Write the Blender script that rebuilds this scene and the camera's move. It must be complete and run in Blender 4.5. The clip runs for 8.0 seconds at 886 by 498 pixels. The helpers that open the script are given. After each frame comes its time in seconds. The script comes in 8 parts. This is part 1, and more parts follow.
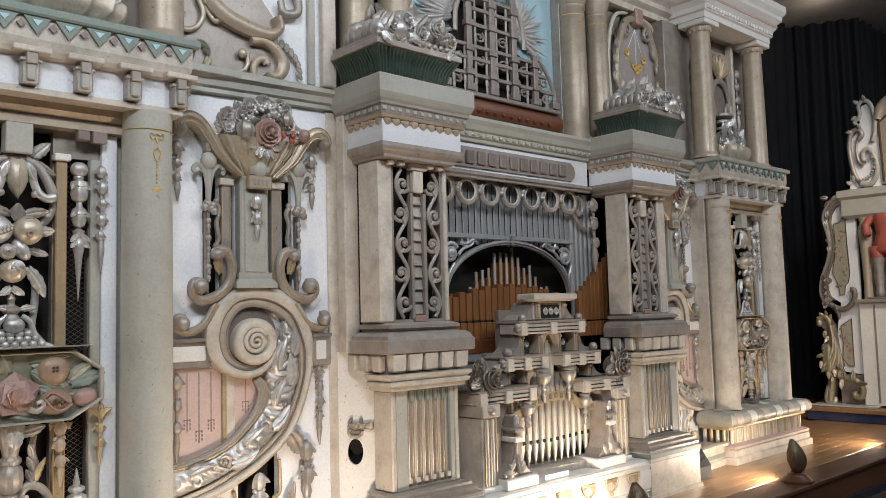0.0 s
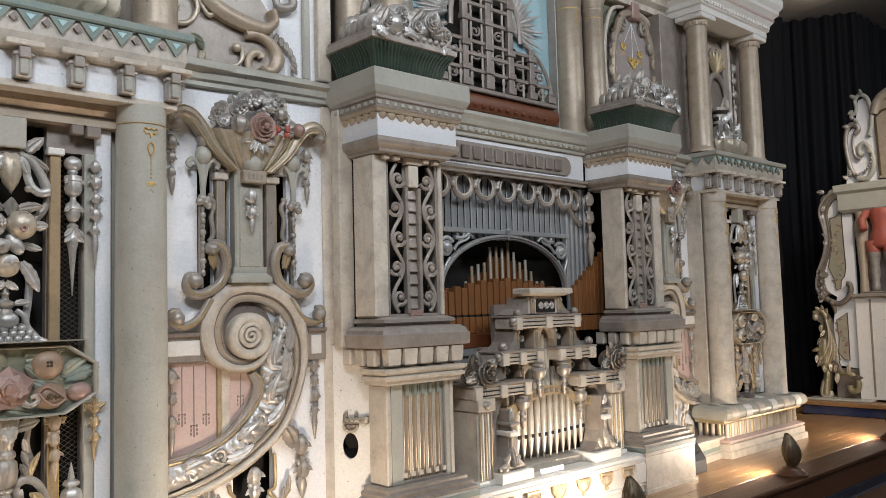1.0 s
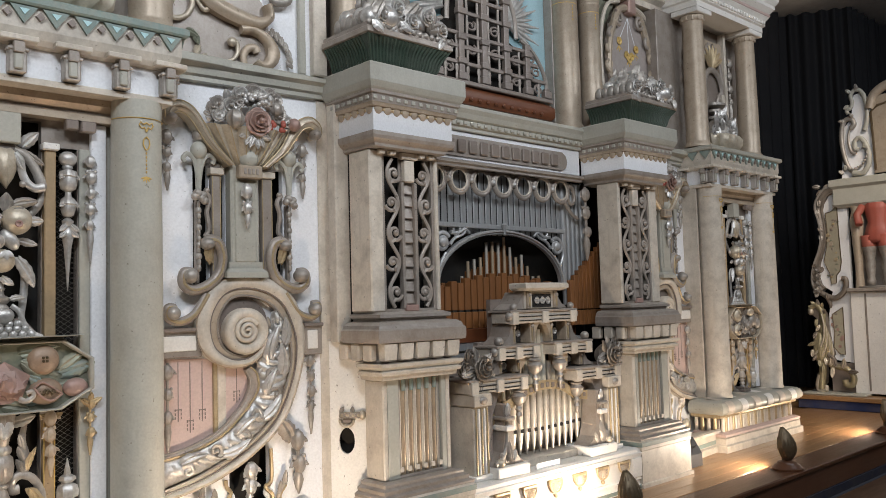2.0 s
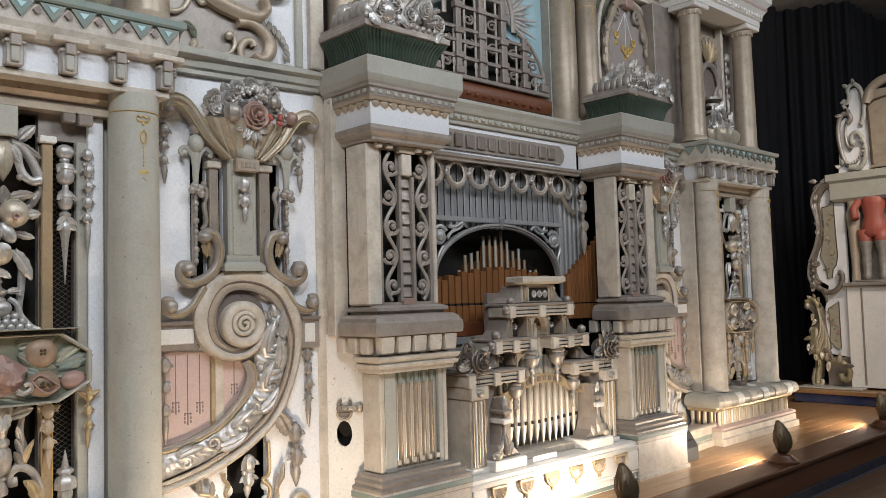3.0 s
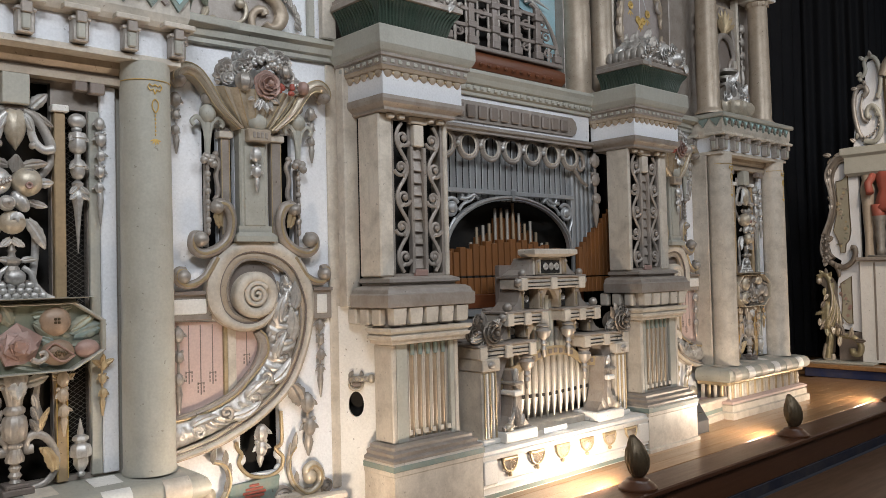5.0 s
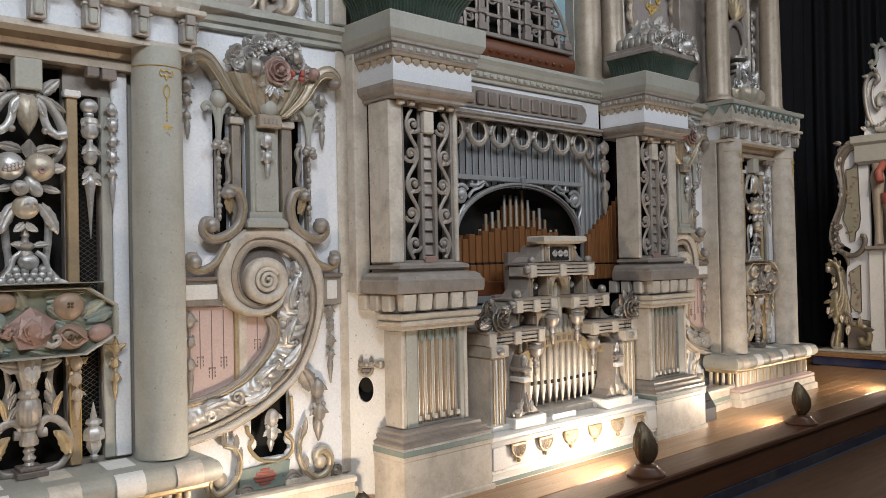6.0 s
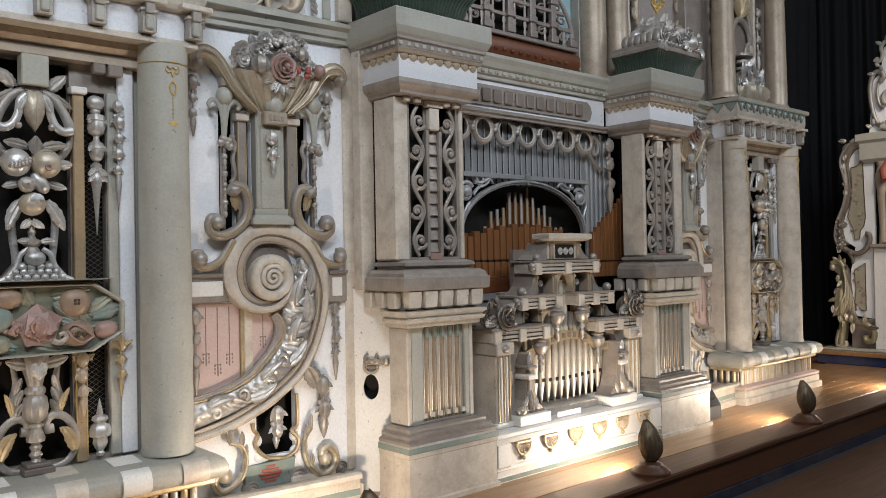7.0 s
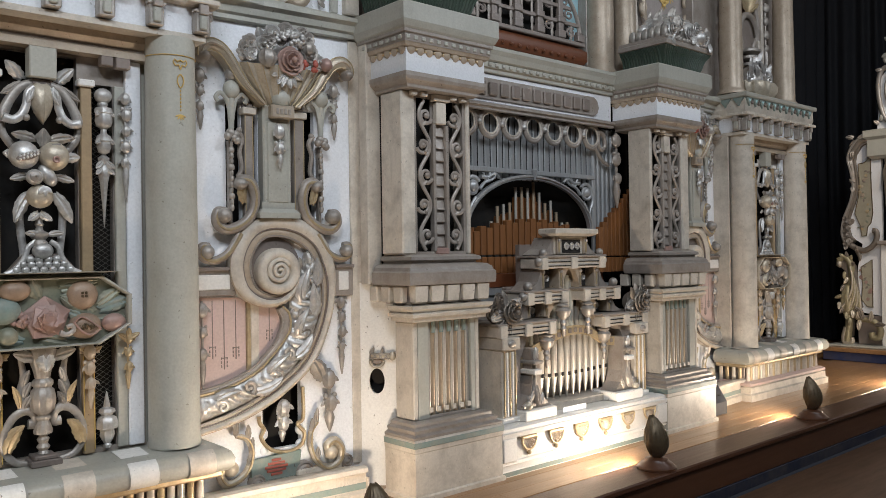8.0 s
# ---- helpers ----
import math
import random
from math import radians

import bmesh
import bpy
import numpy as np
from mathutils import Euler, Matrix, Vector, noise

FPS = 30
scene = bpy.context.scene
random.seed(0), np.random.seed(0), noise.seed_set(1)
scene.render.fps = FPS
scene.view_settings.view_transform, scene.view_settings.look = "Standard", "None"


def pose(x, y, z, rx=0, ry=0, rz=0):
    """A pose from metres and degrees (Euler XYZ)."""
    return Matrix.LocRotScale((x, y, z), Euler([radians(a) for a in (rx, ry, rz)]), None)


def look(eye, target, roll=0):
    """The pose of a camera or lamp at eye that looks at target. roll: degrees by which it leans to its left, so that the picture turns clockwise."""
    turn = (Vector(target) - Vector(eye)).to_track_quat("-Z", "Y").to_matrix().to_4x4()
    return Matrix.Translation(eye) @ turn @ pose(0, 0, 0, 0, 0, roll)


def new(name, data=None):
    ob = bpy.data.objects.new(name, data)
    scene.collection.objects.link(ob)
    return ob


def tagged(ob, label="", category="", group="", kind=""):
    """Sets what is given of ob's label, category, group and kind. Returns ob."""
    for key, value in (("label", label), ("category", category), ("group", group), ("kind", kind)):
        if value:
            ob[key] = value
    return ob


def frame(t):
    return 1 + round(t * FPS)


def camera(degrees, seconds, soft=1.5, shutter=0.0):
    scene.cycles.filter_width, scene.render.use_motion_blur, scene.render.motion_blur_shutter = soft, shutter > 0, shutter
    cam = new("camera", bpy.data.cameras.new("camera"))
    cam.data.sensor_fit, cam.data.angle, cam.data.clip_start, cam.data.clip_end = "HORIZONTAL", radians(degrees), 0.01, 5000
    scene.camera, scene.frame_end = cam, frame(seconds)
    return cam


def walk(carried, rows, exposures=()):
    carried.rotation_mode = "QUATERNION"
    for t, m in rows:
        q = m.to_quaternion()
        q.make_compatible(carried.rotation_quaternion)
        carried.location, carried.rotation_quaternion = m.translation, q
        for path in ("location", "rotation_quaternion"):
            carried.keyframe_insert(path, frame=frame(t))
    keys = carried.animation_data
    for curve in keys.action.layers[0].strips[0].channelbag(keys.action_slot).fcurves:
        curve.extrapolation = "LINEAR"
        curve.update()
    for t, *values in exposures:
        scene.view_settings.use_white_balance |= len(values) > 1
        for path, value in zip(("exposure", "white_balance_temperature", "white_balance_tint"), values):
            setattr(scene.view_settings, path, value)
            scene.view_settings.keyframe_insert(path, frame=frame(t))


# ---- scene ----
cam = camera(57.0, 8.0, 0.6)
PATH = [
    (0.0, 0.023, -0.031, 1.240, 4.518, 1.520, -42.437),
    (0.5, 0.028, -0.037, 1.240, 4.306, 1.493, -42.499),
    (1.0, 0.034, -0.042, 1.242, 4.093, 1.518, -42.570),
    (1.5, 0.037, -0.042, 1.241, 3.971, 1.584, -42.677),
    (3.0, 0.032, -0.050, 1.231, 3.409, 1.605, -42.986),
    (3.5, 0.034, -0.047, 1.226, 3.393, 1.615, -42.990),
    (4.0, 0.038, -0.039, 1.225, 2.910, 1.589, -42.894),
    (4.5, 0.037, -0.031, 1.219, 2.291, 1.516, -42.653),
    (6.0, 0.013, -0.021, 1.209, 0.809, 1.177, -41.921),
    (6.5, 0.012, -0.010, 1.208, 0.735, 1.170, -41.852),
    (7.0, 0.004, -0.008, 1.207, 0.652, 1.099, -41.746),
    (7.5, 0.001, -0.008, 1.203, 0.551, 1.045, -41.600),
    (8.0, -0.000, 0.000, 1.200, 0.360, 0.880, -41.410),
]
walk(cam, [(t, pose(x, y, z, 90 + p, r, w)) for t, x, y, z, p, r, w in PATH], [(0.0, -0.06, 6560, 13), (4.0, -0.11, 6650, 13), (6.0, -0.17, 6500, 13), (8.0, -0.23, 6380, 12)])

# ---- light: shaded footlights on the stage edge, added soft fill from overhead ----
world = bpy.data.worlds.new("hall_air")
world.use_nodes = True
world.node_tree.nodes["Background"].inputs[0].default_value = (0.75, 0.82, 1.0, 1)
world.node_tree.nodes["Background"].inputs[1].default_value = 0.03
scene.world = world
FOOT_X = (0.04, 1.948, 3.856, 5.764, 7.73)
FOOT_Y = 2.615


def lamp(name, kind, m, power, color, **settings):
    data = bpy.data.lights.new(name, kind)
    data.energy, data.color = power, color
    if kind == "AREA":
        data.shape, data.size, data.size_y = "RECTANGLE", settings["size"], settings["size_y"]
    else:
        data.shadow_soft_size = settings["radius"]
    if kind == "SPOT":
        data.spot_size, data.spot_blend = radians(settings["angle"]), settings["blend"]
    ob = new(name, data)
    ob.matrix_world = m
    return ob


WARM, COOL = (1.0, 0.84, 0.65), (0.85, 0.93, 1.0)
for fx in FOOT_X:
    lamp("footlight_bulb", "SPOT", look((fx - 0.05, FOOT_Y + 0.075, 0.125), (fx - 0.22, 3.2, 0.26)), 28, WARM, radius=0.035, angle=176, blend=0.3)
# Unseen soft area lamps, added as general fill for the room.
for lx, power in ((-0.4, 165), (3.0, 92), (7.0, 75)):
    lamp("overhead_fill", "AREA", look((lx, -0.6, 4.7), (lx + 0.8, 3.4, 1.4)), power, COOL, size=1.6, size_y=1.0)
lamp("ceiling_downlight", "POINT", Matrix.Translation((10.15, 4.0, 4.72)), 1.3, WARM, radius=0.06)
# Unseen spot added only to brighten the second organ.
lamp("second_organ_fill", "SPOT", look((6.6, 0.6, 4.6), (9.2, 3.2, 1.2)), 420, WARM, radius=0.1, angle=50, blend=0.7)

# ---- materials ----


def paint(name, color, rough=0.5, metal=0.0, dirt=(0.16, 0.12, 0.08), amount=0.35, scale=7.0, bump=0.12, grain=90.0, wood=False, coat=0.0, chips=0.0):
    """A painted or metal-leaf surface: colour, blotches of old dirt, fine grain and relief."""
    m = bpy.data.materials.new(name)
    m.use_nodes = True
    nt = m.node_tree
    b = nt.nodes["Principled BSDF"]
    tc = nt.nodes.new("ShaderNodeTexCoord")
    mp = nt.nodes.new("ShaderNodeMapping")
    nt.links.new(tc.outputs["Object"], mp.inputs["Vector"])
    if wood:
        mp.inputs["Scale"].default_value = wood
    big, fine = nt.nodes.new("ShaderNodeTexNoise"), nt.nodes.new("ShaderNodeTexNoise")
    big.inputs["Scale"].default_value, big.inputs["Detail"].default_value = scale, 6
    big.inputs["Roughness"].default_value = 0.65
    fine.inputs["Scale"].default_value, fine.inputs["Detail"].default_value = grain, 3
    info = nt.nodes.new("ShaderNodeObjectInfo")
    for n in (big, fine):
        nt.links.new(mp.outputs["Vector"], n.inputs["Vector"])
    ramp = nt.nodes.new("ShaderNodeValToRGB")
    ramp.color_ramp.elements[0].position, ramp.color_ramp.elements[1].position = 0.42, 0.78
    ramp.color_ramp.elements[0].color, ramp.color_ramp.elements[1].color = (0, 0, 0, 1), (amount,) * 3 + (1,)
    nt.links.new(big.outputs["Fac"], ramp.inputs["Fac"])
    mix = nt.nodes.new("ShaderNodeMix")
    mix.data_type = "RGBA"
    mix.inputs["A"].default_value, mix.inputs["B"].default_value = (*color, 1), (*dirt, 1)
    nt.links.new(ramp.outputs["Color"], mix.inputs["Factor"])
    if not wood:
        run = nt.nodes.new("ShaderNodeMapping")
        run.inputs["Scale"].default_value = (38, 38, 2.2)
        nt.links.new(tc.outputs["Object"], run.inputs["Vector"])
        drip = nt.nodes.new("ShaderNodeTexNoise")
        drip.inputs["Scale"].default_value, drip.inputs["Detail"].default_value = 1.0, 4
        nt.links.new(run.outputs["Vector"], drip.inputs["Vector"])
        soil = nt.nodes.new("ShaderNodeMapRange")
        soil.inputs["From Min"].default_value, soil.inputs["From Max"].default_value = 0.55, 0.80
        soil.inputs["To Max"].default_value = 0.55 * amount
        nt.links.new(drip.outputs["Fac"], soil.inputs["Value"])
        most = nt.nodes.new("ShaderNodeMath")
        most.operation = "MAXIMUM"
        nt.links.new(ramp.outputs["Color"], most.inputs[0])
        nt.links.new(soil.outputs["Result"], most.inputs[1])
        nt.links.new(most.outputs["Value"], mix.inputs["Factor"])
    hsv = nt.nodes.new("ShaderNodeHueSaturation")
    val = nt.nodes.new("ShaderNodeMapRange")
    val.inputs["From Min"].default_value, val.inputs["From Max"].default_value = 0.3, 0.7
    val.inputs["To Min"].default_value, val.inputs["To Max"].default_value = 0.94, 1.06
    nt.links.new(fine.outputs["Fac"], val.inputs["Value"])
    rnd = nt.nodes.new("ShaderNodeMapRange")
    rnd.inputs["To Min"].default_value, rnd.inputs["To Max"].default_value = 0.90, 1.08
    nt.links.new(info.outputs["Random"], rnd.inputs["Value"])
    mul = nt.nodes.new("ShaderNodeMath")
    mul.operation = "MULTIPLY"
    nt.links.new(val.outputs["Result"], mul.inputs[0])
    nt.links.new(rnd.outputs["Result"], mul.inputs[1])
    nt.links.new(mul.outputs["Value"], hsv.inputs["Value"])
    top = mix
    if chips:
        spots = nt.nodes.new("ShaderNodeTexNoise")
        spots.inputs["Scale"].default_value, spots.inputs["Detail"].default_value = 52, 5
        nt.links.new(tc.outputs["Object"], spots.inputs["Vector"])
        cut = nt.nodes.new("ShaderNodeMapRange")
        cut.inputs["From Min"].default_value, cut.inputs["From Max"].default_value = 0.685, 0.72
        cut.inputs["To Max"].default_value = chips
        nt.links.new(spots.outputs["Fac"], cut.inputs["Value"])
        top = nt.nodes.new("ShaderNodeMix")
        top.data_type = "RGBA"
        top.inputs["B"].default_value = (0.10, 0.075, 0.05, 1)
        nt.links.new(mix.outputs["Result"], top.inputs["A"])
        nt.links.new(cut.outputs["Result"], top.inputs["Factor"])
    nt.links.new(top.outputs["Result"], hsv.inputs["Color"])
    nt.links.new(hsv.outputs["Color"], b.inputs["Base Color"])
    rr = nt.nodes.new("ShaderNodeMapRange")
    rr.inputs["To Min"].default_value, rr.inputs["To Max"].default_value = rough * 0.75, min(1, rough * 1.3)
    nt.links.new(big.outputs["Fac"], rr.inputs["Value"])
    nt.links.new(rr.outputs["Result"], b.inputs["Roughness"])
    b.inputs["Metallic"].default_value = metal
    b.inputs["Coat Weight"].default_value = coat
    bm_ = nt.nodes.new("ShaderNodeBump")
    bm_.inputs["Strength"].default_value, bm_.inputs["Distance"].default_value = bump, 0.004
    add = nt.nodes.new("ShaderNodeMath")
    add.operation = "ADD"
    nt.links.new(big.outputs["Fac"], add.inputs[0])
    nt.links.new(fine.outputs["Fac"], add.inputs[1])
    nt.links.new(add.outputs["Value"], bm_.inputs["Height"])
    nt.links.new(bm_.outputs["Normal"], b.inputs["Normal"])
    return m


CREAM = paint("aged_cream_paint", (0.65, 0.585, 0.495), rough=0.42, chips=0.45, amount=0.5, scale=10)
PUTTY = paint("putty_grey_paint", (0.365, 0.32, 0.28), rough=0.38, metal=0.15, chips=0.7, amount=0.55, scale=11)
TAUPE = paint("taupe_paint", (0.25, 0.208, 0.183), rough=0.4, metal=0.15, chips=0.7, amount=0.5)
SAGE = paint("sage_green_paint", (0.44, 0.43, 0.372), chips=0.5, rough=0.4, amount=0.25)
WHITE = paint("cool_white_paint", (0.83, 0.84, 0.86), bump=0.05, chips=0.3, rough=0.55, amount=0.12, dirt=(0.4, 0.37, 0.32), scale=3)
IVORY = paint("ivory_white_paint", (0.83, 0.805, 0.755), chips=0.7, rough=0.5, amount=0.2, dirt=(0.36, 0.31, 0.24), scale=4)
TEAL = paint("teal_green_paint", (0.20, 0.265, 0.24), rough=0.5, chips=0.7, amount=0.6, dirt=(0.36, 0.31, 0.24), scale=16)
AQUA = paint("pale_aqua_paint", (0.45, 0.68, 0.70), rough=0.5, amount=0.2)
SKY = paint("light_blue_paint", (0.42, 0.66, 0.72), rough=0.6, amount=0.35, dirt=(0.75, 0.82, 0.84), scale=2.5)
GREEN = paint("dark_green_paint", (0.055, 0.085, 0.062), rough=0.4, amount=0.5, dirt=(0.12, 0.12, 0.1))
SILVER = paint("silver_leaf", (0.64, 0.625, 0.60), rough=0.42, metal=0.6, amount=0.6, dirt=(0.2, 0.16, 0.12), scale=22, bump=0.35)
DULL = paint("tarnished_silver", (0.43, 0.395, 0.355), rough=0.45, metal=0.45, amount=0.55, dirt=(0.14, 0.11, 0.08), scale=18, bump=0.35)
GOLD = paint("dull_gold_leaf", (0.53, 0.42, 0.26), rough=0.45, metal=0.45, amount=0.5, dirt=(0.2, 0.12, 0.05), scale=16)
TAN = paint("gilded_tan_paint", (0.50, 0.415, 0.32), chips=0.7, rough=0.42, metal=0.25, amount=0.5, dirt=(0.25, 0.17, 0.1), scale=12)
ROSE = paint("faded_rose_paint", (0.40, 0.255, 0.215), rough=0.45, metal=0.15, amount=0.5, dirt=(0.3, 0.26, 0.22), scale=14)
LEAFG = paint("faded_leaf_green_paint", (0.21, 0.225, 0.165), rough=0.45, metal=0.2, amount=0.5, dirt=(0.36, 0.31, 0.25), scale=14)
PINK = paint("pale_pink_paint", (0.56, 0.42, 0.375), rough=0.55, amount=0.2, dirt=(0.4, 0.28, 0.22), scale=5)
RED = paint("brick_red_paint", (0.40, 0.10, 0.07), rough=0.5)
ZINC = paint("zinc_grey_slat", (0.46, 0.47, 0.475), rough=0.42, metal=0.5, amount=0.3, scale=9, wood=(6, 6, 0.6))
PIPE = paint("tin_pipe_metal", (0.62, 0.58, 0.51), rough=0.42, metal=0.5, amount=0.25, scale=8)
PIPEGOLD = paint("bronzed_pipe", (0.55, 0.43, 0.30), rough=0.4, metal=0.5, amount=0.4, scale=8)
BROWN = paint("orange_brown_pipe_wood", (0.25, 0.10, 0.032), rough=0.45, amount=0.5, dirt=(0.13, 0.055, 0.02), scale=5, wood=(9, 9, 1), grain=40)
CHERRY = paint("red_brown_wood", (0.17, 0.055, 0.022), rough=0.35, amount=0.5, dirt=(0.09, 0.03, 0.015), scale=5, wood=(1, 6, 6), grain=40)
# Colours real black parts and the sheets that stand in for shade in recesses.
BLACK = paint("black_paint_and_recess_shade", (0.012, 0.011, 0.010), rough=0.8, amount=0.2)
CHAMP = paint("champagne_leaf", (0.60, 0.535, 0.43), rough=0.42, metal=0.45, amount=0.6, dirt=(0.26, 0.18, 0.10), scale=20, bump=0.3)
UMBER = paint("umber_tarnished_silver", (0.24, 0.205, 0.17), rough=0.45, metal=0.4, amount=0.6, dirt=(0.09, 0.07, 0.05), scale=16, bump=0.35)
PANELG = paint("grey_gold_panel", (0.36, 0.33, 0.25), rough=0.5, amount=0.5, dirt=(0.22, 0.2, 0.14), scale=14)
PINKGREY = paint("pinkish_grey_paint", (0.40, 0.35, 0.325), rough=0.5, amount=0.3, scale=8)
FRUIT = paint("brown_painted_fruit", (0.33, 0.235, 0.165), rough=0.42, metal=0.1, amount=0.55, dirt=(0.15, 0.10, 0.07), scale=14)
OLIVE = paint("antique_olive_gilding", (0.36, 0.31, 0.19), rough=0.42, metal=0.35, amount=0.65, dirt=(0.12, 0.10, 0.06), scale=24, bump=0.35)
AMBER = paint("amber_gilded_strip", (0.47, 0.34, 0.20), rough=0.42, metal=0.2, chips=0.7, amount=0.4, scale=10)
WIRE = paint("grey_wire", (0.22, 0.21, 0.19), rough=0.4, metal=0.7)
CURTAIN = paint("black_curtain_cloth", (0.0075, 0.008, 0.0105), rough=0.95, amount=0.4, dirt=(0.014, 0.014, 0.018), scale=3)
STAGE = paint("varnished_oak_boards", (0.33, 0.18, 0.08), rough=0.33, amount=0.55, dirt=(0.17, 0.085, 0.035), scale=4, wood=(0.5, 7, 7), grain=55, bump=0.12, coat=0.2)
NOSE = paint("dark_mahogany_edge", (0.085, 0.034, 0.016), rough=0.34, amount=0.5, dirt=(0.035, 0.014, 0.008), scale=5, wood=(0.5, 8, 8), grain=40, bump=0.12)
HALL = paint("brown_hall_boards", (0.11, 0.058, 0.032), rough=0.4, amount=0.6, dirt=(0.045, 0.024, 0.014), scale=3, wood=(0.7, 6, 6), grain=40, bump=0.15)
NAVY = paint("navy_cloth", (0.012, 0.022, 0.075), rough=0.85, amount=0.3)
BRONZE = paint("dark_bronze", (0.15, 0.11, 0.065), rough=0.42, metal=0.55, amount=0.4, dirt=(0.03, 0.02, 0.012), scale=30)
GILT = paint("bright_gilt_paint", (0.66, 0.45, 0.14), rough=0.4, metal=0.2, amount=0.3, scale=30)
RISER = paint("dark_blue_cloth", (0.007, 0.010, 0.026), rough=0.9, amount=0.3)
BLACKBOX = paint("dark_grey_plastic", (0.03, 0.033, 0.04), rough=0.5, amount=0.2)
GREYCEIL = paint("grey_ceiling_paint", (0.78, 0.76, 0.73), rough=0.8, amount=0.2)
DARKWALL = paint("dark_hall_wall_paint", (0.06, 0.055, 0.05), rough=0.8, amount=0.2)

# ---- mesh tools ----
CX = 3.856
RIGHT = Matrix.Translation((CX, 0, 0))
LEFT = RIGHT @ Matrix.Diagonal((-1, 1, 1, 1))
PLACE = [RIGHT]
BASE = {}


def thing(name, label, category, base, group="", kind=""):
    """An Empty at its base; base is in the coordinates of the place now set."""
    ob = new(name)
    ob.empty_display_size = 0.1
    ob.location = PLACE[0] @ Vector(base)
    BASE[ob] = ob.location.copy()
    return tagged(ob, label, category, group, kind)


def part(name, bm, material, parent, label="", smooth=False):
    """Links a bmesh as one mesh under a thing or under a part."""
    base = BASE[parent]
    bm.transform(Matrix.Translation(-base) @ PLACE[0])
    if PLACE[0].determinant() < 0:
        bmesh.ops.reverse_faces(bm, faces=bm.faces[:])
    me = bpy.data.meshes.new(name)
    if smooth:
        for f in bm.faces:
            f.smooth = True
    bm.to_mesh(me)
    bm.free()
    me.materials.append(material)
    if smooth:
        me.set_sharp_from_angle(angle=radians(48))
    ob = new(name, me)
    ob.parent = parent
    BASE[ob] = base
    return tagged(ob, label)


def alone(name, bm, material, label, category, kind="", smooth=False):
    """A top-level thing or piece of the setting of one mesh."""
    me = bpy.data.meshes.new(name)
    bm.transform(PLACE[0])
    for f in bm.faces:
        f.smooth = smooth
    bm.to_mesh(me)
    bm.free()
    me.materials.append(material)
    ob = new(name, me)
    BASE[ob] = Vector((0, 0, 0))
    return tagged(ob, label, category, "", kind)


def quadstrip(bm, a, b, closed=False):
    n = len(a)
    for i in range(n if closed else n - 1):
        j = (i + 1) % n
        if len({a[i], a[j], b[j], b[i]}) == 4:
            bm.faces.new((a[i], a[j], b[j], b[i]))


def box(x0, x1, y0, y1, z0, z1, b=0.004, bm=None):
    """A box with chamfered edges."""
    bm = bm or bmesh.new()
    lo, hi = (min(x0, x1), min(y0, y1), min(z0, z1)), (max(x0, x1), max(y0, y1), max(z0, z1))
    b = min(b, *(0.45 * (h - l) for l, h in zip(lo, hi)))
    v = {}
    for sx in (0, 1):
        for sy in (0, 1):
            for sz in (0, 1):
                s = (sx, sy, sz)
                for k in range(3):
                    co = [(hi[i] if s[i] else lo[i]) + (0 if i == k else (-b if s[i] else b)) for i in range(3)]
                    v[s, k] = bm.verts.new(co)
    for k in range(3):
        i, j = (k + 1) % 3, (k + 2) % 3
        for sk in (0, 1):
            ring = []
            for si, sj in ((0, 0), (1, 0), (1, 1), (0, 1)):
                s = [0, 0, 0]
                s[k], s[i], s[j] = sk, si, sj
                ring.append(v[tuple(s), k])
            bm.faces.new(ring if sk else ring[::-1])
        for si in (0, 1):
            for sj in (0, 1):
                s0, s1 = [0, 0, 0], [0, 0, 0]
                s0[k], s0[i], s0[j] = 0, si, sj
                s1[k], s1[i], s1[j] = 1, si, sj
                q = (v[tuple(s0), i], v[tuple(s1), i], v[tuple(s1), j], v[tuple(s0), j])
                bm.faces.new(q if si != sj else q[::-1])
    for s in ((a, c, d) for a in (0, 1) for c in (0, 1) for d in (0, 1)):
        q = (v[s, 0], v[s, 1], v[s, 2])
        bm.faces.new(q if sum(s) % 2 else q[::-1])
    return bm


def sweep(path, profile, bm=None, cap=True):
    """A moulding: profile rows (out, z) carried along a plan line of (x, y), mitred at its corners."""
    bm = bm or bmesh.new()
    P = [Vector(p) for p in path]
    D = [(P[i + 1] - P[i]).normalized() for i in range(len(P) - 1)]
    N = [Vector((d.y, -d.x)) for d in D]
    off = []
    for i in range(len(P)):
        if i == 0 or i == len(P) - 1:
            off.append(N[min(i, len(N) - 1)])
        else:
            m = (N[i - 1] + N[i])
            off.append(m / max(0.2, m.dot(N[i])))
    rows = [[bm.verts.new((P[i].x + off[i].x * o, P[i].y + off[i].y * o, z)) for i in range(len(P))] for o, z in profile]
    for a, b in zip(rows, rows[1:]):
        quadstrip(bm, a, b)
    if cap and len(P) > 2:
        bm.faces.new(rows[-1])
        bm.faces.new(rows[0][::-1])
    return bm


def bay(x0, x1, front, back):
    """The plan line of a box-like projection, from the back, round the front, to the back."""
    return [(x0, back), (x0, front), (x1, front), (x1, back)]


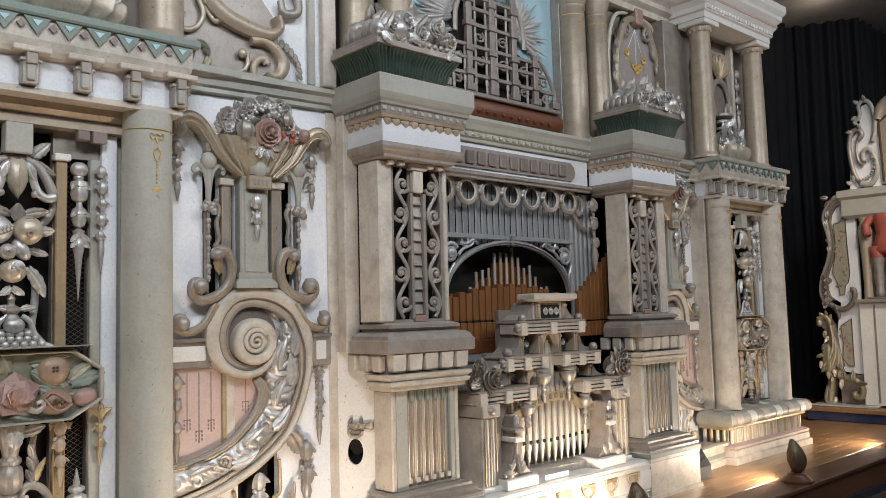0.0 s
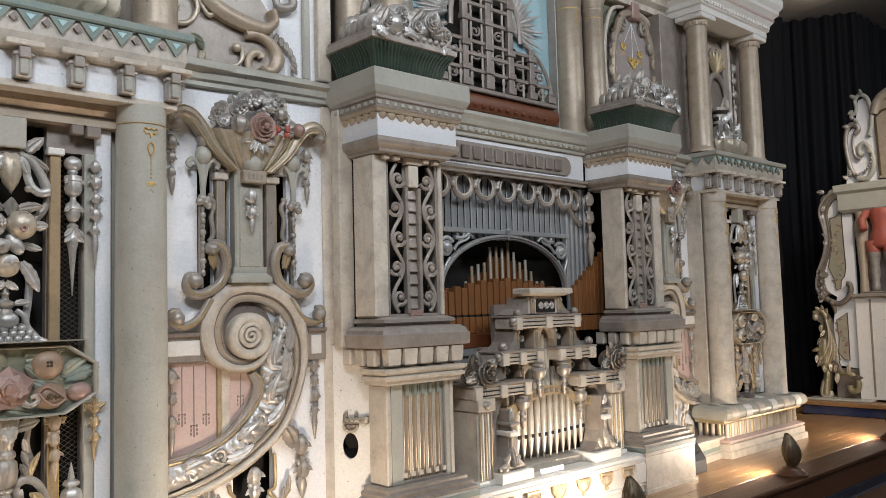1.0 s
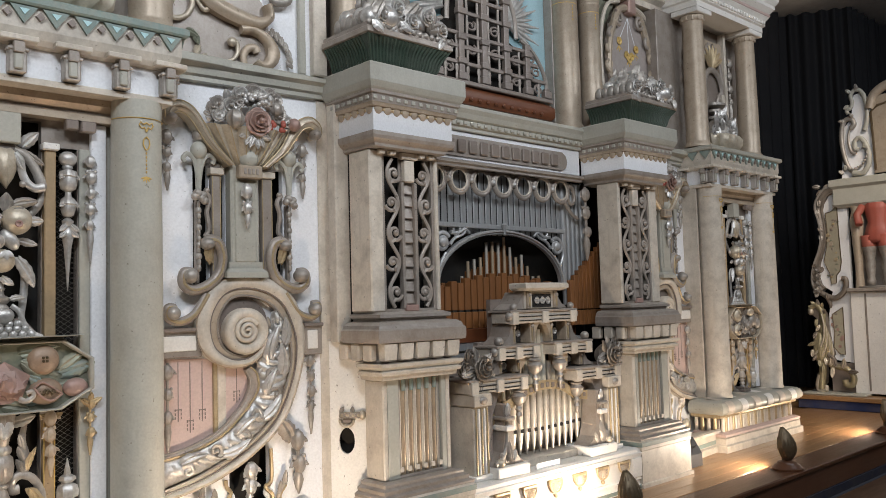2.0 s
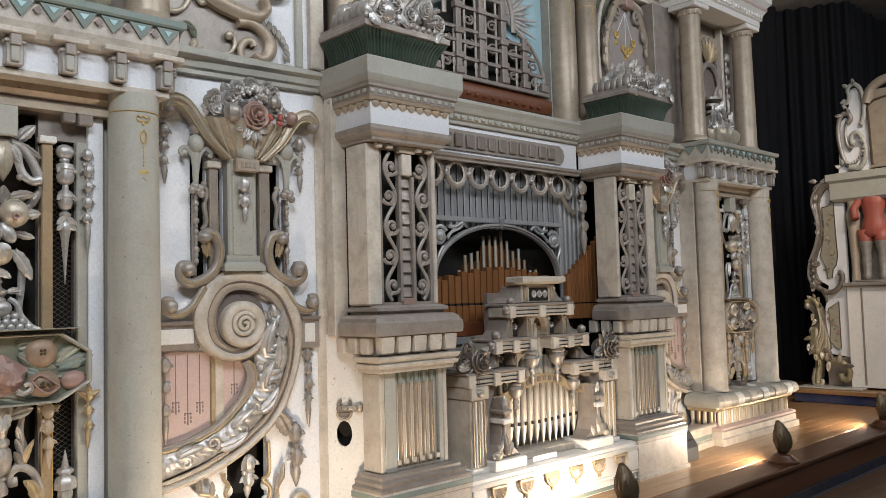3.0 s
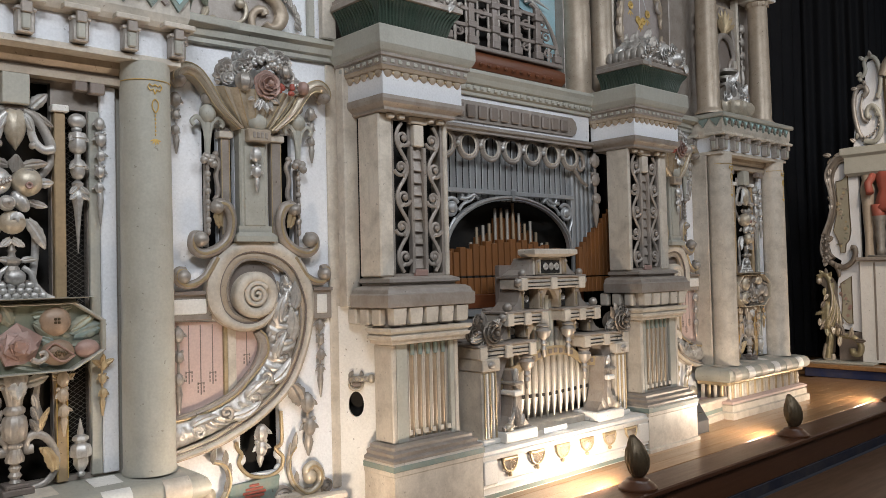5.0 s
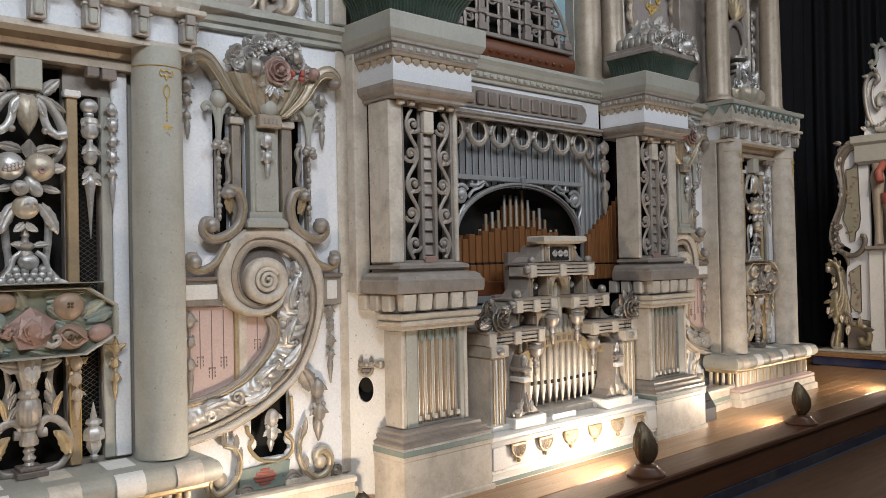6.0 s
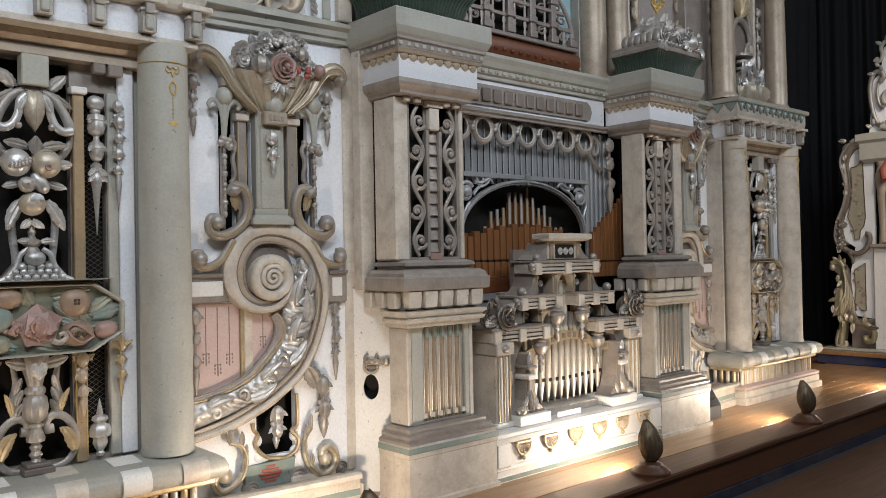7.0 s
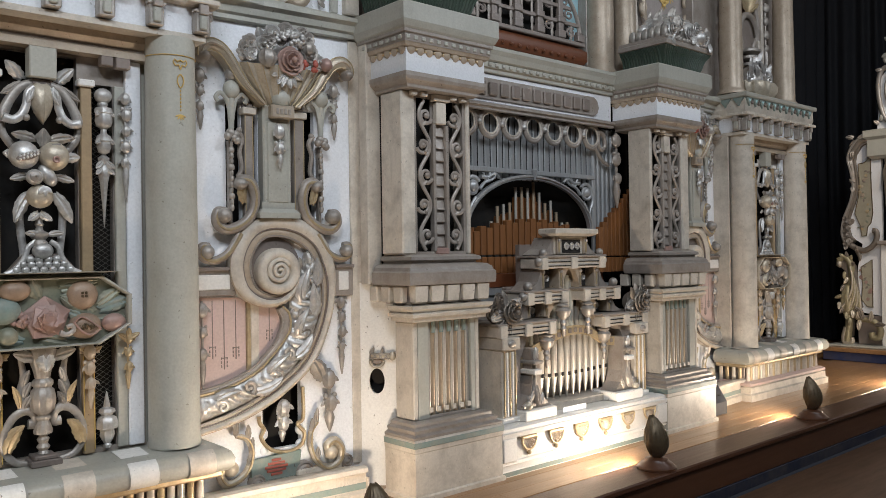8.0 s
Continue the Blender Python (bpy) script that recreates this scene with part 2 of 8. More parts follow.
def lathe(profile, at, n=18, sx=1.0, sy=1.0, bm=None, lobes=0, depth=0.0, turn=None):
    """A turned form about z; lobes flute it."""
    bm = bm or bmesh.new()
    rows = []
    for r, z in profile:
        ring = []
        for i in range(n):
            a = 2 * math.pi * i / n
            k = r * (1 - depth * abs(math.sin(lobes * a / 2))) if lobes else r
            p = Vector((k * math.cos(a) * sx, k * math.sin(a) * sy, z))
            if turn:
                p = turn @ p
            ring.append(bm.verts.new(p + Vector(at)))
        rows.append(ring)
    for a, b in zip(rows, rows[1:]):
        quadstrip(bm, a, b, True)
    bm.faces.new(rows[0][::-1])
    bm.faces.new(rows[-1])
    return bm


def ball(at, rx, ry=None, rz=None, bm=None, n=12, m=7, lobes=0, depth=0.12, turn=None):
    """A rounded fruit-like form, with lobes if asked."""
    rx = max(rx, 1e-4)
    ry, rz = ry or rx, rz or rx
    prof = [(max(0.02, math.sin(math.pi * (i + 0.0) / m)) * rx, -math.cos(math.pi * i / m) * rz) for i in range(m + 1)]
    return lathe(prof, at, n, 1.0, ry / rx, bm, lobes, depth, turn)


def tube(points, radii, flat=1.0, n=8, bm=None):
    """A rod along points, with a radius at each; flat squeezes it in depth (y)."""
    bm = bm or bmesh.new()
    P = [Vector(p) for p in points]
    rows = []
    for i, p in enumerate(P):
        t = (P[min(i + 1, len(P) - 1)] - P[max(i - 1, 0)]).normalized()
        up = Vector((0, 1, 0)) if abs(t.y) < 0.9 else Vector((1, 0, 0))
        a = t.cross(up).normalized()
        b = a.cross(t).normalized()
        r = radii[i] if hasattr(radii, "__len__") else radii
        rows.append([bm.verts.new(p + a * (math.cos(2 * math.pi * k / n) * r) + b * (math.sin(2 * math.pi * k / n) * r * flat)) for k in range(n)])
    for a, b in zip(rows, rows[1:]):
        quadstrip(bm, a, b, True)
    bm.faces.new(rows[0][::-1])
    bm.faces.new(rows[-1])
    return bm


def smooth_line(points, n=8):
    """A Catmull-Rom line through points of any dimension."""
    P = [Vector(p) for p in points]
    P = [P[0] * 2 - P[1]] + P + [P[-1] * 2 - P[-2]]
    out = []
    for i in range(1, len(P) - 2):
        for k in range(n):
            t = k / n
            a, b, c, d = P[i - 1], P[i], P[i + 1], P[i + 2]
            out.append(0.5 * (2 * b + (c - a) * t + (2 * a - 5 * b + 4 * c - d) * t * t + (3 * b - a - 3 * c + d) * t ** 3))
    return out + [P[-2]]


def spiral(x, z, r0, r1, a0, a1, n=28):
    """Points (x, z) of a spiral from radius r0 at angle a0 to r1 at a1, in degrees."""
    out = []
    for i in range(n + 1):
        t = i / n
        a, r = radians(a0 + (a1 - a0) * t), r0 + (r1 - r0) * t
        out.append((x + r * math.cos(a), z + r * math.sin(a)))
    return out


def curl(points, y, r0, r1, flat=1.0, n=7, bm=None, lift=0.0, steps=7):
    """A scroll: a rod along (x, z) points that tapers from r0 to r1."""
    L = smooth_line(points, steps) if steps > 1 else [Vector(p) for p in points]
    k = len(L) - 1
    return tube([(p[0], y - lift * math.sin(math.pi * i / k), p[1]) for i, p in enumerate(L)], [r0 + (r1 - r0) * i / k for i in range(k + 1)], flat, n, bm)


def plate(outer, inner, y, thick, bm=None, bulge=0.0):
    """A flat or bulging band between two (x, z) lines of equal length, y at its front."""
    bm = bm or bmesh.new()
    rows = []
    cross = [(0.0, thick), (0.0, 0.0), (0.25, -0.75 * bulge), (0.5, -bulge), (0.75, -0.75 * bulge), (1.0, 0.0), (1.0, thick)] if bulge else [(0, thick), (0, 0), (1, 0), (1, thick)]
    for s, d in cross:
        rows.append([bm.verts.new((a[0] + (b[0] - a[0]) * s, y + d, a[1] + (b[1] - a[1]) * s)) for a, b in zip(outer, inner)])
    for a, b in zip(rows, rows[1:]):
        quadstrip(bm, a, b)
    for k in (0, -1):
        bm.faces.new([r[k] for r in rows])
    return bm


def slab(outline, y0, y1, bm=None):
    """A board cut to an (x, z) outline, from y0 (front) to y1."""
    bm = bm or bmesh.new()
    a = [bm.verts.new((x, y0, z)) for x, z in outline]
    b = [bm.verts.new((x, y1, z)) for x, z in outline]
    bm.faces.new(a)
    bm.faces.new(b[::-1])
    quadstrip(bm, b, a, True)
    return bm


def leaf(at, angle, length, width, lift=0.015, bm=None, curve=0.3, n=6):
    """A carved acanthus-like leaf in the facade's plane: base at (x, y, z), pointing to angle (degrees, 0 is +x, 90 up)."""
    bm = bm or bmesh.new()
    x, y, z = at
    ca, sa = math.cos(radians(angle)), math.sin(radians(angle))
    n = 14 if length > 0.045 else 7
    body, rows = min(lift, 0.28 * width), []
    for i in range(n + 1):
        t = i / n
        lobe = 1 - 0.18 * (0.5 - 0.5 * math.cos(8 * math.pi * t)) * (1 - 0.5 * t)
        w = width * 0.5 * (math.sin(math.pi * min(1, 0.10 + 0.88 * t)) ** 0.7) * lobe
        row = []
        for s, h in ((-1, -0.1), (-0.72, 0.55), (-0.36, 0.95), (0, 0.55), (0.36, 0.95), (0.72, 0.55), (1, -0.1)):
            along = t * length - 0.10 * length * abs(s) * (1 - t)
            side = s * w + curve * length * t * t * 0.5
            d = body * h * math.sin(math.pi * min(1, 0.12 + 0.8 * t)) * (0.7 + 0.3 * lobe) + 0.8 * lift * t * t - 0.25 * lift * max(0, t - 0.85) * 6
            row.append(bm.verts.new((x + along * ca - side * sa, y - d, z + along * sa + side * ca)))
        rows.append(row)
    for a, b in zip(rows, rows[1:]):
        quadstrip(bm, a, b)
    spine = [bm.verts.new((x + t * length * ca - curve * length * t * t * 0.5 * sa, y + 0.006 - 0.6 * lift * t * t, z + t * length * sa + curve * length * t * t * 0.5 * ca)) for t in [i / n for i in range(n + 1)]]
    for side in (0, 6):
        quadstrip(bm, [r[side] for r in rows], spine)
    return bm


def bloom(at, r, bm=None, petals=6, rings=3, spin=0.0):
    """A carved rose that faces out of the facade: rings of cupped petals round a bud."""
    bm = bm or bmesh.new()
    x, y, z = at
    for k in range(rings):
        rr, deep = r * (1 - 0.25 * k), r * (0.16 + 0.20 * k)
        for i in range(petals):
            a = 2 * math.pi * (i + 0.5 * (k % 2)) / petals + spin
            pts = []
            for s in (-1, -0.6, -0.2, 0.2, 0.6, 1):
                col = []
                for t in (0.12, 0.45, 0.75, 0.93, 1.0):
                    aa = a + s * 1.25 * math.pi / petals * (0.45 + 0.55 * t)
                    q = rr * t * (1 - 0.13 * s * s)
                    d = 0.10 * r + deep * t ** 1.4 - (0.10 * r if t == 1.0 else 0) + 0.05 * r * s
                    col.append(bm.verts.new((x + q * math.cos(aa), y - d, z + q * math.sin(aa))))
                pts.append(col)
            for a_, b_ in zip(pts, pts[1:]):
                quadstrip(bm, a_, b_)
    ball((x, y - 0.34 * r - 0.12 * r * rings, z), 0.2 * r, 0.25 * r, 0.2 * r, bm, 8, 5)
    ball((x, y, z), 0.8 * r, 0.2 * r, 0.8 * r, bm, 10, 5)
    return bm


def lined(outline, scale, cx=0.0, cz=0.0):
    """The same outline drawn in towards (cx, cz)."""
    return [(cx + (x - cx) * scale, cz + (z - cz) * scale) for x, z in outline]


def folded_rose(at, r, sides=5, spin=10.0, bm=None):
    """A rose cut as folded flat petals: tilted facets turning inwards round a bud."""
    bm = bm or bmesh.new()
    x, y, z = at
    q, a0, d = r, spin, 0.0
    for k in range(4):
        a = [bm.verts.new((x + q * math.cos(radians(a0 + 360 * i / sides)), y - d - 0.22 * r * (i % 2), z + q * math.sin(radians(a0 + 360 * i / sides)))) for i in range(sides)]
        b = [bm.verts.new((x + 0.55 * q * math.cos(radians(a0 + 18 + 360 * i / sides)), y - d - 0.16 * r, z + 0.55 * q * math.sin(radians(a0 + 18 + 360 * i / sides)))) for i in range(sides)]
        c = [bm.verts.new((v.co.x, y + 0.06, v.co.z)) for v in a]
        quadstrip(bm, a, b, True)
        quadstrip(bm, c, a, True)
        bm.faces.new(b)
        q, a0, d = q * 0.70, a0 + 33, d + 0.15 * r
    return bm


def berries(at, w, h, size, count, seed, bm=None):
    """A bunch of grapes."""
    bm = bm or bmesh.new()
    rng = random.Random(seed)
    for i in range(count):
        a, q = rng.uniform(0, 6.28), math.sqrt(rng.random())
        ball((at[0] + math.cos(a) * q * w, at[1] - (1 - q * q) * 0.6 * w, at[2] + math.sin(a) * q * h), size * rng.uniform(0.85, 1.1), bm=bm, n=8, m=5)
    return bm


def drop(x, y, z0, z1, w, bm=None, seed=0):
    """A hanging chain of carved buds and leaves from z1 down to a pointed end at z0."""
    bm = bm or bmesh.new()
    rng = random.Random(seed)
    L = z1 - z0
    n = max(2, round(L / (w * 2.2)))
    for i in range(n):
        zz = z1 - L * 0.74 * (i + 0.5) / n
        k = w * (1.0 - 0.3 * i / n) * rng.uniform(0.85, 1.15)
        xx = x + rng.uniform(-0.12, 0.12) * w
        ball((xx, y - 0.35 * w, zz), 0.52 * k, 0.5 * k, 0.66 * k, bm, 14, 8, 6, 0.22)
        for s in (-1, 1):
            leaf((xx, y - 0.1 * w, zz + 0.45 * k), 270 + s * rng.uniform(18, 55), 1.0 * k, 0.5 * k, 0.35 * k, bm, 0.3 * s, 4)
        if i % 2:
            ball((xx + 0.4 * k, y - 0.3 * w, zz + 0.55 * k), 0.22 * k, bm=bm, n=8, m=5)
            ball((xx - 0.35 * k, y - 0.3 * w, zz + 0.6 * k), 0.2 * k, bm=bm, n=8, m=5)
    tube([(x, y - 0.25 * w, z1 - 0.02 * L), (x, y - 0.25 * w, z1 - 0.7 * L)], 0.12 * w, 1, 6, bm)
    lathe([(0.004, z0), (0.2 * w, z1 - L * 0.9), (0.33 * w, z1 - L * 0.78), (0.12 * w, z1 - L * 0.60)], (x, y - 0.25 * w, 0), 8, bm=bm)
    return bm


def board(x0, x1, z0, z1, y0, y1, holes=(), bm=None):
    """A board with rectangular openings (x0, x1, z0, z1) cut right through."""
    bm = bm or bmesh.new()
    xs = sorted({x0, x1, *(h[0] for h in holes), *(h[1] for h in holes)})
    zs = sorted({z0, z1, *(h[2] for h in holes), *(h[3] for h in holes)})
    xs, zs = [v for v in xs if x0 <= v <= x1], [v for v in zs if z0 <= v <= z1]

    def solid(i, j):
        if not (0 <= i < len(xs) - 1 and 0 <= j < len(zs) - 1):
            return False
        cx, cz = (xs[i] + xs[i + 1]) / 2, (zs[j] + zs[j + 1]) / 2
        return not any(h[0] < cx < h[1] and h[2] < cz < h[3] for h in holes)

    def face(*co):
        bm.faces.new([bm.verts.new(c) for c in co])

    for i in range(len(xs) - 1):
        for j in range(len(zs) - 1):
            if not solid(i, j):
                continue
            a, b, c, d = xs[i], xs[i + 1], zs[j], zs[j + 1]
            face((a, y0, c), (b, y0, c), (b, y0, d), (a, y0, d))
            face((a, y1, d), (b, y1, d), (b, y1, c), (a, y1, c))
            if not solid(i - 1, j):
                face((a, y1, c), (a, y0, c), (a, y0, d), (a, y1, d))
            if not solid(i + 1, j):
                face((b, y0, c), (b, y1, c), (b, y1, d), (b, y0, d))
            if not solid(i, j - 1):
                face((a, y0, c), (a, y1, c), (b, y1, c), (b, y0, c))
            if not solid(i, j + 1):
                face((a, y0, d), (b, y0, d), (b, y1, d), (a, y1, d))
    bmesh.ops.remove_doubles(bm, verts=bm.verts[:], dist=1e-5)
    return bm


def ring(x, z, rx, rz, y, r, flat=1.0, a0=0, a1=360, n=26, m=7, bm=None):
    """A rod bent to an ellipse, or to part of one."""
    pts = [(x + rx * math.cos(radians(a0 + (a1 - a0) * i / n)), y, z + rz * math.sin(radians(a0 + (a1 - a0) * i / n))) for i in range(n + 1)]
    return tube(pts, r, flat, m, bm)


# ---- the setting ----
PLACE[0] = Matrix.Identity(4)
stage = alone("stage", box(-4, 12.5, 2.77, 6.2, -0.27, -0.012), STAGE, "wooden stage on which the organs stand", "stage", "structure")
edge = alone("trim_stage_edge", box(-4, 12.5, 2.51, 2.757, -0.035, 0.0, 0.008), NOSE, "dark mahogany edge board of the stage", "trim", "structure")
alone("wall_stage_front", box(-4, 12.5, 2.535, 2.76, -0.2, -0.036), NOSE, "dark wooden riser below the stage edge", "stage riser", "structure")
alone("baseboard", box(-4, 12.5, 2.53, 2.76, -0.27, -0.202), RISER, "dark blue strip at the foot of the stage", "baseboard", "structure")
floor = alone("floor", box(-6, 14, -7, 2.529, -0.36, -0.285), HALL, "dark brown varnished board floor of the hall", "floor", "structure")
alone("ceiling", box(-6, 14, -7, 6.4, 5.0, 5.1), GREYCEIL, "grey painted ceiling of the hall", "ceiling", "structure")
alone("wall_south", box(-6, 14, -7.2, -7, -0.3, 5.0), DARKWALL, "dark painted wall of the hall", "wall", "structure")
alone("wall_west", box(-6.2, -6, -7, 6.4, -0.3, 5.0), DARKWALL, "dark painted wall of the hall", "wall", "structure")
alone("wall_east", box(14, 14.2, -7, 6.4, -0.3, 5.0), DARKWALL, "dark painted wall of the hall", "wall", "structure")
alone("wall_north", box(-6, 14, 6.2, 6.4, -0.3, 5.0), DARKWALL, "dark painted wall behind the curtain", "wall", "structure")


def curtain(p, q, z0, z1, folds):
    """A heavy cloth in folds between two plan points."""
    bm = bmesh.new()
    p, q = Vector(p), Vector(q)
    d = q - p
    nrm = Vector((d.y, -d.x)).normalized()
    n = folds * 8
    rows = []
    for z in [z0 + (z1 - z0) * i / 6 for i in range(7)]:
        row = []
        for i in range(n + 1):
            t = i / n
            w = 0.06 * math.sin(2 * math.pi * folds * t + 0.5 * math.sin(9 * t)) + 0.02 * math.sin(23 * t + z)
            c = p + d * t + nrm * w
            row.append(bm.verts.new((c.x, c.y, z)))
        rows.append(row)
    for a, b in zip(rows, rows[1:]):
        quadstrip(bm, a, b)
    return bm


alone("backdrop_curtain", curtain((-5.5, 4.75), (12.4, 4.75), 0.0, 4.99, 60), CURTAIN, "black stage curtain hanging in folds", "curtain", "structure", True)
alone("backdrop_curtain_side", curtain((12.4, 4.7), (12.4, -2), 0.0, 4.99, 22), CURTAIN, "black stage curtain hanging in folds", "curtain", "structure", True)
alone("backdrop_curtain_return", curtain((10.9, 4.68), (11.2, 4.0), 0.0, 4.99, 4), CURTAIN, "black stage curtain hanging in folds", "curtain", "structure", True)
alone("backdrop_curtain_corner", curtain((11.2, 4.0), (12.38, 4.02), 0.0, 4.99, 6), CURTAIN, "black stage curtain hanging in folds", "curtain", "structure", True)


# ---- footlights ----
def footlight(x):
    t = thing("footlight", "dark bronze shell-shaped footlight on a turned wooden foot", "footlight", (x, FOOT_Y, 0), "footlights along the stage edge")
    part("foot", lathe([(0.108, 0.001), (0.108, 0.014), (0.094, 0.02), (0.086, 0.034), (0.07, 0.04), (0.062, 0.056), (0.03, 0.064), (0.022, 0.075)], (x, FOOT_Y, 0), 28), NOSE, t, "dark mahogany turned foot", True)
    bm = bmesh.new()
    rows = []
    for i in range(17):
        t_ = i / 16
        z = 0.062 + 0.232 * t_
        w = 0.008 + 0.060 * (math.sin(math.pi * (0.06 + 0.93 * t_ ** 0.85)) ** 0.8)
        row = []
        for k in range(29):
            a = radians(-205 + 230 * k / 28)
            fl = w * (1 + 0.07 * ((k + i // 6) % 2))
            row.append(bm.verts.new((x + fl * math.cos(a) - 0.012 * t_ * t_, FOOT_Y + fl * math.sin(a) + 0.022 * t_ * t_, z)))
        rows.append(row)
    for a, b in zip(rows, rows[1:]):
        quadstrip(bm, a, b)
    shell = part("shell_hood", bm, BRONZE, t, "ribbed bronze shell hood", True)
    md = shell.modifiers.new("thick", "SOLIDIFY")
    md.thickness = 0.004
    part("socket", lathe([(0.018, 0.06), (0.018, 0.1), (0.012, 0.105)], (x, FOOT_Y + 0.02, 0), 12), BRONZE, t)


for fx in FOOT_X:
    footlight(fx)


# ---- organ wing: columns, frieze, carved niche ----
def wing(b0):
    w = thing("organ_wing", "cream and silver organ wing with columns, bracket frieze and carved fruit", "organ wing", (2.92, 3.5, 0), "wings of the organ")
    C = 2.92
    part("plinth", sweep(bay(b0 + 0.01, 3.64, 3.24, 3.52), [(0.03, 0.0), (0.03, 0.05), (0.012, 0.06), (0.012, 0.105), (0, 0.115)]), CREAM, w)
    part("pink_strip", sweep(bay(b0 + 0.01, 3.64, 3.24, 3.52), [(0.012, 0.117), (0.012, 0.135), (-0.02, 0.15)]), PINK, w, "pink painted strip")
    part("pipe_backing", box(b0 + 0.06, 3.59, 3.31, 3.52, 0.15, 0.29), TAUPE, w)
    k = 0
    for i in range(30):
        part("organ_pipe", lathe([(0.016, 0.15), (0.016, 0.285)], (b0 + 0.07 + i * (3.58 - b0 - 0.07) / 29, 3.285, 0), 8), (CREAM, GOLD, PIPE)[i % 3], w, "", True)
    for i in range(4):
        for x in (b0 + 0.045, 3.605):
            part("organ_pipe", lathe([(0.016, 0.15), (0.016, 0.285)], (x, 3.34 + i * 0.055, 0), 8), (GOLD, CREAM)[i % 2], w, "", True)
    part("ledge_fascia", sweep(bay(b0 - 0.01, 3.66, 3.27, 3.52), [(0, 0.262), (0.008, 0.27), (0.008, 0.29)]), GOLD, w, "gilded strip below the ledge")
    roll = [(0.0, 0.287), (0.035, 0.292), (0.055, 0.312), (0.058, 0.345), (0.045, 0.375), (0.02, 0.392), (-0.03, 0.40), (-0.16, 0.408)]
    part("ledge", sweep(bay(b0, 3.65, 3.27, 3.52), roll), SAGE, w, "grey-green rounded ledge", True)
    strap = [(o + 0.006, z - 0.001) for o, z in roll[:-1]] + [(-0.15, 0.412)]
    for i in range(6):
        x = b0 + 0.03 + 0.245 * i
        part("ledge_strap", sweep([(x, 3.27), (x + 0.115, 3.27)], strap), IVORY if i % 2 else CREAM, w, "pale band round the ledge", True)
    for cx in (2.415, 3.425):
        col = part("column", lathe([(0.112, 0.405), (0.112, 0.42), (0.107, 0.43), (0.107, 1.2), (0.103, 2.06), (0.105, 2.13)], (cx, 3.385, 0), 36), SAGE if b0 > 2.2 else CREAM, w, "smooth grey-green column with gilt ornament" if b0 > 2.2 else "smooth cream column with gilt ornament", True)
        part("pilaster_back", box(cx - 0.09, cx + 0.11, 3.47, 3.52, 0.405, 2.13), SAGE, w)
        bm = bmesh.new()
        yf, zt = 3.385 - 0.1075, 2.0
        for s in (-1, 1):
            tube([(cx + r_ * s, yf + 0.0005 + 3.4 * r_ * r_, z_) for r_, z_ in ((0.0, zt + 0.03), (0.012, zt + 0.022), (0.024, zt + 0.032), (0.03, zt + 0.018), (0.02, zt + 0.004), (0.008, zt + 0.01), (0.0, zt - 0.01))], 0.0028, 1, 5, bm)
            tube([(cx + r_ * s, yf + 0.0005 + 3.4 * r_ * r_, z_) for r_, z_ in ((0.0, zt - 0.03), (0.011, zt - 0.042), (0.014, zt - 0.06), (0.009, zt - 0.078), (0.0, zt - 0.088))], 0.0028, 1, 5, bm)
        tube([(cx + 0.1055 * math.cos(a), 3.385 + 0.1055 * math.sin(a), zt + 0.05) for a in [radians(180 + 6 * k) for k in range(31)]], 0.002, 1, 5, bm)
        for i in range(6):
            ball((cx, yf + 0.002, zt - 0.1 - i * 0.016), 0.004, 0.003, 0.006, bm, 6, 4)
        for a in (200, 235, 270, 305, 340):
            leaf((cx, yf + 0.003, zt - 0.2), a, 0.025, 0.008, 0.001, bm, 0, 4)
        part("gilt_ornament", bm, GILT, col, "painted gilt pendant ornament", True)
    # frieze with brackets and teeth
    plan = bay(2.29, 3.555, 3.30, 3.60)
    part("fascia", sweep(plan, [(0, 2.128), (0, 2.15), (-0.012, 2.156)]), CREAM, w)
    part("frieze_board", sweep(plan, [(-0.02, 2.157), (-0.02, 2.272)]), WHITE, w, "white frieze board")
    part("frieze_moulding", sweep(plan, [(-0.018, 2.273), (0.008, 2.28), (0.02, 2.30), (0.03, 2.335), (0.03, 2.418)]), CREAM, w)
    part("crown", sweep(plan, [(0.028, 2.419), (0.05, 2.422), (0.056, 2.43), (0.056, 2.452), (0.048, 2.46), (-0.1, 2.466)]), TEAL if b0 > 2.2 else SAGE, w, "teal crown moulding" if b0 > 2.2 else "grey-green crown moulding")

    def bracket(m):
        keep = PLACE[0]
        PLACE[0] = keep @ m
        b = part("bracket", box(-0.032, 0.032, -0.03, 0.018, 2.158, 2.262, 0.005), DULL, w, "silvered frieze bracket")
        part("bracket_face", box(-0.017, 0.017, -0.041, -0.028, 2.17, 2.235, 0.005), SAGE, b)
        part("bracket_knob", box(-0.02, 0.02, -0.05, -0.028, 2.232, 2.275, 0.003), PUTTY, b)
        part("bracket_wing", box(-0.04, 0.04, -0.036, 0.0, 2.243, 2.255, 0.003), DULL, b)
        part("bracket_cap", box(-0.07, 0.07, -0.055, -0.0, 2.277, 2.300, 0.004), CREAM, b)
        PLACE[0] = keep

    for i in range(7):
        bracket(Matrix.Translation((2.315 + i * 0.2, 3.30, 0)))
    for i in range(2):
        bracket(Matrix.Translation((2.29, 3.35 + i * 0.2, 0)) @ Matrix.Rotation(radians(-90), 4, "Z"))
    for i in range(11):
        x = 2.315 + i * 0.1165
        t = part("tooth", slab([(x - 0.05, 2.417), (x, 2.350), (x + 0.05, 2.417)], 3.256, 3.272), TEAL, w, "teal triangular tooth")
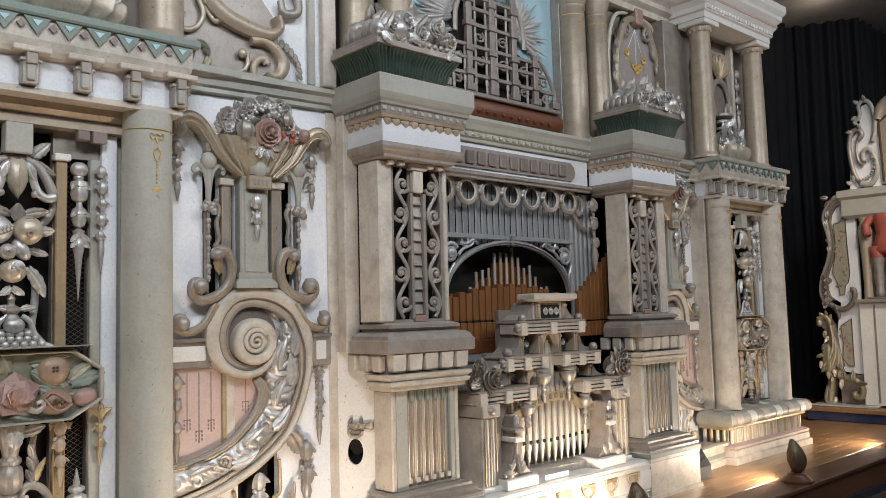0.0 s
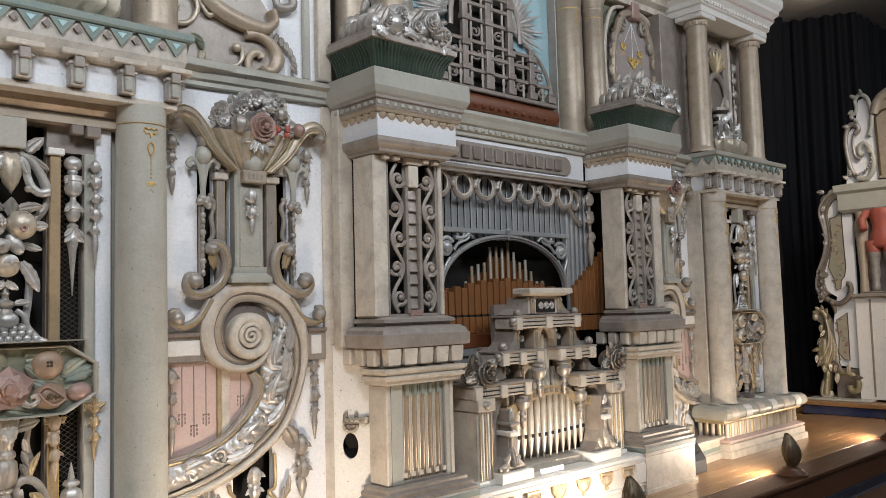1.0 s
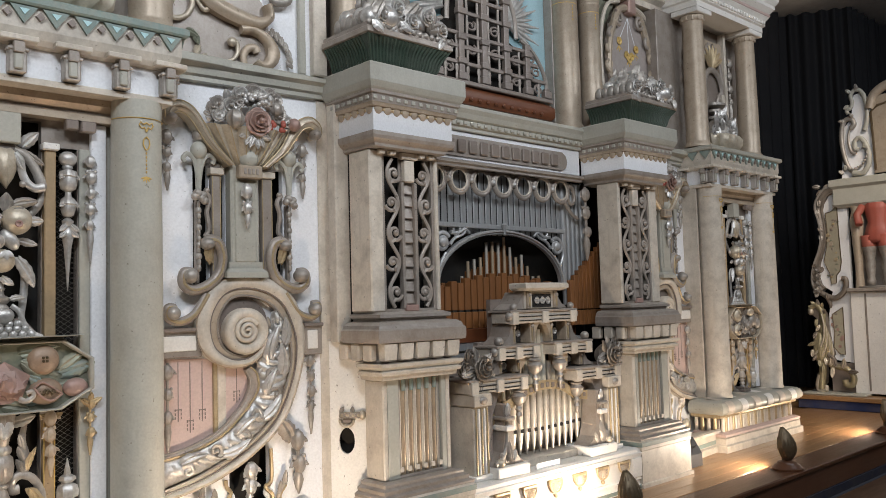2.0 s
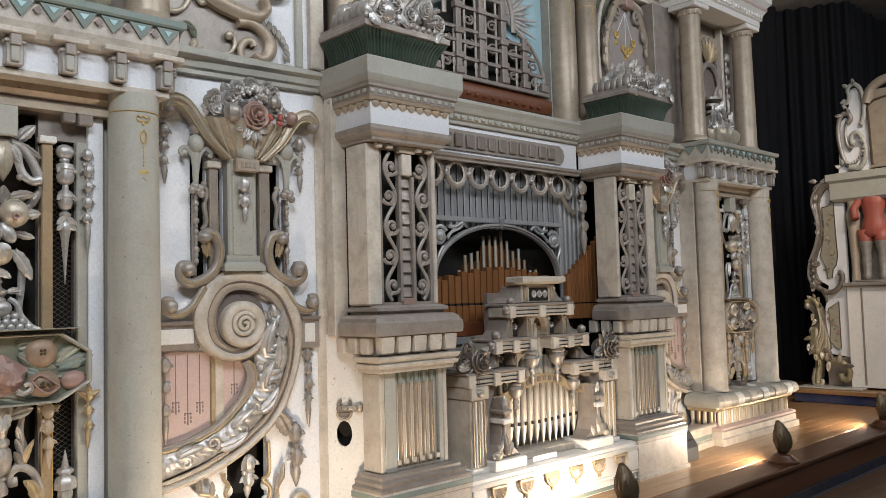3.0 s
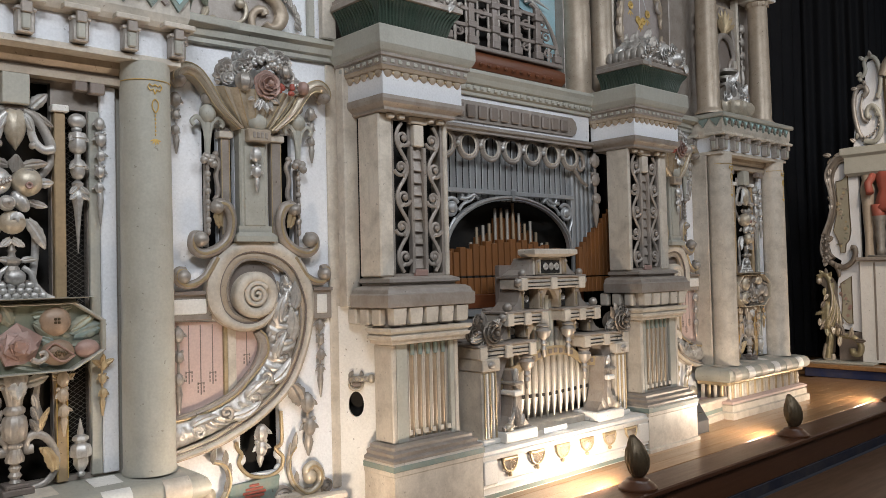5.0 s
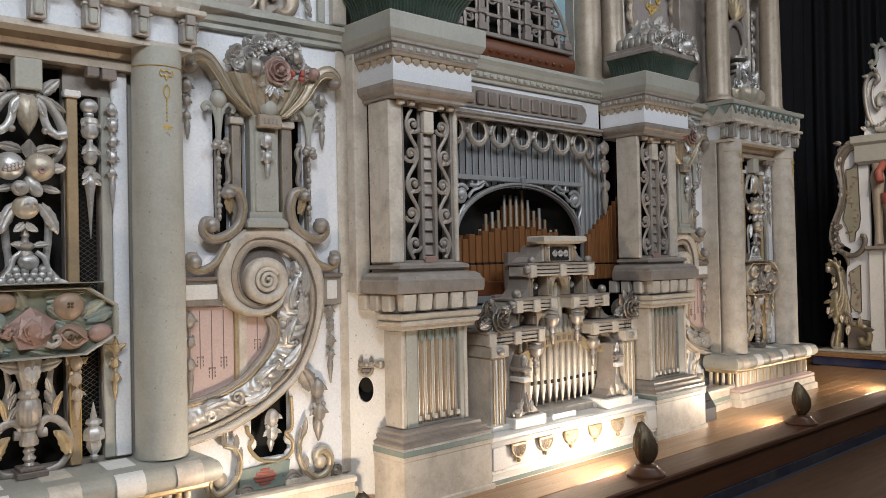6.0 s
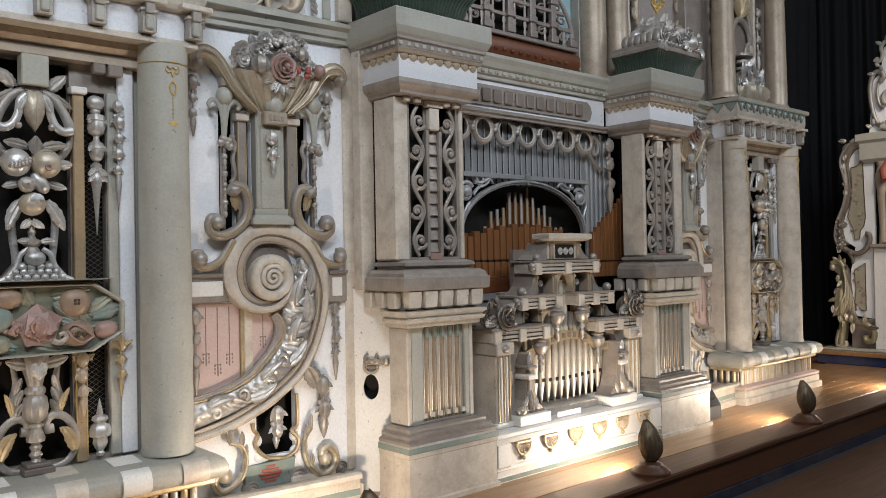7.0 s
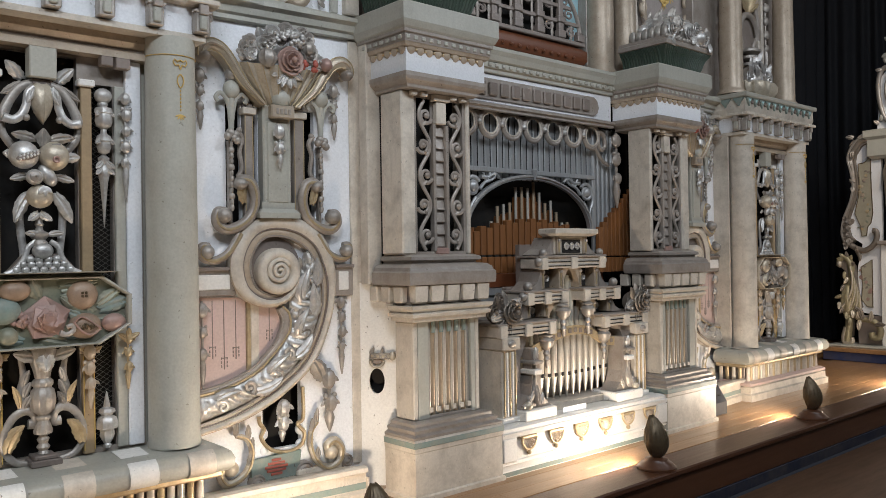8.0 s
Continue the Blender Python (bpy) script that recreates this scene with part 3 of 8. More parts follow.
        part("tooth_face", slab([(x - 0.019, 2.406), (x, 2.382), (x + 0.019, 2.406)], 3.252, 3.258), AQUA, t)
        if i < 10:
            x += 0.058
            part("stud", slab([(x - 0.017, 2.385), (x, 2.368), (x + 0.017, 2.385), (x, 2.402)], 3.255, 3.272), TAUPE, w)
    for i in range(3):
        yy = 3.32 + i * 0.1165
        bm = slab([(-0.05, 2.417), (0, 2.350), (0.05, 2.417)], -0.014, 0.002)
        bm.transform(Matrix.Translation((2.26, yy, 0)) @ Matrix.Rotation(radians(-90), 4, "Z"))
        part("tooth", bm, TEAL, w, "teal triangular tooth")
    part("lintel", sweep([(2.5, 3.40), (3.34, 3.40)], [(-0.1, 2.03), (0, 2.032), (0, 2.06), (-0.015, 2.07), (0.01, 2.10), (0.01, 2.128)]), TAN, w, "tan lintel above the niche")
    part("lintel_back", box(2.5, 3.34, 3.41, 3.5, 2.035, 2.128), PUTTY, w)
    # openings of the niche
    holes = [(C - 0.145, C + 0.145, 0.43, 0.86), (C - 0.145, C + 0.145, 1.13, 2.02)]
    for s in (-1, 1):
        a, b = sorted((C + s * 0.195, C + s * 0.285))
        holes += [(a, b, 0.43, 0.90), (a, b, 1.08, 1.92)]
    part("niche_wall", board(2.51, 3.33, 0.405, 2.128, 3.46, 3.50, holes), PUTTY, w)
    # Black sheet gives the niche its shade by colour.
    part("niche_back", box(2.51, 3.33, 3.60, 3.64, 0.405, 2.128), BLACK, w, "black sheet standing in for the niche's shade")
    for x in (2.505, 3.31):
        part("niche_side", box(x - 0.01, x + 0.02, 3.50, 3.64, 0.405, 2.128), WHITE, w)
    part("side_wall", box(2.29, 2.31, 3.44, 3.75, 0.405, 2.128), CREAM, w)
    part("side_wall", box(3.535, 3.555, 3.44, 3.75, 0.405, 2.128), CREAM, w)
    for s in (-1, 1):
        x = C + s * 0.17
        part("upright", box(x - 0.022, x + 0.022, 3.425, 3.462, 1.13, 1.9), AMBER, w, "amber-gilded upright")
        part("upright_cap", box(x - 0.032, x + 0.032, 3.41, 3.462, 1.9, 1.928), IVORY, w)
        part("upright", box(x - 0.022, x + 0.022, 3.43, 3.462, 0.415, 0.82), AMBER, w, "amber-gilded upright")
        x = C + s * 0.365
        part("white_strip", box(x - 0.032, x + 0.032, 3.435, 3.462, 0.42, 2.03), WHITE, w, "white painted strip")
        x = C + s * 0.31
        part("slot_frame", box(x - 0.022, x + 0.022, 3.44, 3.462, 0.42, 1.92), SAGE, w)
        x = C + s * 0.24
        bm = bmesh.new()
        for zc, z0, z1 in ((1.92, 1.08, 1.92), (0.9, 0.43, 0.9)):
            ra = 0.045
            n = int((z1 - z0) / 0.021)
            for i in range(n):
                for q in (-1, 1):
                    zz = z0 + i * 0.021
                    for kk in range(4):
                        xa = x - q * ra + q * kk * 0.0225
                        tube([(xa, 3.475 + 0.0012 * q, zz + kk * 0.021 * 0.75), (xa + q * 0.0225, 3.475 + 0.0012 * q, zz + (kk + 1) * 0.021 * 0.75)], 0.0011, 1, 3, bm)
        tagged(part("wire_mesh", bm, WIRE, w, "wire mesh behind the slot"), kind="stuff")
        bm = bmesh.new()
        ball((x, 3.435, 1.872), 0.036, 0.03, 0.032, bm, 16, 9)
        lathe([(0.018, 1.828), (0.022, 1.838), (0.018, 1.846)], (x, 3.44, 0), 12, bm=bm)
        lathe([(0.012, 1.735), (0.03, 1.745), (0.036, 1.765), (0.032, 1.795), (0.038, 1.80), (0.034, 1.82), (0.012, 1.828)], (x, 3.43, 0), 24, bm=bm, lobes=5, depth=0.14)
        lathe([(0.008, 1.63), (0.022, 1.638), (0.03, 1.66), (0.028, 1.68), (0.034, 1.685), (0.028, 1.705), (0.014, 1.715), (0.012, 1.735)], (x, 3.43, 0), 24, bm=bm, lobes=5, depth=0.14)
        lathe([(0.002, 1.33), (0.008, 1.42), (0.016, 1.51), (0.022, 1.54), (0.026, 1.56), (0.02, 1.58), (0.012, 1.59), (0.022, 1.60), (0.024, 1.615), (0.008, 1.63)], (x, 3.435, 0), 20, bm=bm, lobes=5, depth=0.12)
        for zz in (1.815, 1.70, 1.60, 1.575):
            for q in (-1, 1):
                leaf((x + q * 0.008, 3.42, zz), 270 + q * 38, 0.042, 0.028, 0.014, bm, 0.3 * q)
        part("bud_chain", bm, SILVER, w, "silvered chain of carved buds", True)
        bm = bmesh.new()
        lathe([(0.002, 0.66), (0.008, 0.63), (0.014, 0.60), (0.012, 0.595), (0.03, 0.588), (0.034, 0.575), (0.02, 0.562), (0.038, 0.552), (0.044, 0.53), (0.042, 0.508), (0.028, 0.502), (0.03, 0.48), (0.018, 0.455), (0.012, 0.447), (0.018, 0.44), (0.014, 0.428)], (x, 3.435, 0), 28, bm=bm, lobes=7, depth=0.13)
        part("finial_bud", bm, SILVER, w, "silvered finial bud", True)
        part("side_garland", drop(C + s * 0.325, 3.432, 1.45, 1.9, 0.045, seed=3), SILVER, w, "silvered hanging garland", True)
        part("side_garland", drop(C + s * 0.325, 3.432, 0.66, 0.9, 0.04, seed=4), GOLD, w, "gilded hanging garland", True)
        part("side_garland", drop(C + s * 0.17, 3.42, 0.6, 0.86, 0.045, seed=5), TAN, w, "gilded hanging garland", True)
    for s in (-1, 1):
        part("lintel_block", box(C + s * 0.31 - 0.03, C + s * 0.31 + 0.03, 3.39, 3.43, 1.985, 2.03), TAUPE, w)
        part("lintel_block", box(C + s * 0.245 - 0.025, C + s * 0.245 + 0.025, 3.39, 3.43, 1.99, 2.03), TAUPE, w)
    # carved bouquet in the upper niche
    part("hanging_plaque", box(C - 0.05, C + 0.05, 3.385, 3.45, 1.908, 2.028), SAGE, w, "grey plaque above the bouquet")
    part("plaque_foot", box(C - 0.035, C + 0.035, 3.41, 3.45, 1.885, 1.907), TAUPE, w)
    for s in (-1, 1):
        part("volute", curl([(C + s * 0.03, 1.892), (C + s * 0.075, 1.868), (C + s * 0.11, 1.82), (C + s * 0.135, 1.76), (C + s * 0.128, 1.735)], 3.425, 0.016, 0.022, 0.7, 9), DULL, w, "silvered volute", True)
        part("volute", curl([(C + s * 0.14, 1.75), (C + s * 0.135, 1.69), (C + s * 0.105, 1.645), (C + s * 0.075, 1.62)], 3.435, 0.013, 0.018, 0.7, 9), DULL, w, "", True)
        part("leaf_volute", curl([(C + s * 0.03, 1.87), (C + s * 0.052, 1.845), (C + s * 0.058, 1.80), (C + s * 0.075, 1.76), (C + s * 0.105, 1.738), (C + s * 0.14, 1.745)], 3.405, 0.014, 0.018, 0.75, 9), SILVER, w, "silvered curling leaf", True)
        part("fruit", ball((C + s * 0.06, 3.40, 1.75), 0.014, n=12, m=7), DULL, w, "small silvered berry", True)
        part("volute", curl([(C + s * 0.03, 1.45), (C + s * 0.06, 1.448), (C + s * 0.078, 1.41), (C + s * 0.076, 1.32), (C + s * 0.066, 1.22), (C + s * 0.085, 1.16), (C + s * 0.12, 1.14)], 3.44, 0.016, 0.014, 0.7, 9), SILVER, w, "silvered stalk", True)
        part("carved_leaf", leaf((C + s * 0.05, 3.42, 1.455), 270 + s * 38, 0.12, 0.055, 0.025, None, 0.4 * -s), SILVER, w, "silvered acanthus leaf", True)
        part("carved_leaf", leaf((C + s * 0.065, 3.44, 1.905), 90 - s * 38, 0.085, 0.055, 0.02, None, -0.2 * s), SILVER, w, "silvered acanthus leaf", True)
        part("carved_leaf", leaf((C + s * 0.075, 3.43, 1.885), 270 + s * 48, 0.085, 0.035, 0.02, None, 0.2 * s), DULL, w, "", True)
        part("carved_leaf", leaf((C + s * 0.03, 3.405, 1.67), 90 - s * 72, 0.085, 0.045, 0.02, None, 0.3 * -s), DULL, w, "", True)
        part("carved_leaf", leaf((C + s * 0.085, 3.42, 1.605), 90 - s * 85, 0.055, 0.045, 0.015, None, 0), SILVER, w, "", True)
        part("carved_leaf", leaf((C + s * 0.05, 3.42, 1.53), 90 - s * 105, 0.07, 0.035, 0.015, None, 0), SILVER, w, "", True)
        part("carved_leaf", leaf((C + 0.016 + s * 0.004, 3.405, 1.385), 270 + s * 42, 0.05, 0.034, 0.02, None, 0.3 * s), SILVER, w, "", True)
        part("carved_leaf", leaf((C + s * 0.02, 3.405, 1.30), 90 - s * 72, 0.05, 0.03, 0.012, None, -0.4 * s), SILVER, w, "", True)
        part("shell_scroll", curl([(C + s * 0.025, 1.275), (C + s * 0.055, 1.25), (C + s * 0.07, 1.205), (C + s * 0.10, 1.165), (C + s * 0.135, 1.145)], 3.415, 0.010, 0.014, 0.7, 8), SILVER, w, "", True)
    part("carved_leaf", leaf((C + 0.004, 3.39, 1.645), 90, 0.065, 0.05, 0.02, None, 0), DULL, w, "", True)
    part("fruit", ball((C, 3.405, 1.675), 0.03, 0.026, 0.024, n=14, m=8), DULL, w, "tarnished silver bud", True)
    big = bmesh.new()
    for i, (zz, hw, dp) in enumerate(((1.885, 0.022, 0.01), (1.87, 0.036, 0.026), (1.84, 0.043, 0.036), (1.80, 0.042, 0.040), (1.765, 0.030, 0.036), (1.74, 0.014, 0.026), (1.724, 0.002, 0.014))):
        ring_ = [big.verts.new((C - hw + 2 * hw * k / 12, 3.415 - dp * (math.sin(math.pi * k / 12) ** 0.5) - (0.004 if k == 6 else 0.0), zz + 0.008 * abs(k - 6) / 6)) for k in range(13)]
        if i:
            quadstrip(big, prev, ring_)
        prev = ring_
    part("carved_leaf", big, CHAMP, w, "champagne-gilded drooping leaf", True)
    for s in (-1, 1):
        part("carved_leaf", leaf((C + s * 0.035, 3.40, 1.87), 270 + s * 12, 0.07, 0.03, 0.015, None, 0.3 * s), SILVER, w, "", True)
    # pomegranates: one split open on its seeds, one showing its eye
    pom = part("fruit", ball((C + 0.071, 3.40, 1.605), 0.054, n=22, m=12), SILVER, w, "silvered pomegranate split open on its seeds", True)
    part("split", ball((0, 0, 0), 0.046, 0.008, 0.015, n=18, m=8, turn=Matrix.Translation((C + 0.066, 3.351, 1.597)) @ Matrix.Rotation(radians(20), 4, "Y")), TAUPE, pom, "brown split skin", True)
    bm = bmesh.new()
    for i in range(6):
        for k in range(2):
            ball((C + 0.096 - 0.0125 * i, 3.345 + 0.002 * abs(i - 2.5), 1.582 + 0.0048 * i + 0.012 * k), 0.0068, bm=bm, n=8, m=5)
    part("seeds", bm, SILVER, pom, "row of pale seeds", True)
    pom = part("fruit", ball((C - 0.037, 3.40, 1.606), 0.057, n=22, m=12), CHAMP, w, "champagne-gilded pomegranate with an open eye", True)
    eye = Matrix.Translation((C - 0.032, 3.348, 1.588)) @ Matrix.Rotation(radians(90), 4, "X")
    part("eye", lathe([(0.013, -0.004), (0.015, 0.004), (0.012, 0.009), (0.007, 0.008), (0.006, 0.002)], (0, 0, 0), 16, turn=eye), ROSE, pom, "reddish ringed eye", True)
    part("skin_patch", slab([(C - 0.055, 1.655), (C - 0.02, 1.65), (C - 0.03, 1.625), (C - 0.045, 1.632)], 3.362, 3.375), DULL, pom)
    pod = part("fruit", ball((C + 0.037, 3.385, 1.52), 0.031, n=18, m=10), SILVER, w, "small silvered apple", True)
    part("eye", lathe([(0.021, 0.0), (0.022, 0.006), (0.017, 0.009), (0.006, 0.012), (0.002, 0.02)], (0, 0, 0), 14, turn=Matrix.Translation((C + 0.040, 3.357, 1.52)) @ Matrix.Rotation(radians(90), 4, "X")), DULL, pod, "", True)
    part("fruit", ball((0, 0, 0), 0.028, 0.028, 0.047, n=14, m=10, turn=Matrix.Translation((C - 0.014, 3.40, 1.53)) @ Matrix.Rotation(radians(35), 4, "Y")), SILVER, w, "silvered fig", True)
    gourd = part("fruit", ball((C + 0.016, 3.395, 1.447), 0.05, 0.046, 0.046, n=24, m=10, lobes=6, depth=0.07), CHAMP, w, "champagne-gilded lobed fruit", True)
    for a in (215, 262, 310):
        part("calyx", leaf((C + 0.012, 3.352, 1.48), a, 0.034, 0.024, 0.004, None, 0), SILVER, gourd, "", True)
    part("vase", lathe([(0.03, 1.255), (0.03, 1.27), (0.022, 1.28), (0.036, 1.295), (0.036, 1.305), (0.016, 1.315), (0.012, 1.33), (0.018, 1.34), (0.012, 1.35), (0.016, 1.385)], (C + 0.012, 3.425, 0), 20), DULL, w, "silvered turned stem", True)
    part("shell", ball((C + 0.004, 3.41, 1.237), 0.04, 0.028, 0.032, n=20, m=10, lobes=8, depth=0.05), SILVER, w, "silvered shell", True)
    bm = bmesh.new()
    for zz, hw, n_ in ((1.142, 0.135, 8), (1.163, 0.115, 7), (1.184, 0.09, 6), (1.204, 0.065, 4)):
        for i in range(n_):
            ball((C - hw + 2 * hw * (i + 0.5) / n_, 3.415, zz), hw / n_ * 1.05, 0.014, 0.016, bm, 10, 6)
    tagged(part("scale_foot", bm, SILVER, w, "silvered overlapping scales", True), kind="stuff")
    part("scale_board", slab([(C + 0.15, 1.131), (C + 0.07, 1.225), (C - 0.07, 1.225), (C - 0.15, 1.131)], 3.42, 3.455), TAUPE, w)
    # octagonal tray of carved fruit and a rose: painted on one wing, silvered on the other
    fr, ro, lg, te, sg = (FRUIT, ROSE, LEAFG, TEAL, SAGE) if b0 > 2.2 else (CHAMP, DULL, UMBER, DULL, CHAMP)
    octa = [(0.315, 0.937), (0.315, 1.058), (0.205, 1.133), (-0.205, 1.133), (-0.315, 1.058), (-0.315, 0.937), (-0.19, 0.863), (0.19, 0.863)]
    octa = [(C + x, z) for x, z in octa]
    tray = part("fruit_tray", slab(octa, 3.385, 3.458), sg, w, "octagonal grey-green tray of carved fruit" if b0 > 2.2 else "silvered carving of the tray")
    loop = octa + octa[:1]
    part("tray_rim", plate(loop, lined(loop, 0.945, C, 0.998), 3.345, 0.045, None, 0.006), sg, tray, "grey-green tray rim" if b0 > 2.2 else "silvered carving of the tray")
    part("tray_field", slab(lined(octa, 0.95, C, 0.998), 3.378, 3.386), lg, tray)
    part("tray_lip", sweep([(C - 0.24, 3.455), (C - 0.22, 3.37), (C + 0.22, 3.37), (C + 0.24, 3.455)][::-1], [(0.0, 1.134), (0.012, 1.137), (0.012, 1.146), (-0.06, 1.152)]), sg, tray)
    part("carved_rose", folded_rose((C + 0.006, 3.37, 0.975), 0.088, 5, 88), ro, tray, "faded rose-red rose of folded petals" if b0 > 2.2 else "silvered carving of the tray")
    yt = 3.37
    pom = part("fruit", ball((C - 0.128, yt, 1.06), 0.06, 0.034, 0.058, n=22, m=12), fr, tray, "tan fruit with a dark eye" if b0 > 2.2 else "silvered carving of the tray", True)
    bm = bmesh.new()
    for k in range(4):
        box(C - 0.138 + 0.013 * (k % 2), C - 0.128 + 0.013 * (k % 2), yt - 0.037, yt - 0.03, 1.052 + 0.013 * (k // 2), 1.062 + 0.013 * (k // 2), 0.002, bm)
    part("eye", bm, BRONZE, pom, "dark eye")
    pod = part("pod", ball((C - 0.136, yt, 0.938), 0.064, 0.034, 0.052, n=22, m=12), fr, tray, "tan opened seed pod" if b0 > 2.2 else "silvered carving of the tray", True)
    for q in (-1, 1):
        part("pod_lip", curl([(C - 0.086, 0.957), (C - 0.115, 0.938 + q * 0.028 + 0.01), (C - 0.15, 0.93 + q * 0.026), (C - 0.19, 0.925)], yt - 0.034, 0.004, 0.004, 1, 6), ro, pod, "", True)
    tagged(part("pod_seeds", berries((C - 0.138, yt - 0.018, 0.937), 0.036, 0.016, 0.006, 26, 4), BRONZE, pod, "dark seeds", True), kind="stuff")
    part("fruit", ball((C - 0.25, yt, 0.945), 0.05, 0.03, 0.037, n=18, m=10, lobes=2, depth=0.1), ro, tray, "reddish split fruit" if b0 > 2.2 else "silvered carving of the tray", True)
    part("fruit", ball((C + 0.115, yt, 1.085), 0.056, 0.034, 0.04, n=18, m=10), fr, tray, "tan round fruit" if b0 > 2.2 else "silvered carving of the tray", True)
    part("fruit", ball((C + 0.155, yt, 1.01), 0.062, 0.034, 0.05, n=20, m=10), te, tray, "faded teal plum" if b0 > 2.2 else "silvered carving of the tray", True)
    part("fruit", ball((C + 0.14, yt, 0.915), 0.036, 0.03, 0.036, n=16, m=9), lg, tray, "green apple" if b0 > 2.2 else "silvered carving of the tray", True)
    part("fruit", ball((C + 0.245, yt, 0.985), 0.045, 0.03, 0.05, n=16, m=9, lobes=5), ro, tray, "reddish lobed fruit" if b0 > 2.2 else "silvered carving of the tray", True)
    part("grapes", berries((C + 0.095, yt, 0.975), 0.03, 0.026, 0.011, 18, 3), ro, tray, "small red grapes" if b0 > 2.2 else "silvered carving of the tray", True)
    for i, (dx, zz, a, ln, wd) in enumerate(((-0.06, 1.068, 178, 0.12, 0.07), (-0.06, 1.05, 165, 0.1, 0.06), (-0.17, 0.99, 24, -0.14, 0.075), (-0.2, 1.0, 158, 0.13, 0.07), (-0.19, 1.02, 140, 0.11, 0.06), (-0.2, 0.955, 175, 0.12, 0.05), (0.02, 0.90, 190, 0.10, 0.06), (0.09, 0.895, 10, 0.1, 0.05), (0.03, 1.06, 60, 0.08, 0.06), (0.2, 1.06, -20, 0.10, 0.06), (0.2, 0.93, -60, 0.07, 0.06), (-0.07, 0.9, 160, 0.09, 0.05), (0.21, 1.02, 20, 0.09, 0.06), (-0.05, 1.1, 170, 0.14, 0.05), (-0.26, 1.04, 200, 0.06, 0.05), (-0.07, 1.0, 200, 0.06, 0.05))):
        part("carved_leaf", leaf((C + dx, yt + 0.006, zz), a, abs(ln), wd, 0.014, None, 0.15), lg if i % 4 != 3 else te, tray, "faded green carved leaf" if b0 > 2.2 else "silvered carving of the tray", True)
    part("carved_curl", curl([(C - 0.035, 0.92), (C - 0.06, 0.91), (C - 0.085, 0.925), (C - 0.08, 0.945), (C - 0.06, 0.94)], yt - 0.03, 0.011, 0.008, 0.8, 8), DULL, tray, "", True)
    # lower niche baluster
    part("baluster", lathe([(0.02, 0.445), (0.024, 0.45), (0.016, 0.462), (0.026, 0.476), (0.016, 0.49), (0.024, 0.506), (0.014, 0.52), (0.034, 0.528), (0.036, 0.54), (0.022, 0.578), (0.03, 0.585), (0.03, 0.593), (0.02, 0.60), (0.044, 0.618), (0.05, 0.66), (0.044, 0.695), (0.032, 0.707), (0.04, 0.717), (0.04, 0.73), (0.028, 0.742), (0.034, 0.77), (0.044, 0.80), (0.055, 0.84), (0.05, 0.86)], (C + 0.008, 3.42, 0), 40, lobes=12, depth=0.09), DULL, w, "silvered carved baluster", True)
    part("baluster_block", box(C - 0.036, C + 0.05, 3.38, 3.47, 0.43, 0.447), TAUPE, w)
    part("baluster_block", box(C - 0.05, C + 0.064, 3.37, 3.47, 0.406, 0.431), TAUPE, w)
    part("cap_leaf", leaf((C + 0.006, 3.385, 0.845), 270, 0.075, 0.075, 0.025, None, 0), SILVER, w, "silvered drooping leaf", True)
    for s in (-1, 1):
        part("cap_leaf", leaf((C + 0.006 + s * 0.03, 3.40, 0.825), 90 - s * 82, 0.085, 0.05, 0.02, None, 0.25 * s), SILVER, w, "", True)
        part("volute", curl([(C + s * 0.05, 0.412), (C + s * 0.105, 0.428), (C + s * 0.142, 0.475), (C + s * 0.142, 0.54), (C + s * 0.11, 0.60), (C + s * 0.066, 0.62), (C + s * 0.034, 0.60), (C + s * 0.036, 0.568), (C + s * 0.06, 0.568)], 3.43, 0.013, 0.019, 0.75, 9), DULL, w, "silvered volute", True)
        part("stalk", curl([(C + s * 0.07, 0.625), (C + s * 0.085, 0.68), (C + s * 0.072, 0.75), (C + s * 0.082, 0.82)], 3.435, 0.022, 0.010, 0.7, 8), DULL, w, "", True)
        for k in range(3):
            part("carved_leaf", leaf((C + s * 0.074, 3.425, 0.63 + 0.045 * k), 90 + s * (18 - 5 * k), 0.06, 0.032, 0.012, None, 0.3 * s), DULL, w, "", True)
        part("carved_leaf", leaf((C + s * 0.135, 3.415, 0.475), 90 + s * 8, 0.10, 0.055, 0.03, None, 0.6 * s), GOLD, w, "gilded curling leaf", True)
        part("carved_leaf", leaf((C + s * 0.125, 3.42, 0.53), 90 + s * 35, 0.06, 0.04, 0.02, None, 0.5 * s), GOLD, w, "gilded curling leaf", True)
        part("carved_leaf", leaf((C + s * 0.088, 3.425, 0.64), 90 - s * 5, 0.085, 0.03, 0.02, None, -0.5 * s), GOLD, w, "gilded curling leaf", True)
        for xx, zz in ((0.17, 0.855), (0.325, 0.90)):
            for q in (-1, 0, 1):
                part("gilt_leaf", leaf((C + s * xx, 3.415, zz - 0.035), 90 - q * 50, 0.05, 0.03, 0.015, None, -0.3 * q), GOLD, w, "gilded cup leaf", True)
        for xx in (0.15, 0.19):
            part("gilt_line", box(C + s * xx - 0.002, C + s * xx + 0.002, 3.426, 3.43, 0.43, 0.81, 0.0008), GILT, w)
    # upper storey
    part("upper_back", box(2.30, 3.60, 3.59, 3.63, 2.468, 3.62), PUTTY, w)
    for cx in (2.335, 3.33):
        part("upper_column", lathe([(0.115, 2.466), (0.115, 2.485), (0.10, 2.5), (0.095, 2.52), (0.094, 2.8), (0.086, 3.52), (0.09, 3.53), (0.1, 3.545), (0.1, 3.575)], (cx, 3.42, 0), 30), TAN, w, "tan satin column of the upper storey", True)
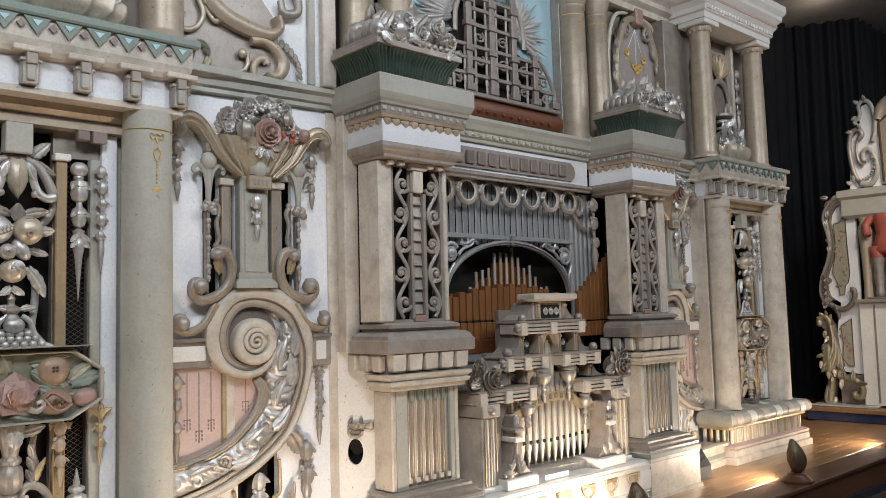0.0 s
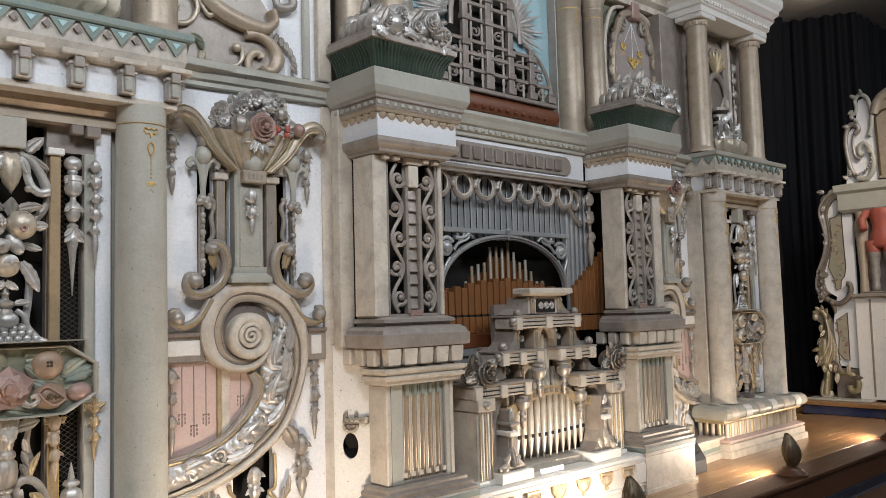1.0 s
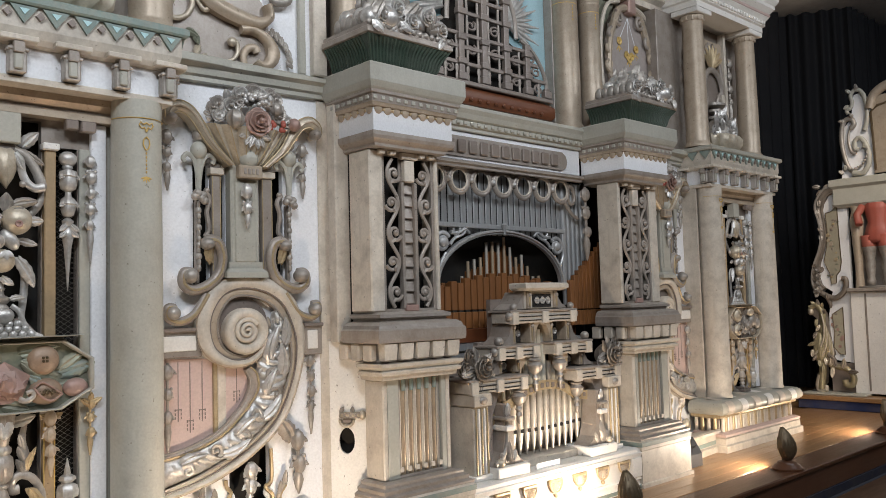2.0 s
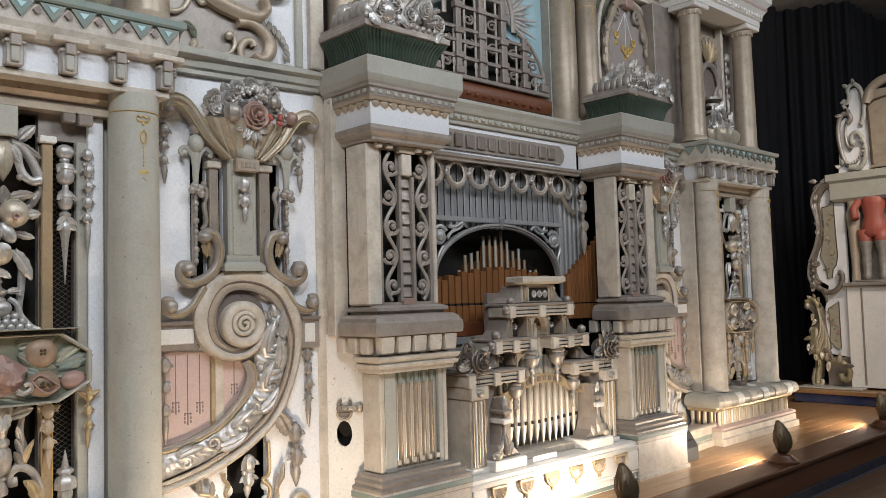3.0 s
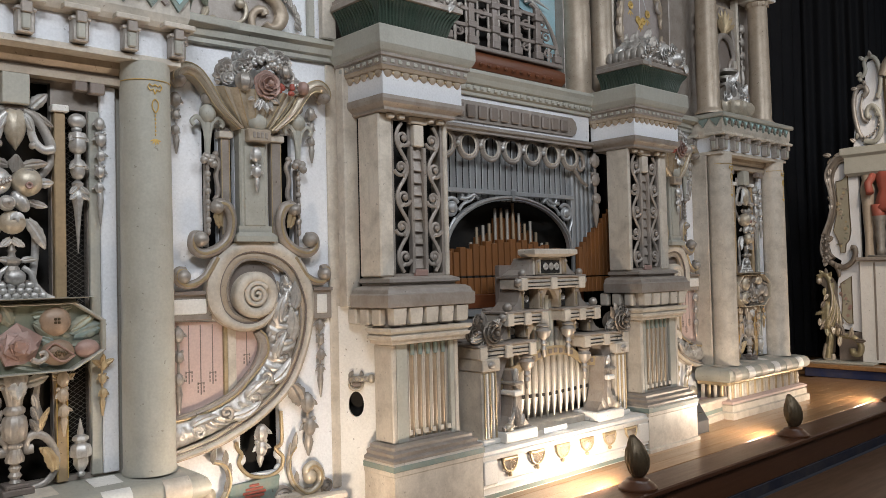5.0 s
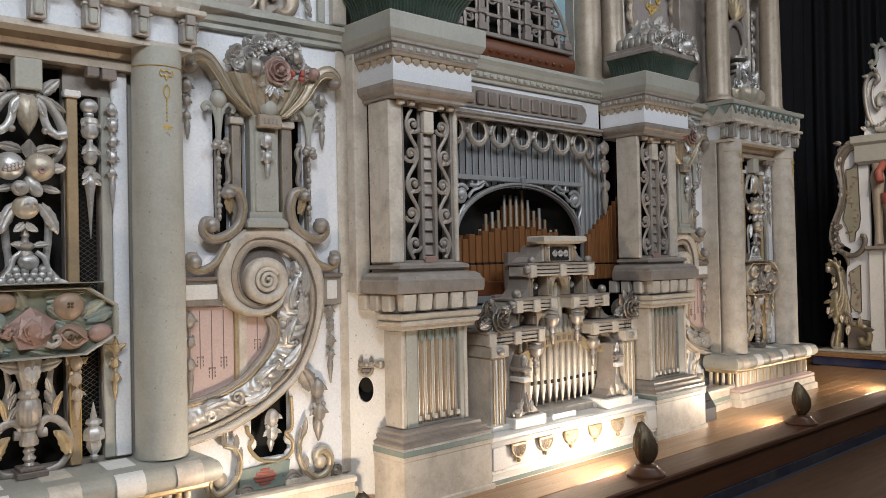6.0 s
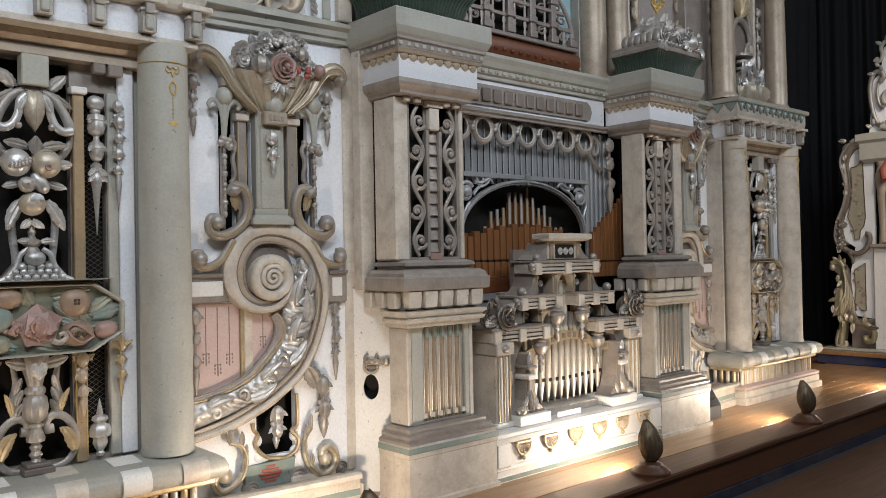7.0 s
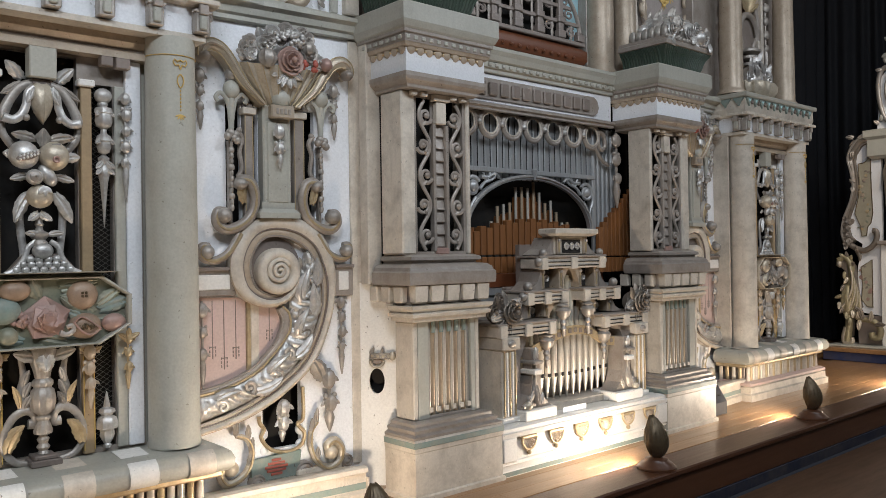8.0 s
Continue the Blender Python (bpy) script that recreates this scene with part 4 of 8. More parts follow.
        for k in range(12):
            a = 2 * math.pi * k / 12
            part("column_flute", box(cx + 0.093 * math.cos(a) - 0.009, cx + 0.093 * math.cos(a) + 0.009, 3.42 + 0.093 * math.sin(a) - 0.009, 3.42 + 0.093 * math.sin(a) + 0.009, 3.528, 3.566, 0.004), TAN, w)
        part("abacus", box(cx - 0.13, cx + 0.13, 3.30, 3.55, 3.577, 3.62, 0.006), IVORY, w)
    part("upper_cornice", sweep(bay(2.20, 3.47, 3.30, 3.76), [(0, 3.621), (0, 3.67), (0.02, 3.68), (0.02, 3.72), (0.05, 3.76), (0.05, 3.79), (0.09, 3.83), (0.09, 3.86), (0.12, 3.9), (0.12, 3.96), (0, 3.99)]), IVORY, w, "deep cream upper cornice")
    part("cornice_band", sweep(bay(2.20, 3.47, 3.30, 3.76), [(0.051, 3.762), (0.056, 3.765), (0.056, 3.786), (0.051, 3.789)], cap=False), PINK, w)
    for i in range(24):
        part("dentil", box(2.21 + i * 0.053, 2.24 + i * 0.053, 3.262, 3.285, 3.69, 3.72, 0.003), IVORY, w)
    keep = PLACE[0]
    PLACE[0] = keep @ Matrix.Translation((0, -0.125, 0))
    part("upper_panel", box(2.55, 3.1, 3.66, 3.7, 2.75, 3.5), TAN, w, "tan carved upper panel")
    part("upper_arch", ring(2.83, 3.02, 0.17, 0.2, 3.63, 0.028, 0.8, 0, 180, 24, 8), PUTTY, w, "moulded putty arch", True)
    for k in range(7):
        part("shell_ray", leaf((2.83, 3.63, 3.24), 30 + 20 * k, 0.2, 0.06, 0.03, None, 0), GOLD, w, "ray of the gilded shell", True)
    # Flat dark plate on the panel imitates a shaded recess under the arch.
    part("upper_recess", slab([(2.68, 2.76), (2.68, 3.05), (2.75, 3.17), (2.83, 3.2), (2.91, 3.17), (2.98, 3.05), (2.98, 2.76)], 3.652, 3.659), TAUPE, w)
    for s in (-1, 1):
        part("arch_post", box(2.83 + s * 0.17 - 0.022, 2.83 + s * 0.17 + 0.022, 3.61, 3.66, 2.76, 3.02, 0.005), CREAM, w)
    for s in (-1, 1):
        part("upper_vine", curl([(2.83 + s * 0.02, 3.45), (2.83 + s * 0.15, 3.3), (2.83 + s * 0.2, 3.1), (2.83 + s * 0.1, 2.95), (2.83 + s * 0.16, 2.8)], 3.64, 0.03, 0.018, 0.8), PUTTY, w, "carved putty scroll", True)
        part("upper_garland", drop(2.83 + s * 0.36, 3.66, 2.75, 3.4, 0.07, seed=8), DULL, w, "", True)
        part("upper_strip", box(2.83 + s * 0.3 - 0.02, 2.83 + s * 0.3 + 0.02, 3.64, 3.7, 2.47, 3.6), CREAM, w)
    part("upper_bracket", lathe([(0.06, 2.66), (0.075, 2.68), (0.06, 2.70), (0.075, 2.72), (0.06, 2.74), (0.075, 2.76), (0.055, 2.78), (0.045, 2.83)], (2.83, 3.56, 0), 16), PUTTY, w, "", True)
    for k in range(5):
        part("bracket_ring", lathe([(0.085, 0.0), (0.115, 0.008), (0.115, 0.03), (0.085, 0.038)], (2.83, 3.60, 2.64 + 0.06 * k), 18, 1, 0.6), DULL, w, "ring of the stacked bracket", True)
    PLACE[0] = keep
    bas = part("upper_basket", lathe([(0.16, 2.468), (0.25, 2.49), (0.31, 2.54), (0.32, 2.59), (0.29, 2.61)], (2.80, 3.44, 0), 64, 1, 0.46, lobes=16, depth=0.12), CHAMP, w, "ribbed champagne basket of silvered leaves", True)
    rng = random.Random(4)
    part("basket_heap", ball((2.80, 3.44, 2.60), 0.26, 0.11, 0.17, n=22, m=12, lobes=7, depth=0.1), DULL, bas, "silvered mound", True)
    for i in range(22):
        a, q = rng.uniform(0, 180), math.sqrt(rng.random())
        x, z = 2.80 + 0.25 * q * math.cos(radians(a)), 2.60 + 0.17 * q * math.sin(radians(a))
        if i % 4:
            part("basket_leaf", leaf((x, 3.34 + 0.05 * q, z), rng.uniform(60, 300), 0.12, 0.07, 0.03, None, rng.uniform(-0.5, 0.5)), SILVER, bas, "silvered leaf", True)
        else:
            part("flower", bloom((x, 3.34 + 0.05 * q, z), rng.uniform(0.045, 0.06), None, 5, 2, i), SILVER, bas, "", True)
    return w


for side, width, inner in ((LEFT, 1.0, 2.28), (RIGHT, 0.91, 2.19)):
    PLACE[0] = side @ Matrix.Translation((2.29, 0, 0)) @ Matrix.Diagonal((width, 1, 1, 1)) @ Matrix.Translation((-2.29, 0, 0))
    wing(inner)


# ---- scroll wall beside each wing ----
def scroll_wall(side):
    hinge = side @ Matrix.Translation((1.40, 3.505, 0)) @ Matrix.Rotation(radians(4.5), 4, "Z") @ Matrix.Translation((-1.40, 0, 0))
    PLACE[0] = hinge
    w = thing("organ_scroll_wall", "white organ wall with a great carved silver scroll and flower urn", "organ wall", (1.85, 0.05, 0), "scroll walls of the organ")
    holes = [(2.002, 2.078, 1.33, 1.93), (1.918, 1.952, 1.40, 1.90), (1.745, 1.772, 1.40, 1.90), (1.612, 1.684, 1.33, 1.93), (1.705, 1.91, 0.262, 0.502), (1.705, 1.85, 0.502, 0.535), (1.705, 1.78, 0.535, 0.585)]
    part("wall_board", board(1.36, 2.36, 0.10, 2.34, 0, 0.035, holes), WHITE, w, "cool white painted wall board")
    # Shade seen through the openings is painted as one black sheet.
    part("wall_depth", box(1.5, 2.3, 0.16, 0.2, 0.15, 2.2), BLACK, w, "black sheet standing in for shade behind the openings")
    part("wall_foot", sweep([(1.485, 0), (2.34, 0)], [(0.0, 0.0), (0.27, 0.0), (0.27, 0.045), (0.25, 0.055), (0.25, 0.135), (0.275, 0.145), (0.272, 0.165), (0.25, 0.172), (0.0, 0.115)]), CREAM, w, "cream foot ledge")
    part("foot_end", box(1.476, 1.485, -0.27, 0.0, 0.0, 0.115, 0.002), CREAM, w)
    part("foot_band", sweep([(1.487, 0), (2.33, 0)], [(0.2505, 0.06), (0.2525, 0.062), (0.2525, 0.09), (0.2505, 0.092)]), TEAL, w, "worn teal band")
    part("wall_cornice", sweep([(1.33, 0), (2.36, 0)], [(0, 2.32), (0.03, 2.325), (0.03, 2.345), (0.045, 2.355), (0.05, 2.385), (0.075, 2.40), (0.075, 2.42), (0.0, 2.44)]), SAGE, w)
    part("wall_strip", box(1.335, 1.41, -0.012, 0.0, 0.12, 2.318), CREAM, w)
    # the great scroll: one moulded rim that sweeps up and winds into the volute
    rim_out = [(2.30, 0.382), (2.084, 0.422), (1.948, 0.468), (1.804, 0.546), (1.652, 0.677), (1.561, 0.877), (1.528, 1.058), (1.547, 1.201), (1.608, 1.309), (1.715, 1.377), (1.848, 1.397), (1.976, 1.362), (2.054, 1.273), (2.083, 1.159), (2.055, 1.048), (1.962, 0.972), (1.849, 0.964), (1.766, 1.007), (1.729, 1.09)]
    rim_mid = [(2.30, 0.422), (2.102, 0.469), (1.977, 0.519), (1.833, 0.594), (1.704, 0.706), (1.617, 0.881), (1.597, 1.04), (1.636, 1.161), (1.678, 1.232), (1.755, 1.281), (1.855, 1.299), (1.921, 1.278), (1.964, 1.218), (1.979, 1.147), (1.958, 1.066), (1.905, 1.024), (1.848, 1.015), (1.795, 1.044), (1.759, 1.092)]
    outer, mid = smooth_line(rim_out, 7), smooth_line(rim_mid, 7)

    def rim_line(s_):
        return [a.lerp(b, s_) for a, b in zip(outer, mid)]

    part("scroll_rim", plate(outer, rim_line(0.58), -0.058, 0.062, None, 0.016), CREAM, w, "cream outer rim winding into the volute", True)
    part("rim_cove", plate(rim_line(0.585), mid, -0.042, 0.046, None, 0.008), TAN, w, "gilded tan cove of the rim", True)
    for s_, r_ in ((0.03, 0.007), (0.60, 0.006), (0.98, 0.006)):
        part("rim_bead", tube([(p[0], -0.052 if s_ < 0.9 else -0.044, p[1]) for p in rim_line(s_)], r_, 1, 6), (TAN, TAUPE, PUTTY)[int(s_ * 2.5)], w, "", True)
    # Dark disc paints the shade of the groove round the boss.
    part("volute_ground", slab([(1.86 + 0.15 * math.cos(2 * math.pi * k / 28), 1.15 - 0.15 * math.sin(2 * math.pi * k / 28)) for k in range(28)], -0.02, -0.002), TAUPE, w, "dark taupe ground standing in for shade in the volute's groove")
    face_out = Matrix.Translation((1.843, 0, 1.130)) @ Matrix.Rotation(radians(90), 4, "X")
    part("volute_boss", lathe([(0.112, 0.0), (0.112, 0.062), (0.108, 0.076), (0.098, 0.084), (0.078, 0.084), (0.067, 0.076), (0.062, 0.058), (0.004, 0.064)], (0, 0, 0), 44, turn=face_out), CREAM, w, "cream boss of the volute", True)
    sp = spiral(1.843, 1.130, 0.060, 0.006, 150, 150 - 830, 80)
    part("volute_rib", tube([(x, -0.070 - 0.014 * i / 80, z) for i, (x, z) in enumerate(sp)], [0.0125 - 0.005 * i / 80 for i in range(81)], 0.9, 8), CREAM, w, "winding rib of the volute", True)
    # silvered acanthus in the hollow of the scroll
    band_in = [(1.69, 1.222), (1.712, 1.15), (1.735, 1.06), (1.775, 0.97), (1.764, 0.86), (1.83, 0.757), (1.945, 0.654), (2.105, 0.59), (2.30, 0.562)]
    band_out = [(1.675, 1.228), (1.637, 1.16), (1.60, 1.06), (1.602, 0.96), (1.625, 0.865), (1.704, 0.706), (1.833, 0.594), (1.99, 0.513), (2.30, 0.422)]
    bi, bo = smooth_line(band_in, 22), smooth_line(band_out, 22)
    bm, rows, run = bmesh.new(), [], 0.0
    for i, (a, b) in enumerate(zip(bi, bo)):
        if i:
            run += 0.5 * ((a - bi[i - 1]).length + (b - bo[i - 1]).length)
        row = []
        for k in range(25):
            v = k / 24
            ph = run / 0.047 - 1.25 * math.sin(math.pi * (0.15 + 0.75 * v)) * (1 + 0.35 * math.sin(run * 11))
            flute = abs(math.sin(math.pi * ph)) ** 0.7
            swell = 0.5 + 0.5 * math.sin(2 * math.pi * run / 0.33 + 2.6 * v)
            d = 0.010 + 0.030 * math.sin(math.pi * v) ** 0.5 * (0.5 + 0.5 * swell) + 0.018 * flute * (0.3 + 0.7 * math.sin(math.pi * v))
            p_ = b.lerp(a, v)
            row.append(bm.verts.new((p_[0], -0.012 - d, p_[1])))
        rows.append(row)
    for a, b in zip(rows, rows[1:]):
        quadstrip(bm, a, b)
    part("leaf_band", bm, SILVER, w, "silvered band of flowing acanthus flutes", True)
    for n_, i in enumerate(range(len(bi) - 14, 30, -17)):
        a, b = bi[i], bo[i]
        go = bi[i - 6] - bi[i] + bo[i - 6] - bo[i]
        ang, wd_ = math.degrees(math.atan2(go[1], go[0])), (a - b).length
        turn_ = 1 if n_ % 2 else -1
        base_ = a.lerp(b, 0.5 + 0.2 * turn_)
        part("acanthus_leaf", leaf((base_[0], -0.058, base_[1]), ang + 30 * turn_, 0.85 * wd_, 0.5 * wd_, 0.018, None, -1.1 * turn_), SILVER, w, "silvered acanthus leaf on the scroll", True)
        tip = a.lerp(b, 0.5 - 0.16 * turn_)
        part("acanthus_curl", tube([(x, -0.06, z) for x, z in spiral(tip[0], tip[1], 0.24 * wd_, 0.03 * wd_, ang + 90 * turn_, ang + 90 * turn_ - 400 * turn_, 22)], [0.011 - 0.005 * k / 22 for k in range(23)], 0.8, 7), DULL if n_ % 3 else SILVER, w, "", True)
    for i, (x, z, r) in enumerate(((1.672, 1.165, 0.036), (1.668, 1.075, 0.044), (1.692, 1.015, 0.038), (1.66, 0.985, 0.03))):
        part("scroll_flower", bloom((x, -0.04, z), r, None, 5, 2, i), SILVER, w, "silvered carved flower", True)
    for x, z, a in ((1.70, 1.12, 60), (1.65, 1.03, 110), (1.70, 1.03, 20), (1.66, 0.94, 250), (1.72, 0.98, 300), (1.64, 1.12, 100)):
        part("acanthus_leaf", leaf((x, -0.03, z), a, 0.075, 0.04, 0.018, None, 0.5), DULL, w, "", True)
    rim_a = [(2.30, 0.556), (2.242, 0.566), (2.11, 0.588), (1.952, 0.652), (1.84, 0.752), (1.770, 0.85), (1.778, 0.925), (1.814, 0.958)]
    rim_b = [(2.30, 0.578), (2.242, 0.589), (2.125, 0.611), (2.003, 0.656), (1.919, 0.717), (1.846, 0.798), (1.815, 0.882), (1.838, 0.945)]
    ra_, rb_ = smooth_line(rim_a, 6), smooth_line(rim_b, 6)
    part("inner_rim", plate(ra_, rb_, -0.036, 0.036, None, 0.012), PUTTY, w, "putty inner rim of the scroll", True)
    part("inner_gilding", tube([(p[0], -0.042, p[1]) for p in [a.lerp(b, 0.12) for a, b in zip(ra_, rb_)]], 0.007, 1, 6), GOLD, w, "", True)
    part("inner_gilding", tube([(p[0], -0.038, p[1]) for p in rb_], 0.005, 1, 6), PUTTY, w, "", True)
    # central pilaster, uprights and urn
    part("pilaster", box(1.772, 1.918, -0.07, 0.0, 1.425, 1.93, 0.008), SAGE, w)
    part("pilaster_face", box(1.79, 1.90, -0.078, -0.068, 1.46, 1.85, 0.008), SAGE, w)
    part("pilaster_foot", sweep(bay(1.76, 1.93, -0.075, 0), [(0.02, 1.385), (0.02, 1.41), (0.0, 1.43), (0, 1.46)]), SAGE, w)
    part("pilaster_chain", drop(1.845, -0.085, 1.62, 1.84, 0.05, seed=2), SILVER, w, "", True)
    for x0, x1 in ((1.954, 2.0), (1.686, 1.743)):
        part("upright", box(x0, x1, -0.04, 0.0, 1.36, 1.93, 0.005), PUTTY, w)
        for xe in (x0 + 0.004, x1 - 0.004):
            part("gilt_line", box(xe - 0.0025, xe + 0.0025, -0.043, -0.039, 1.42, 1.87, 0.001), GOLD, w)
        part("upright_cap", box(x0 - 0.012, x1 + 0.012, -0.055, 0.0, 1.878, 1.91, 0.004), CREAM, w)
    lab = part("label_plate", box(1.772, 1.893, -0.115, -0.07, 1.862, 1.925, 0.006), TAN, w, "gilded label plate")
    for i in range(4):
        part("label_bar", box(1.793 + i * 0.021, 1.806 + i * 0.021, -0.119, -0.113, 1.88, 1.908, 0.002), PUTTY, lab)
    bm = bmesh.new()
    rows, ribs = [], []
    fan = [-1.5 + 3.0 * q / 90 for q in range(91)]
    for i in range(13):
        s = i / 12
        hw, dp = 0.078 + 0.165 * s ** 0.85, 0.055 + 0.075 * s ** 0.7
        row = []
        for k, a in enumerate(fan):
            flute = abs(math.cos(math.pi * k / 10))
            row.append(bm.verts.new((1.835 + hw * math.sin(a), -0.015 - dp * math.cos(a) - 0.016 * flute, 1.922 + 0.2 * s - 0.02 * s * math.cos(a))))
        rows.append(row)
    for a, b in zip(rows, rows[1:]):
        quadstrip(bm, a, b)
    edges = [[v.co.copy() for v in (r[k] for r in rows)] for k in range(10, 90, 10)]
    urn = part("urn", bm, CHAMP, w, "champagne and gold fluted flower urn", True)
    for e in edges:
        part("gilt_rib", tube([(p.x, p.y - 0.001, p.z) for p in e[1:]], 0.0026, 1, 5), GOLD, urn, "gilded rib", True)
    for s in (-1, 1):
        x0 = 1.832
        top = smooth_line([(x0 + s * q, z) for q, z in ((0.075, 1.925), (0.165, 2.02), (0.225, 2.12), (0.28, 2.185), (0.345, 2.205), (0.395, 2.175), (0.405, 2.125), (0.375, 2.095))], 6)
        low = smooth_line([(x0 + s * q, z) for q, z in ((0.095, 1.92), (0.20, 2.005), (0.262, 2.09), (0.30, 2.135), (0.338, 2.15), (0.362, 2.14), (0.37, 2.125), (0.36, 2.118))], 6)
        part("urn_handle", plate(top, low, -0.085, 0.075, None, 0.018), CHAMP, urn, "broad scrolling urn handle", True)
        for line in (top, low):
            part("gilt_edge", tube([(p[0], -0.088, p[1]) for p in line], 0.0036, 1, 5), GOLD, urn, "", True)
        mid_ = [(p + q) / 2 for p, q in zip(top, low)]
        part("handle_groove", tube([(p[0], -0.102, p[1]) for p in mid_[:-8]], 0.006, 1, 5), TAN, urn, "", True)
        part("handle_curl", ball((x0 + s * 0.375, -0.075, 2.118), 0.03, 0.045, 0.028, n=14, m=8), PUTTY, urn, "", True)
        # tulip finials beside the urn
        xf = x0 + s * 0.235
        part("finial_ball", ball((xf, -0.05, 2.055), 0.03, n=16, m=9), DULL, w, "silvered ball", True)
        part("finial_ball", ball((xf, -0.05, 2.095), 0.017, n=10, m=6), DULL, w, "", True)
        tul = part("tulip_finial", ball((xf, -0.05, 1.985), 0.04, 0.035, 0.045, n=16, m=9), SAGE, w, "sage tulip-shaped finial", True)
        for q in (-1, 1):
            part("tulip_petal", curl([(xf, 1.83), (xf + q * 0.018, 1.93), (xf + q * 0.05, 1.965), (xf + q * 0.075, 1.945), (xf + q * 0.065, 1.925)], -0.05, 0.012, 0.011, 0.8, 7), SAGE, tul, "", True)
        part("tulip_stem", curl([(xf, 1.95), (xf, 1.86), (xf, 1.78)], -0.045, 0.02, 0.013, 1, 8), SAGE, tul, "", True)
        bm = bmesh.new()
        for k in range(6):
            ball((xf + (0.022 * math.cos(k)), -0.06, 1.765 + 0.018 * math.sin(k * 1.7)), 0.02, bm=bm, n=9, m=5)
        part("finial_flower", bm, DULL, w, "", True)
        bm = bmesh.new()
        zz = 1.73
        while zz > 1.42:
            ball((xf, -0.045, zz), 0.012 + 0.004 * math.sin(zz * 90), 0.012, 0.018, bm, 8, 5)
            zz -= 0.027
        part("bead_stem", bm, DULL, w, "beaded stem", True)
        part("upright_inner", box(xf - 0.008, xf + 0.008, -0.03, 0, 1.36, 1.75, 0.003), PUTTY, w)
        xi = x0 + s * 0.19
        bm = bmesh.new()
        curl([(xi + s * 0.01, 1.8), (xi - s * 0.015, 1.76), (xi, 1.7), (xi - s * 0.01, 1.62), (xi + s * 0.01, 1.58)], -0.03, 0.012, 0.012, bm=bm)
        ball((xi, -0.03, 1.80), 0.016, bm=bm, n=8, m=5)
        part("inner_scroll", bm, PUTTY, w, "", True)
        part("s_scroll", curl([(x0 + s * 0.21, 1.545), (x0 + s * 0.185, 1.565), (x0 + s * 0.145, 1.55), (x0 + s * 0.125, 1.48), (x0 + s * 0.145, 1.40), (x0 + s * 0.20, 1.35), (x0 + s * 0.27, 1.33), (x0 + s * 0.315, 1.36), (x0 + s * 0.31, 1.41), (x0 + s * 0.27, 1.41)], -0.055, 0.027, 0.024, 0.9, 10), PUTTY, w, "tan and silver S-scroll", True)
        part("scroll_line", curl([(x0 + s * 0.21, 1.545), (x0 + s * 0.185, 1.565), (x0 + s * 0.145, 1.55), (x0 + s * 0.125, 1.48), (x0 + s * 0.145, 1.40), (x0 + s * 0.20, 1.35), (x0 + s * 0.27, 1.33), (x0 + s * 0.315, 1.36), (x0 + s * 0.31, 1.41), (x0 + s * 0.27, 1.41)], -0.055 - 0.02, 0.009, 0.007, 0.8, 6), GOLD, w, "", True)
        part("scroll_knob", ball((x0 + s * 0.20, -0.06, 1.545), 0.034, 0.04, 0.03, n=14, m=8), DULL, w, "", True)
        part("scroll_knob", ball((x0 + s * 0.285, -0.065, 1.395), 0.038, 0.045, 0.036, n=14, m=8), DULL, w, "silvered scroll knob", True)
        part("s_scroll", curl([(x0 + s * 0.2, 1.31), (x0 + s * 0.26, 1.22), (x0 + s * 0.33, 1.185), (x0 + s * 0.385, 1.205), (x0 + s * 0.385, 1.25), (x0 + s * 0.35, 1.25)], -0.05, 0.02, 0.02, 0.8, 9), PUTTY, w, "gilded S-scroll", True)
        part("scroll_line", curl([(x0 + s * 0.2, 1.31), (x0 + s * 0.26, 1.22), (x0 + s * 0.33, 1.185), (x0 + s * 0.385, 1.205), (x0 + s * 0.385, 1.25), (x0 + s * 0.35, 1.25)], -0.05 - 0.02, 0.009, 0.007, 0.8, 6), GOLD, w, "", True)
        part("scroll_knob", ball((x0 + s * 0.365, -0.06, 1.225), 0.034, 0.04, 0.034, n=14, m=8), DULL, w, "", True)
        part("carved_leaf", leaf((x0 + s * 0.18, -0.05, 1.46), 90 - s * 20, 0.11, 0.05, 0.02, None, 0.4 * s), GOLD, w, "", True)
        part("wall_garland", drop(x0 + s * (0.375 if s > 0 else 0.325), -0.012, 1.79, 2.075, 0.05, seed=6), DULL, w, "silvered hanging garland", True)
    rng = random.Random(7)
    for i in range(16):
        a = math.pi * (i + 0.5) / 16
        q = rng.uniform(0.55, 1.0)
        x, z = 1.832 + 0.235 * math.cos(a) * q, 2.14 + 0.17 * math.sin(a) * q
        part("urn_flower", bloom((x, -0.10 - 0.03 * (1 - q), z), rng.uniform(0.034, 0.05), None, 5, 2, i), (SILVER, DULL, DULL)[i % 3], urn, "silvered carved flower", True)
    part("urn_rose", bloom((1.81, -0.145, 2.13), 0.072, None, 6, 3, 0.4), ROSE, urn, "faded rose-red carved rose", True)
    part("urn_fruit", ball((1.925, -0.145, 2.135), 0.046, n=35, m=10, lobes=7, depth=0.2), DULL, urn, "silvered ribbed fruit", True)
    part("urn_fruit", ball((1.60, -0.12, 2.145), 0.034, n=18, m=9, lobes=7, depth=0.14), ROSE, urn, "tan round fruit", True)
    part("urn_fruit", ball((1.70, -0.13, 2.21), 0.034, n=24, m=9, lobes=8, depth=0.18), DULL, urn, "", True)
    part("urn_grapes", berries((1.79, -0.12, 2.24), 0.075, 0.045, 0.014, 34, 11), SILVER, urn, "silvered grapes", True)
    for i in range(18):
        a = 180 * (i + 0.5) / 18
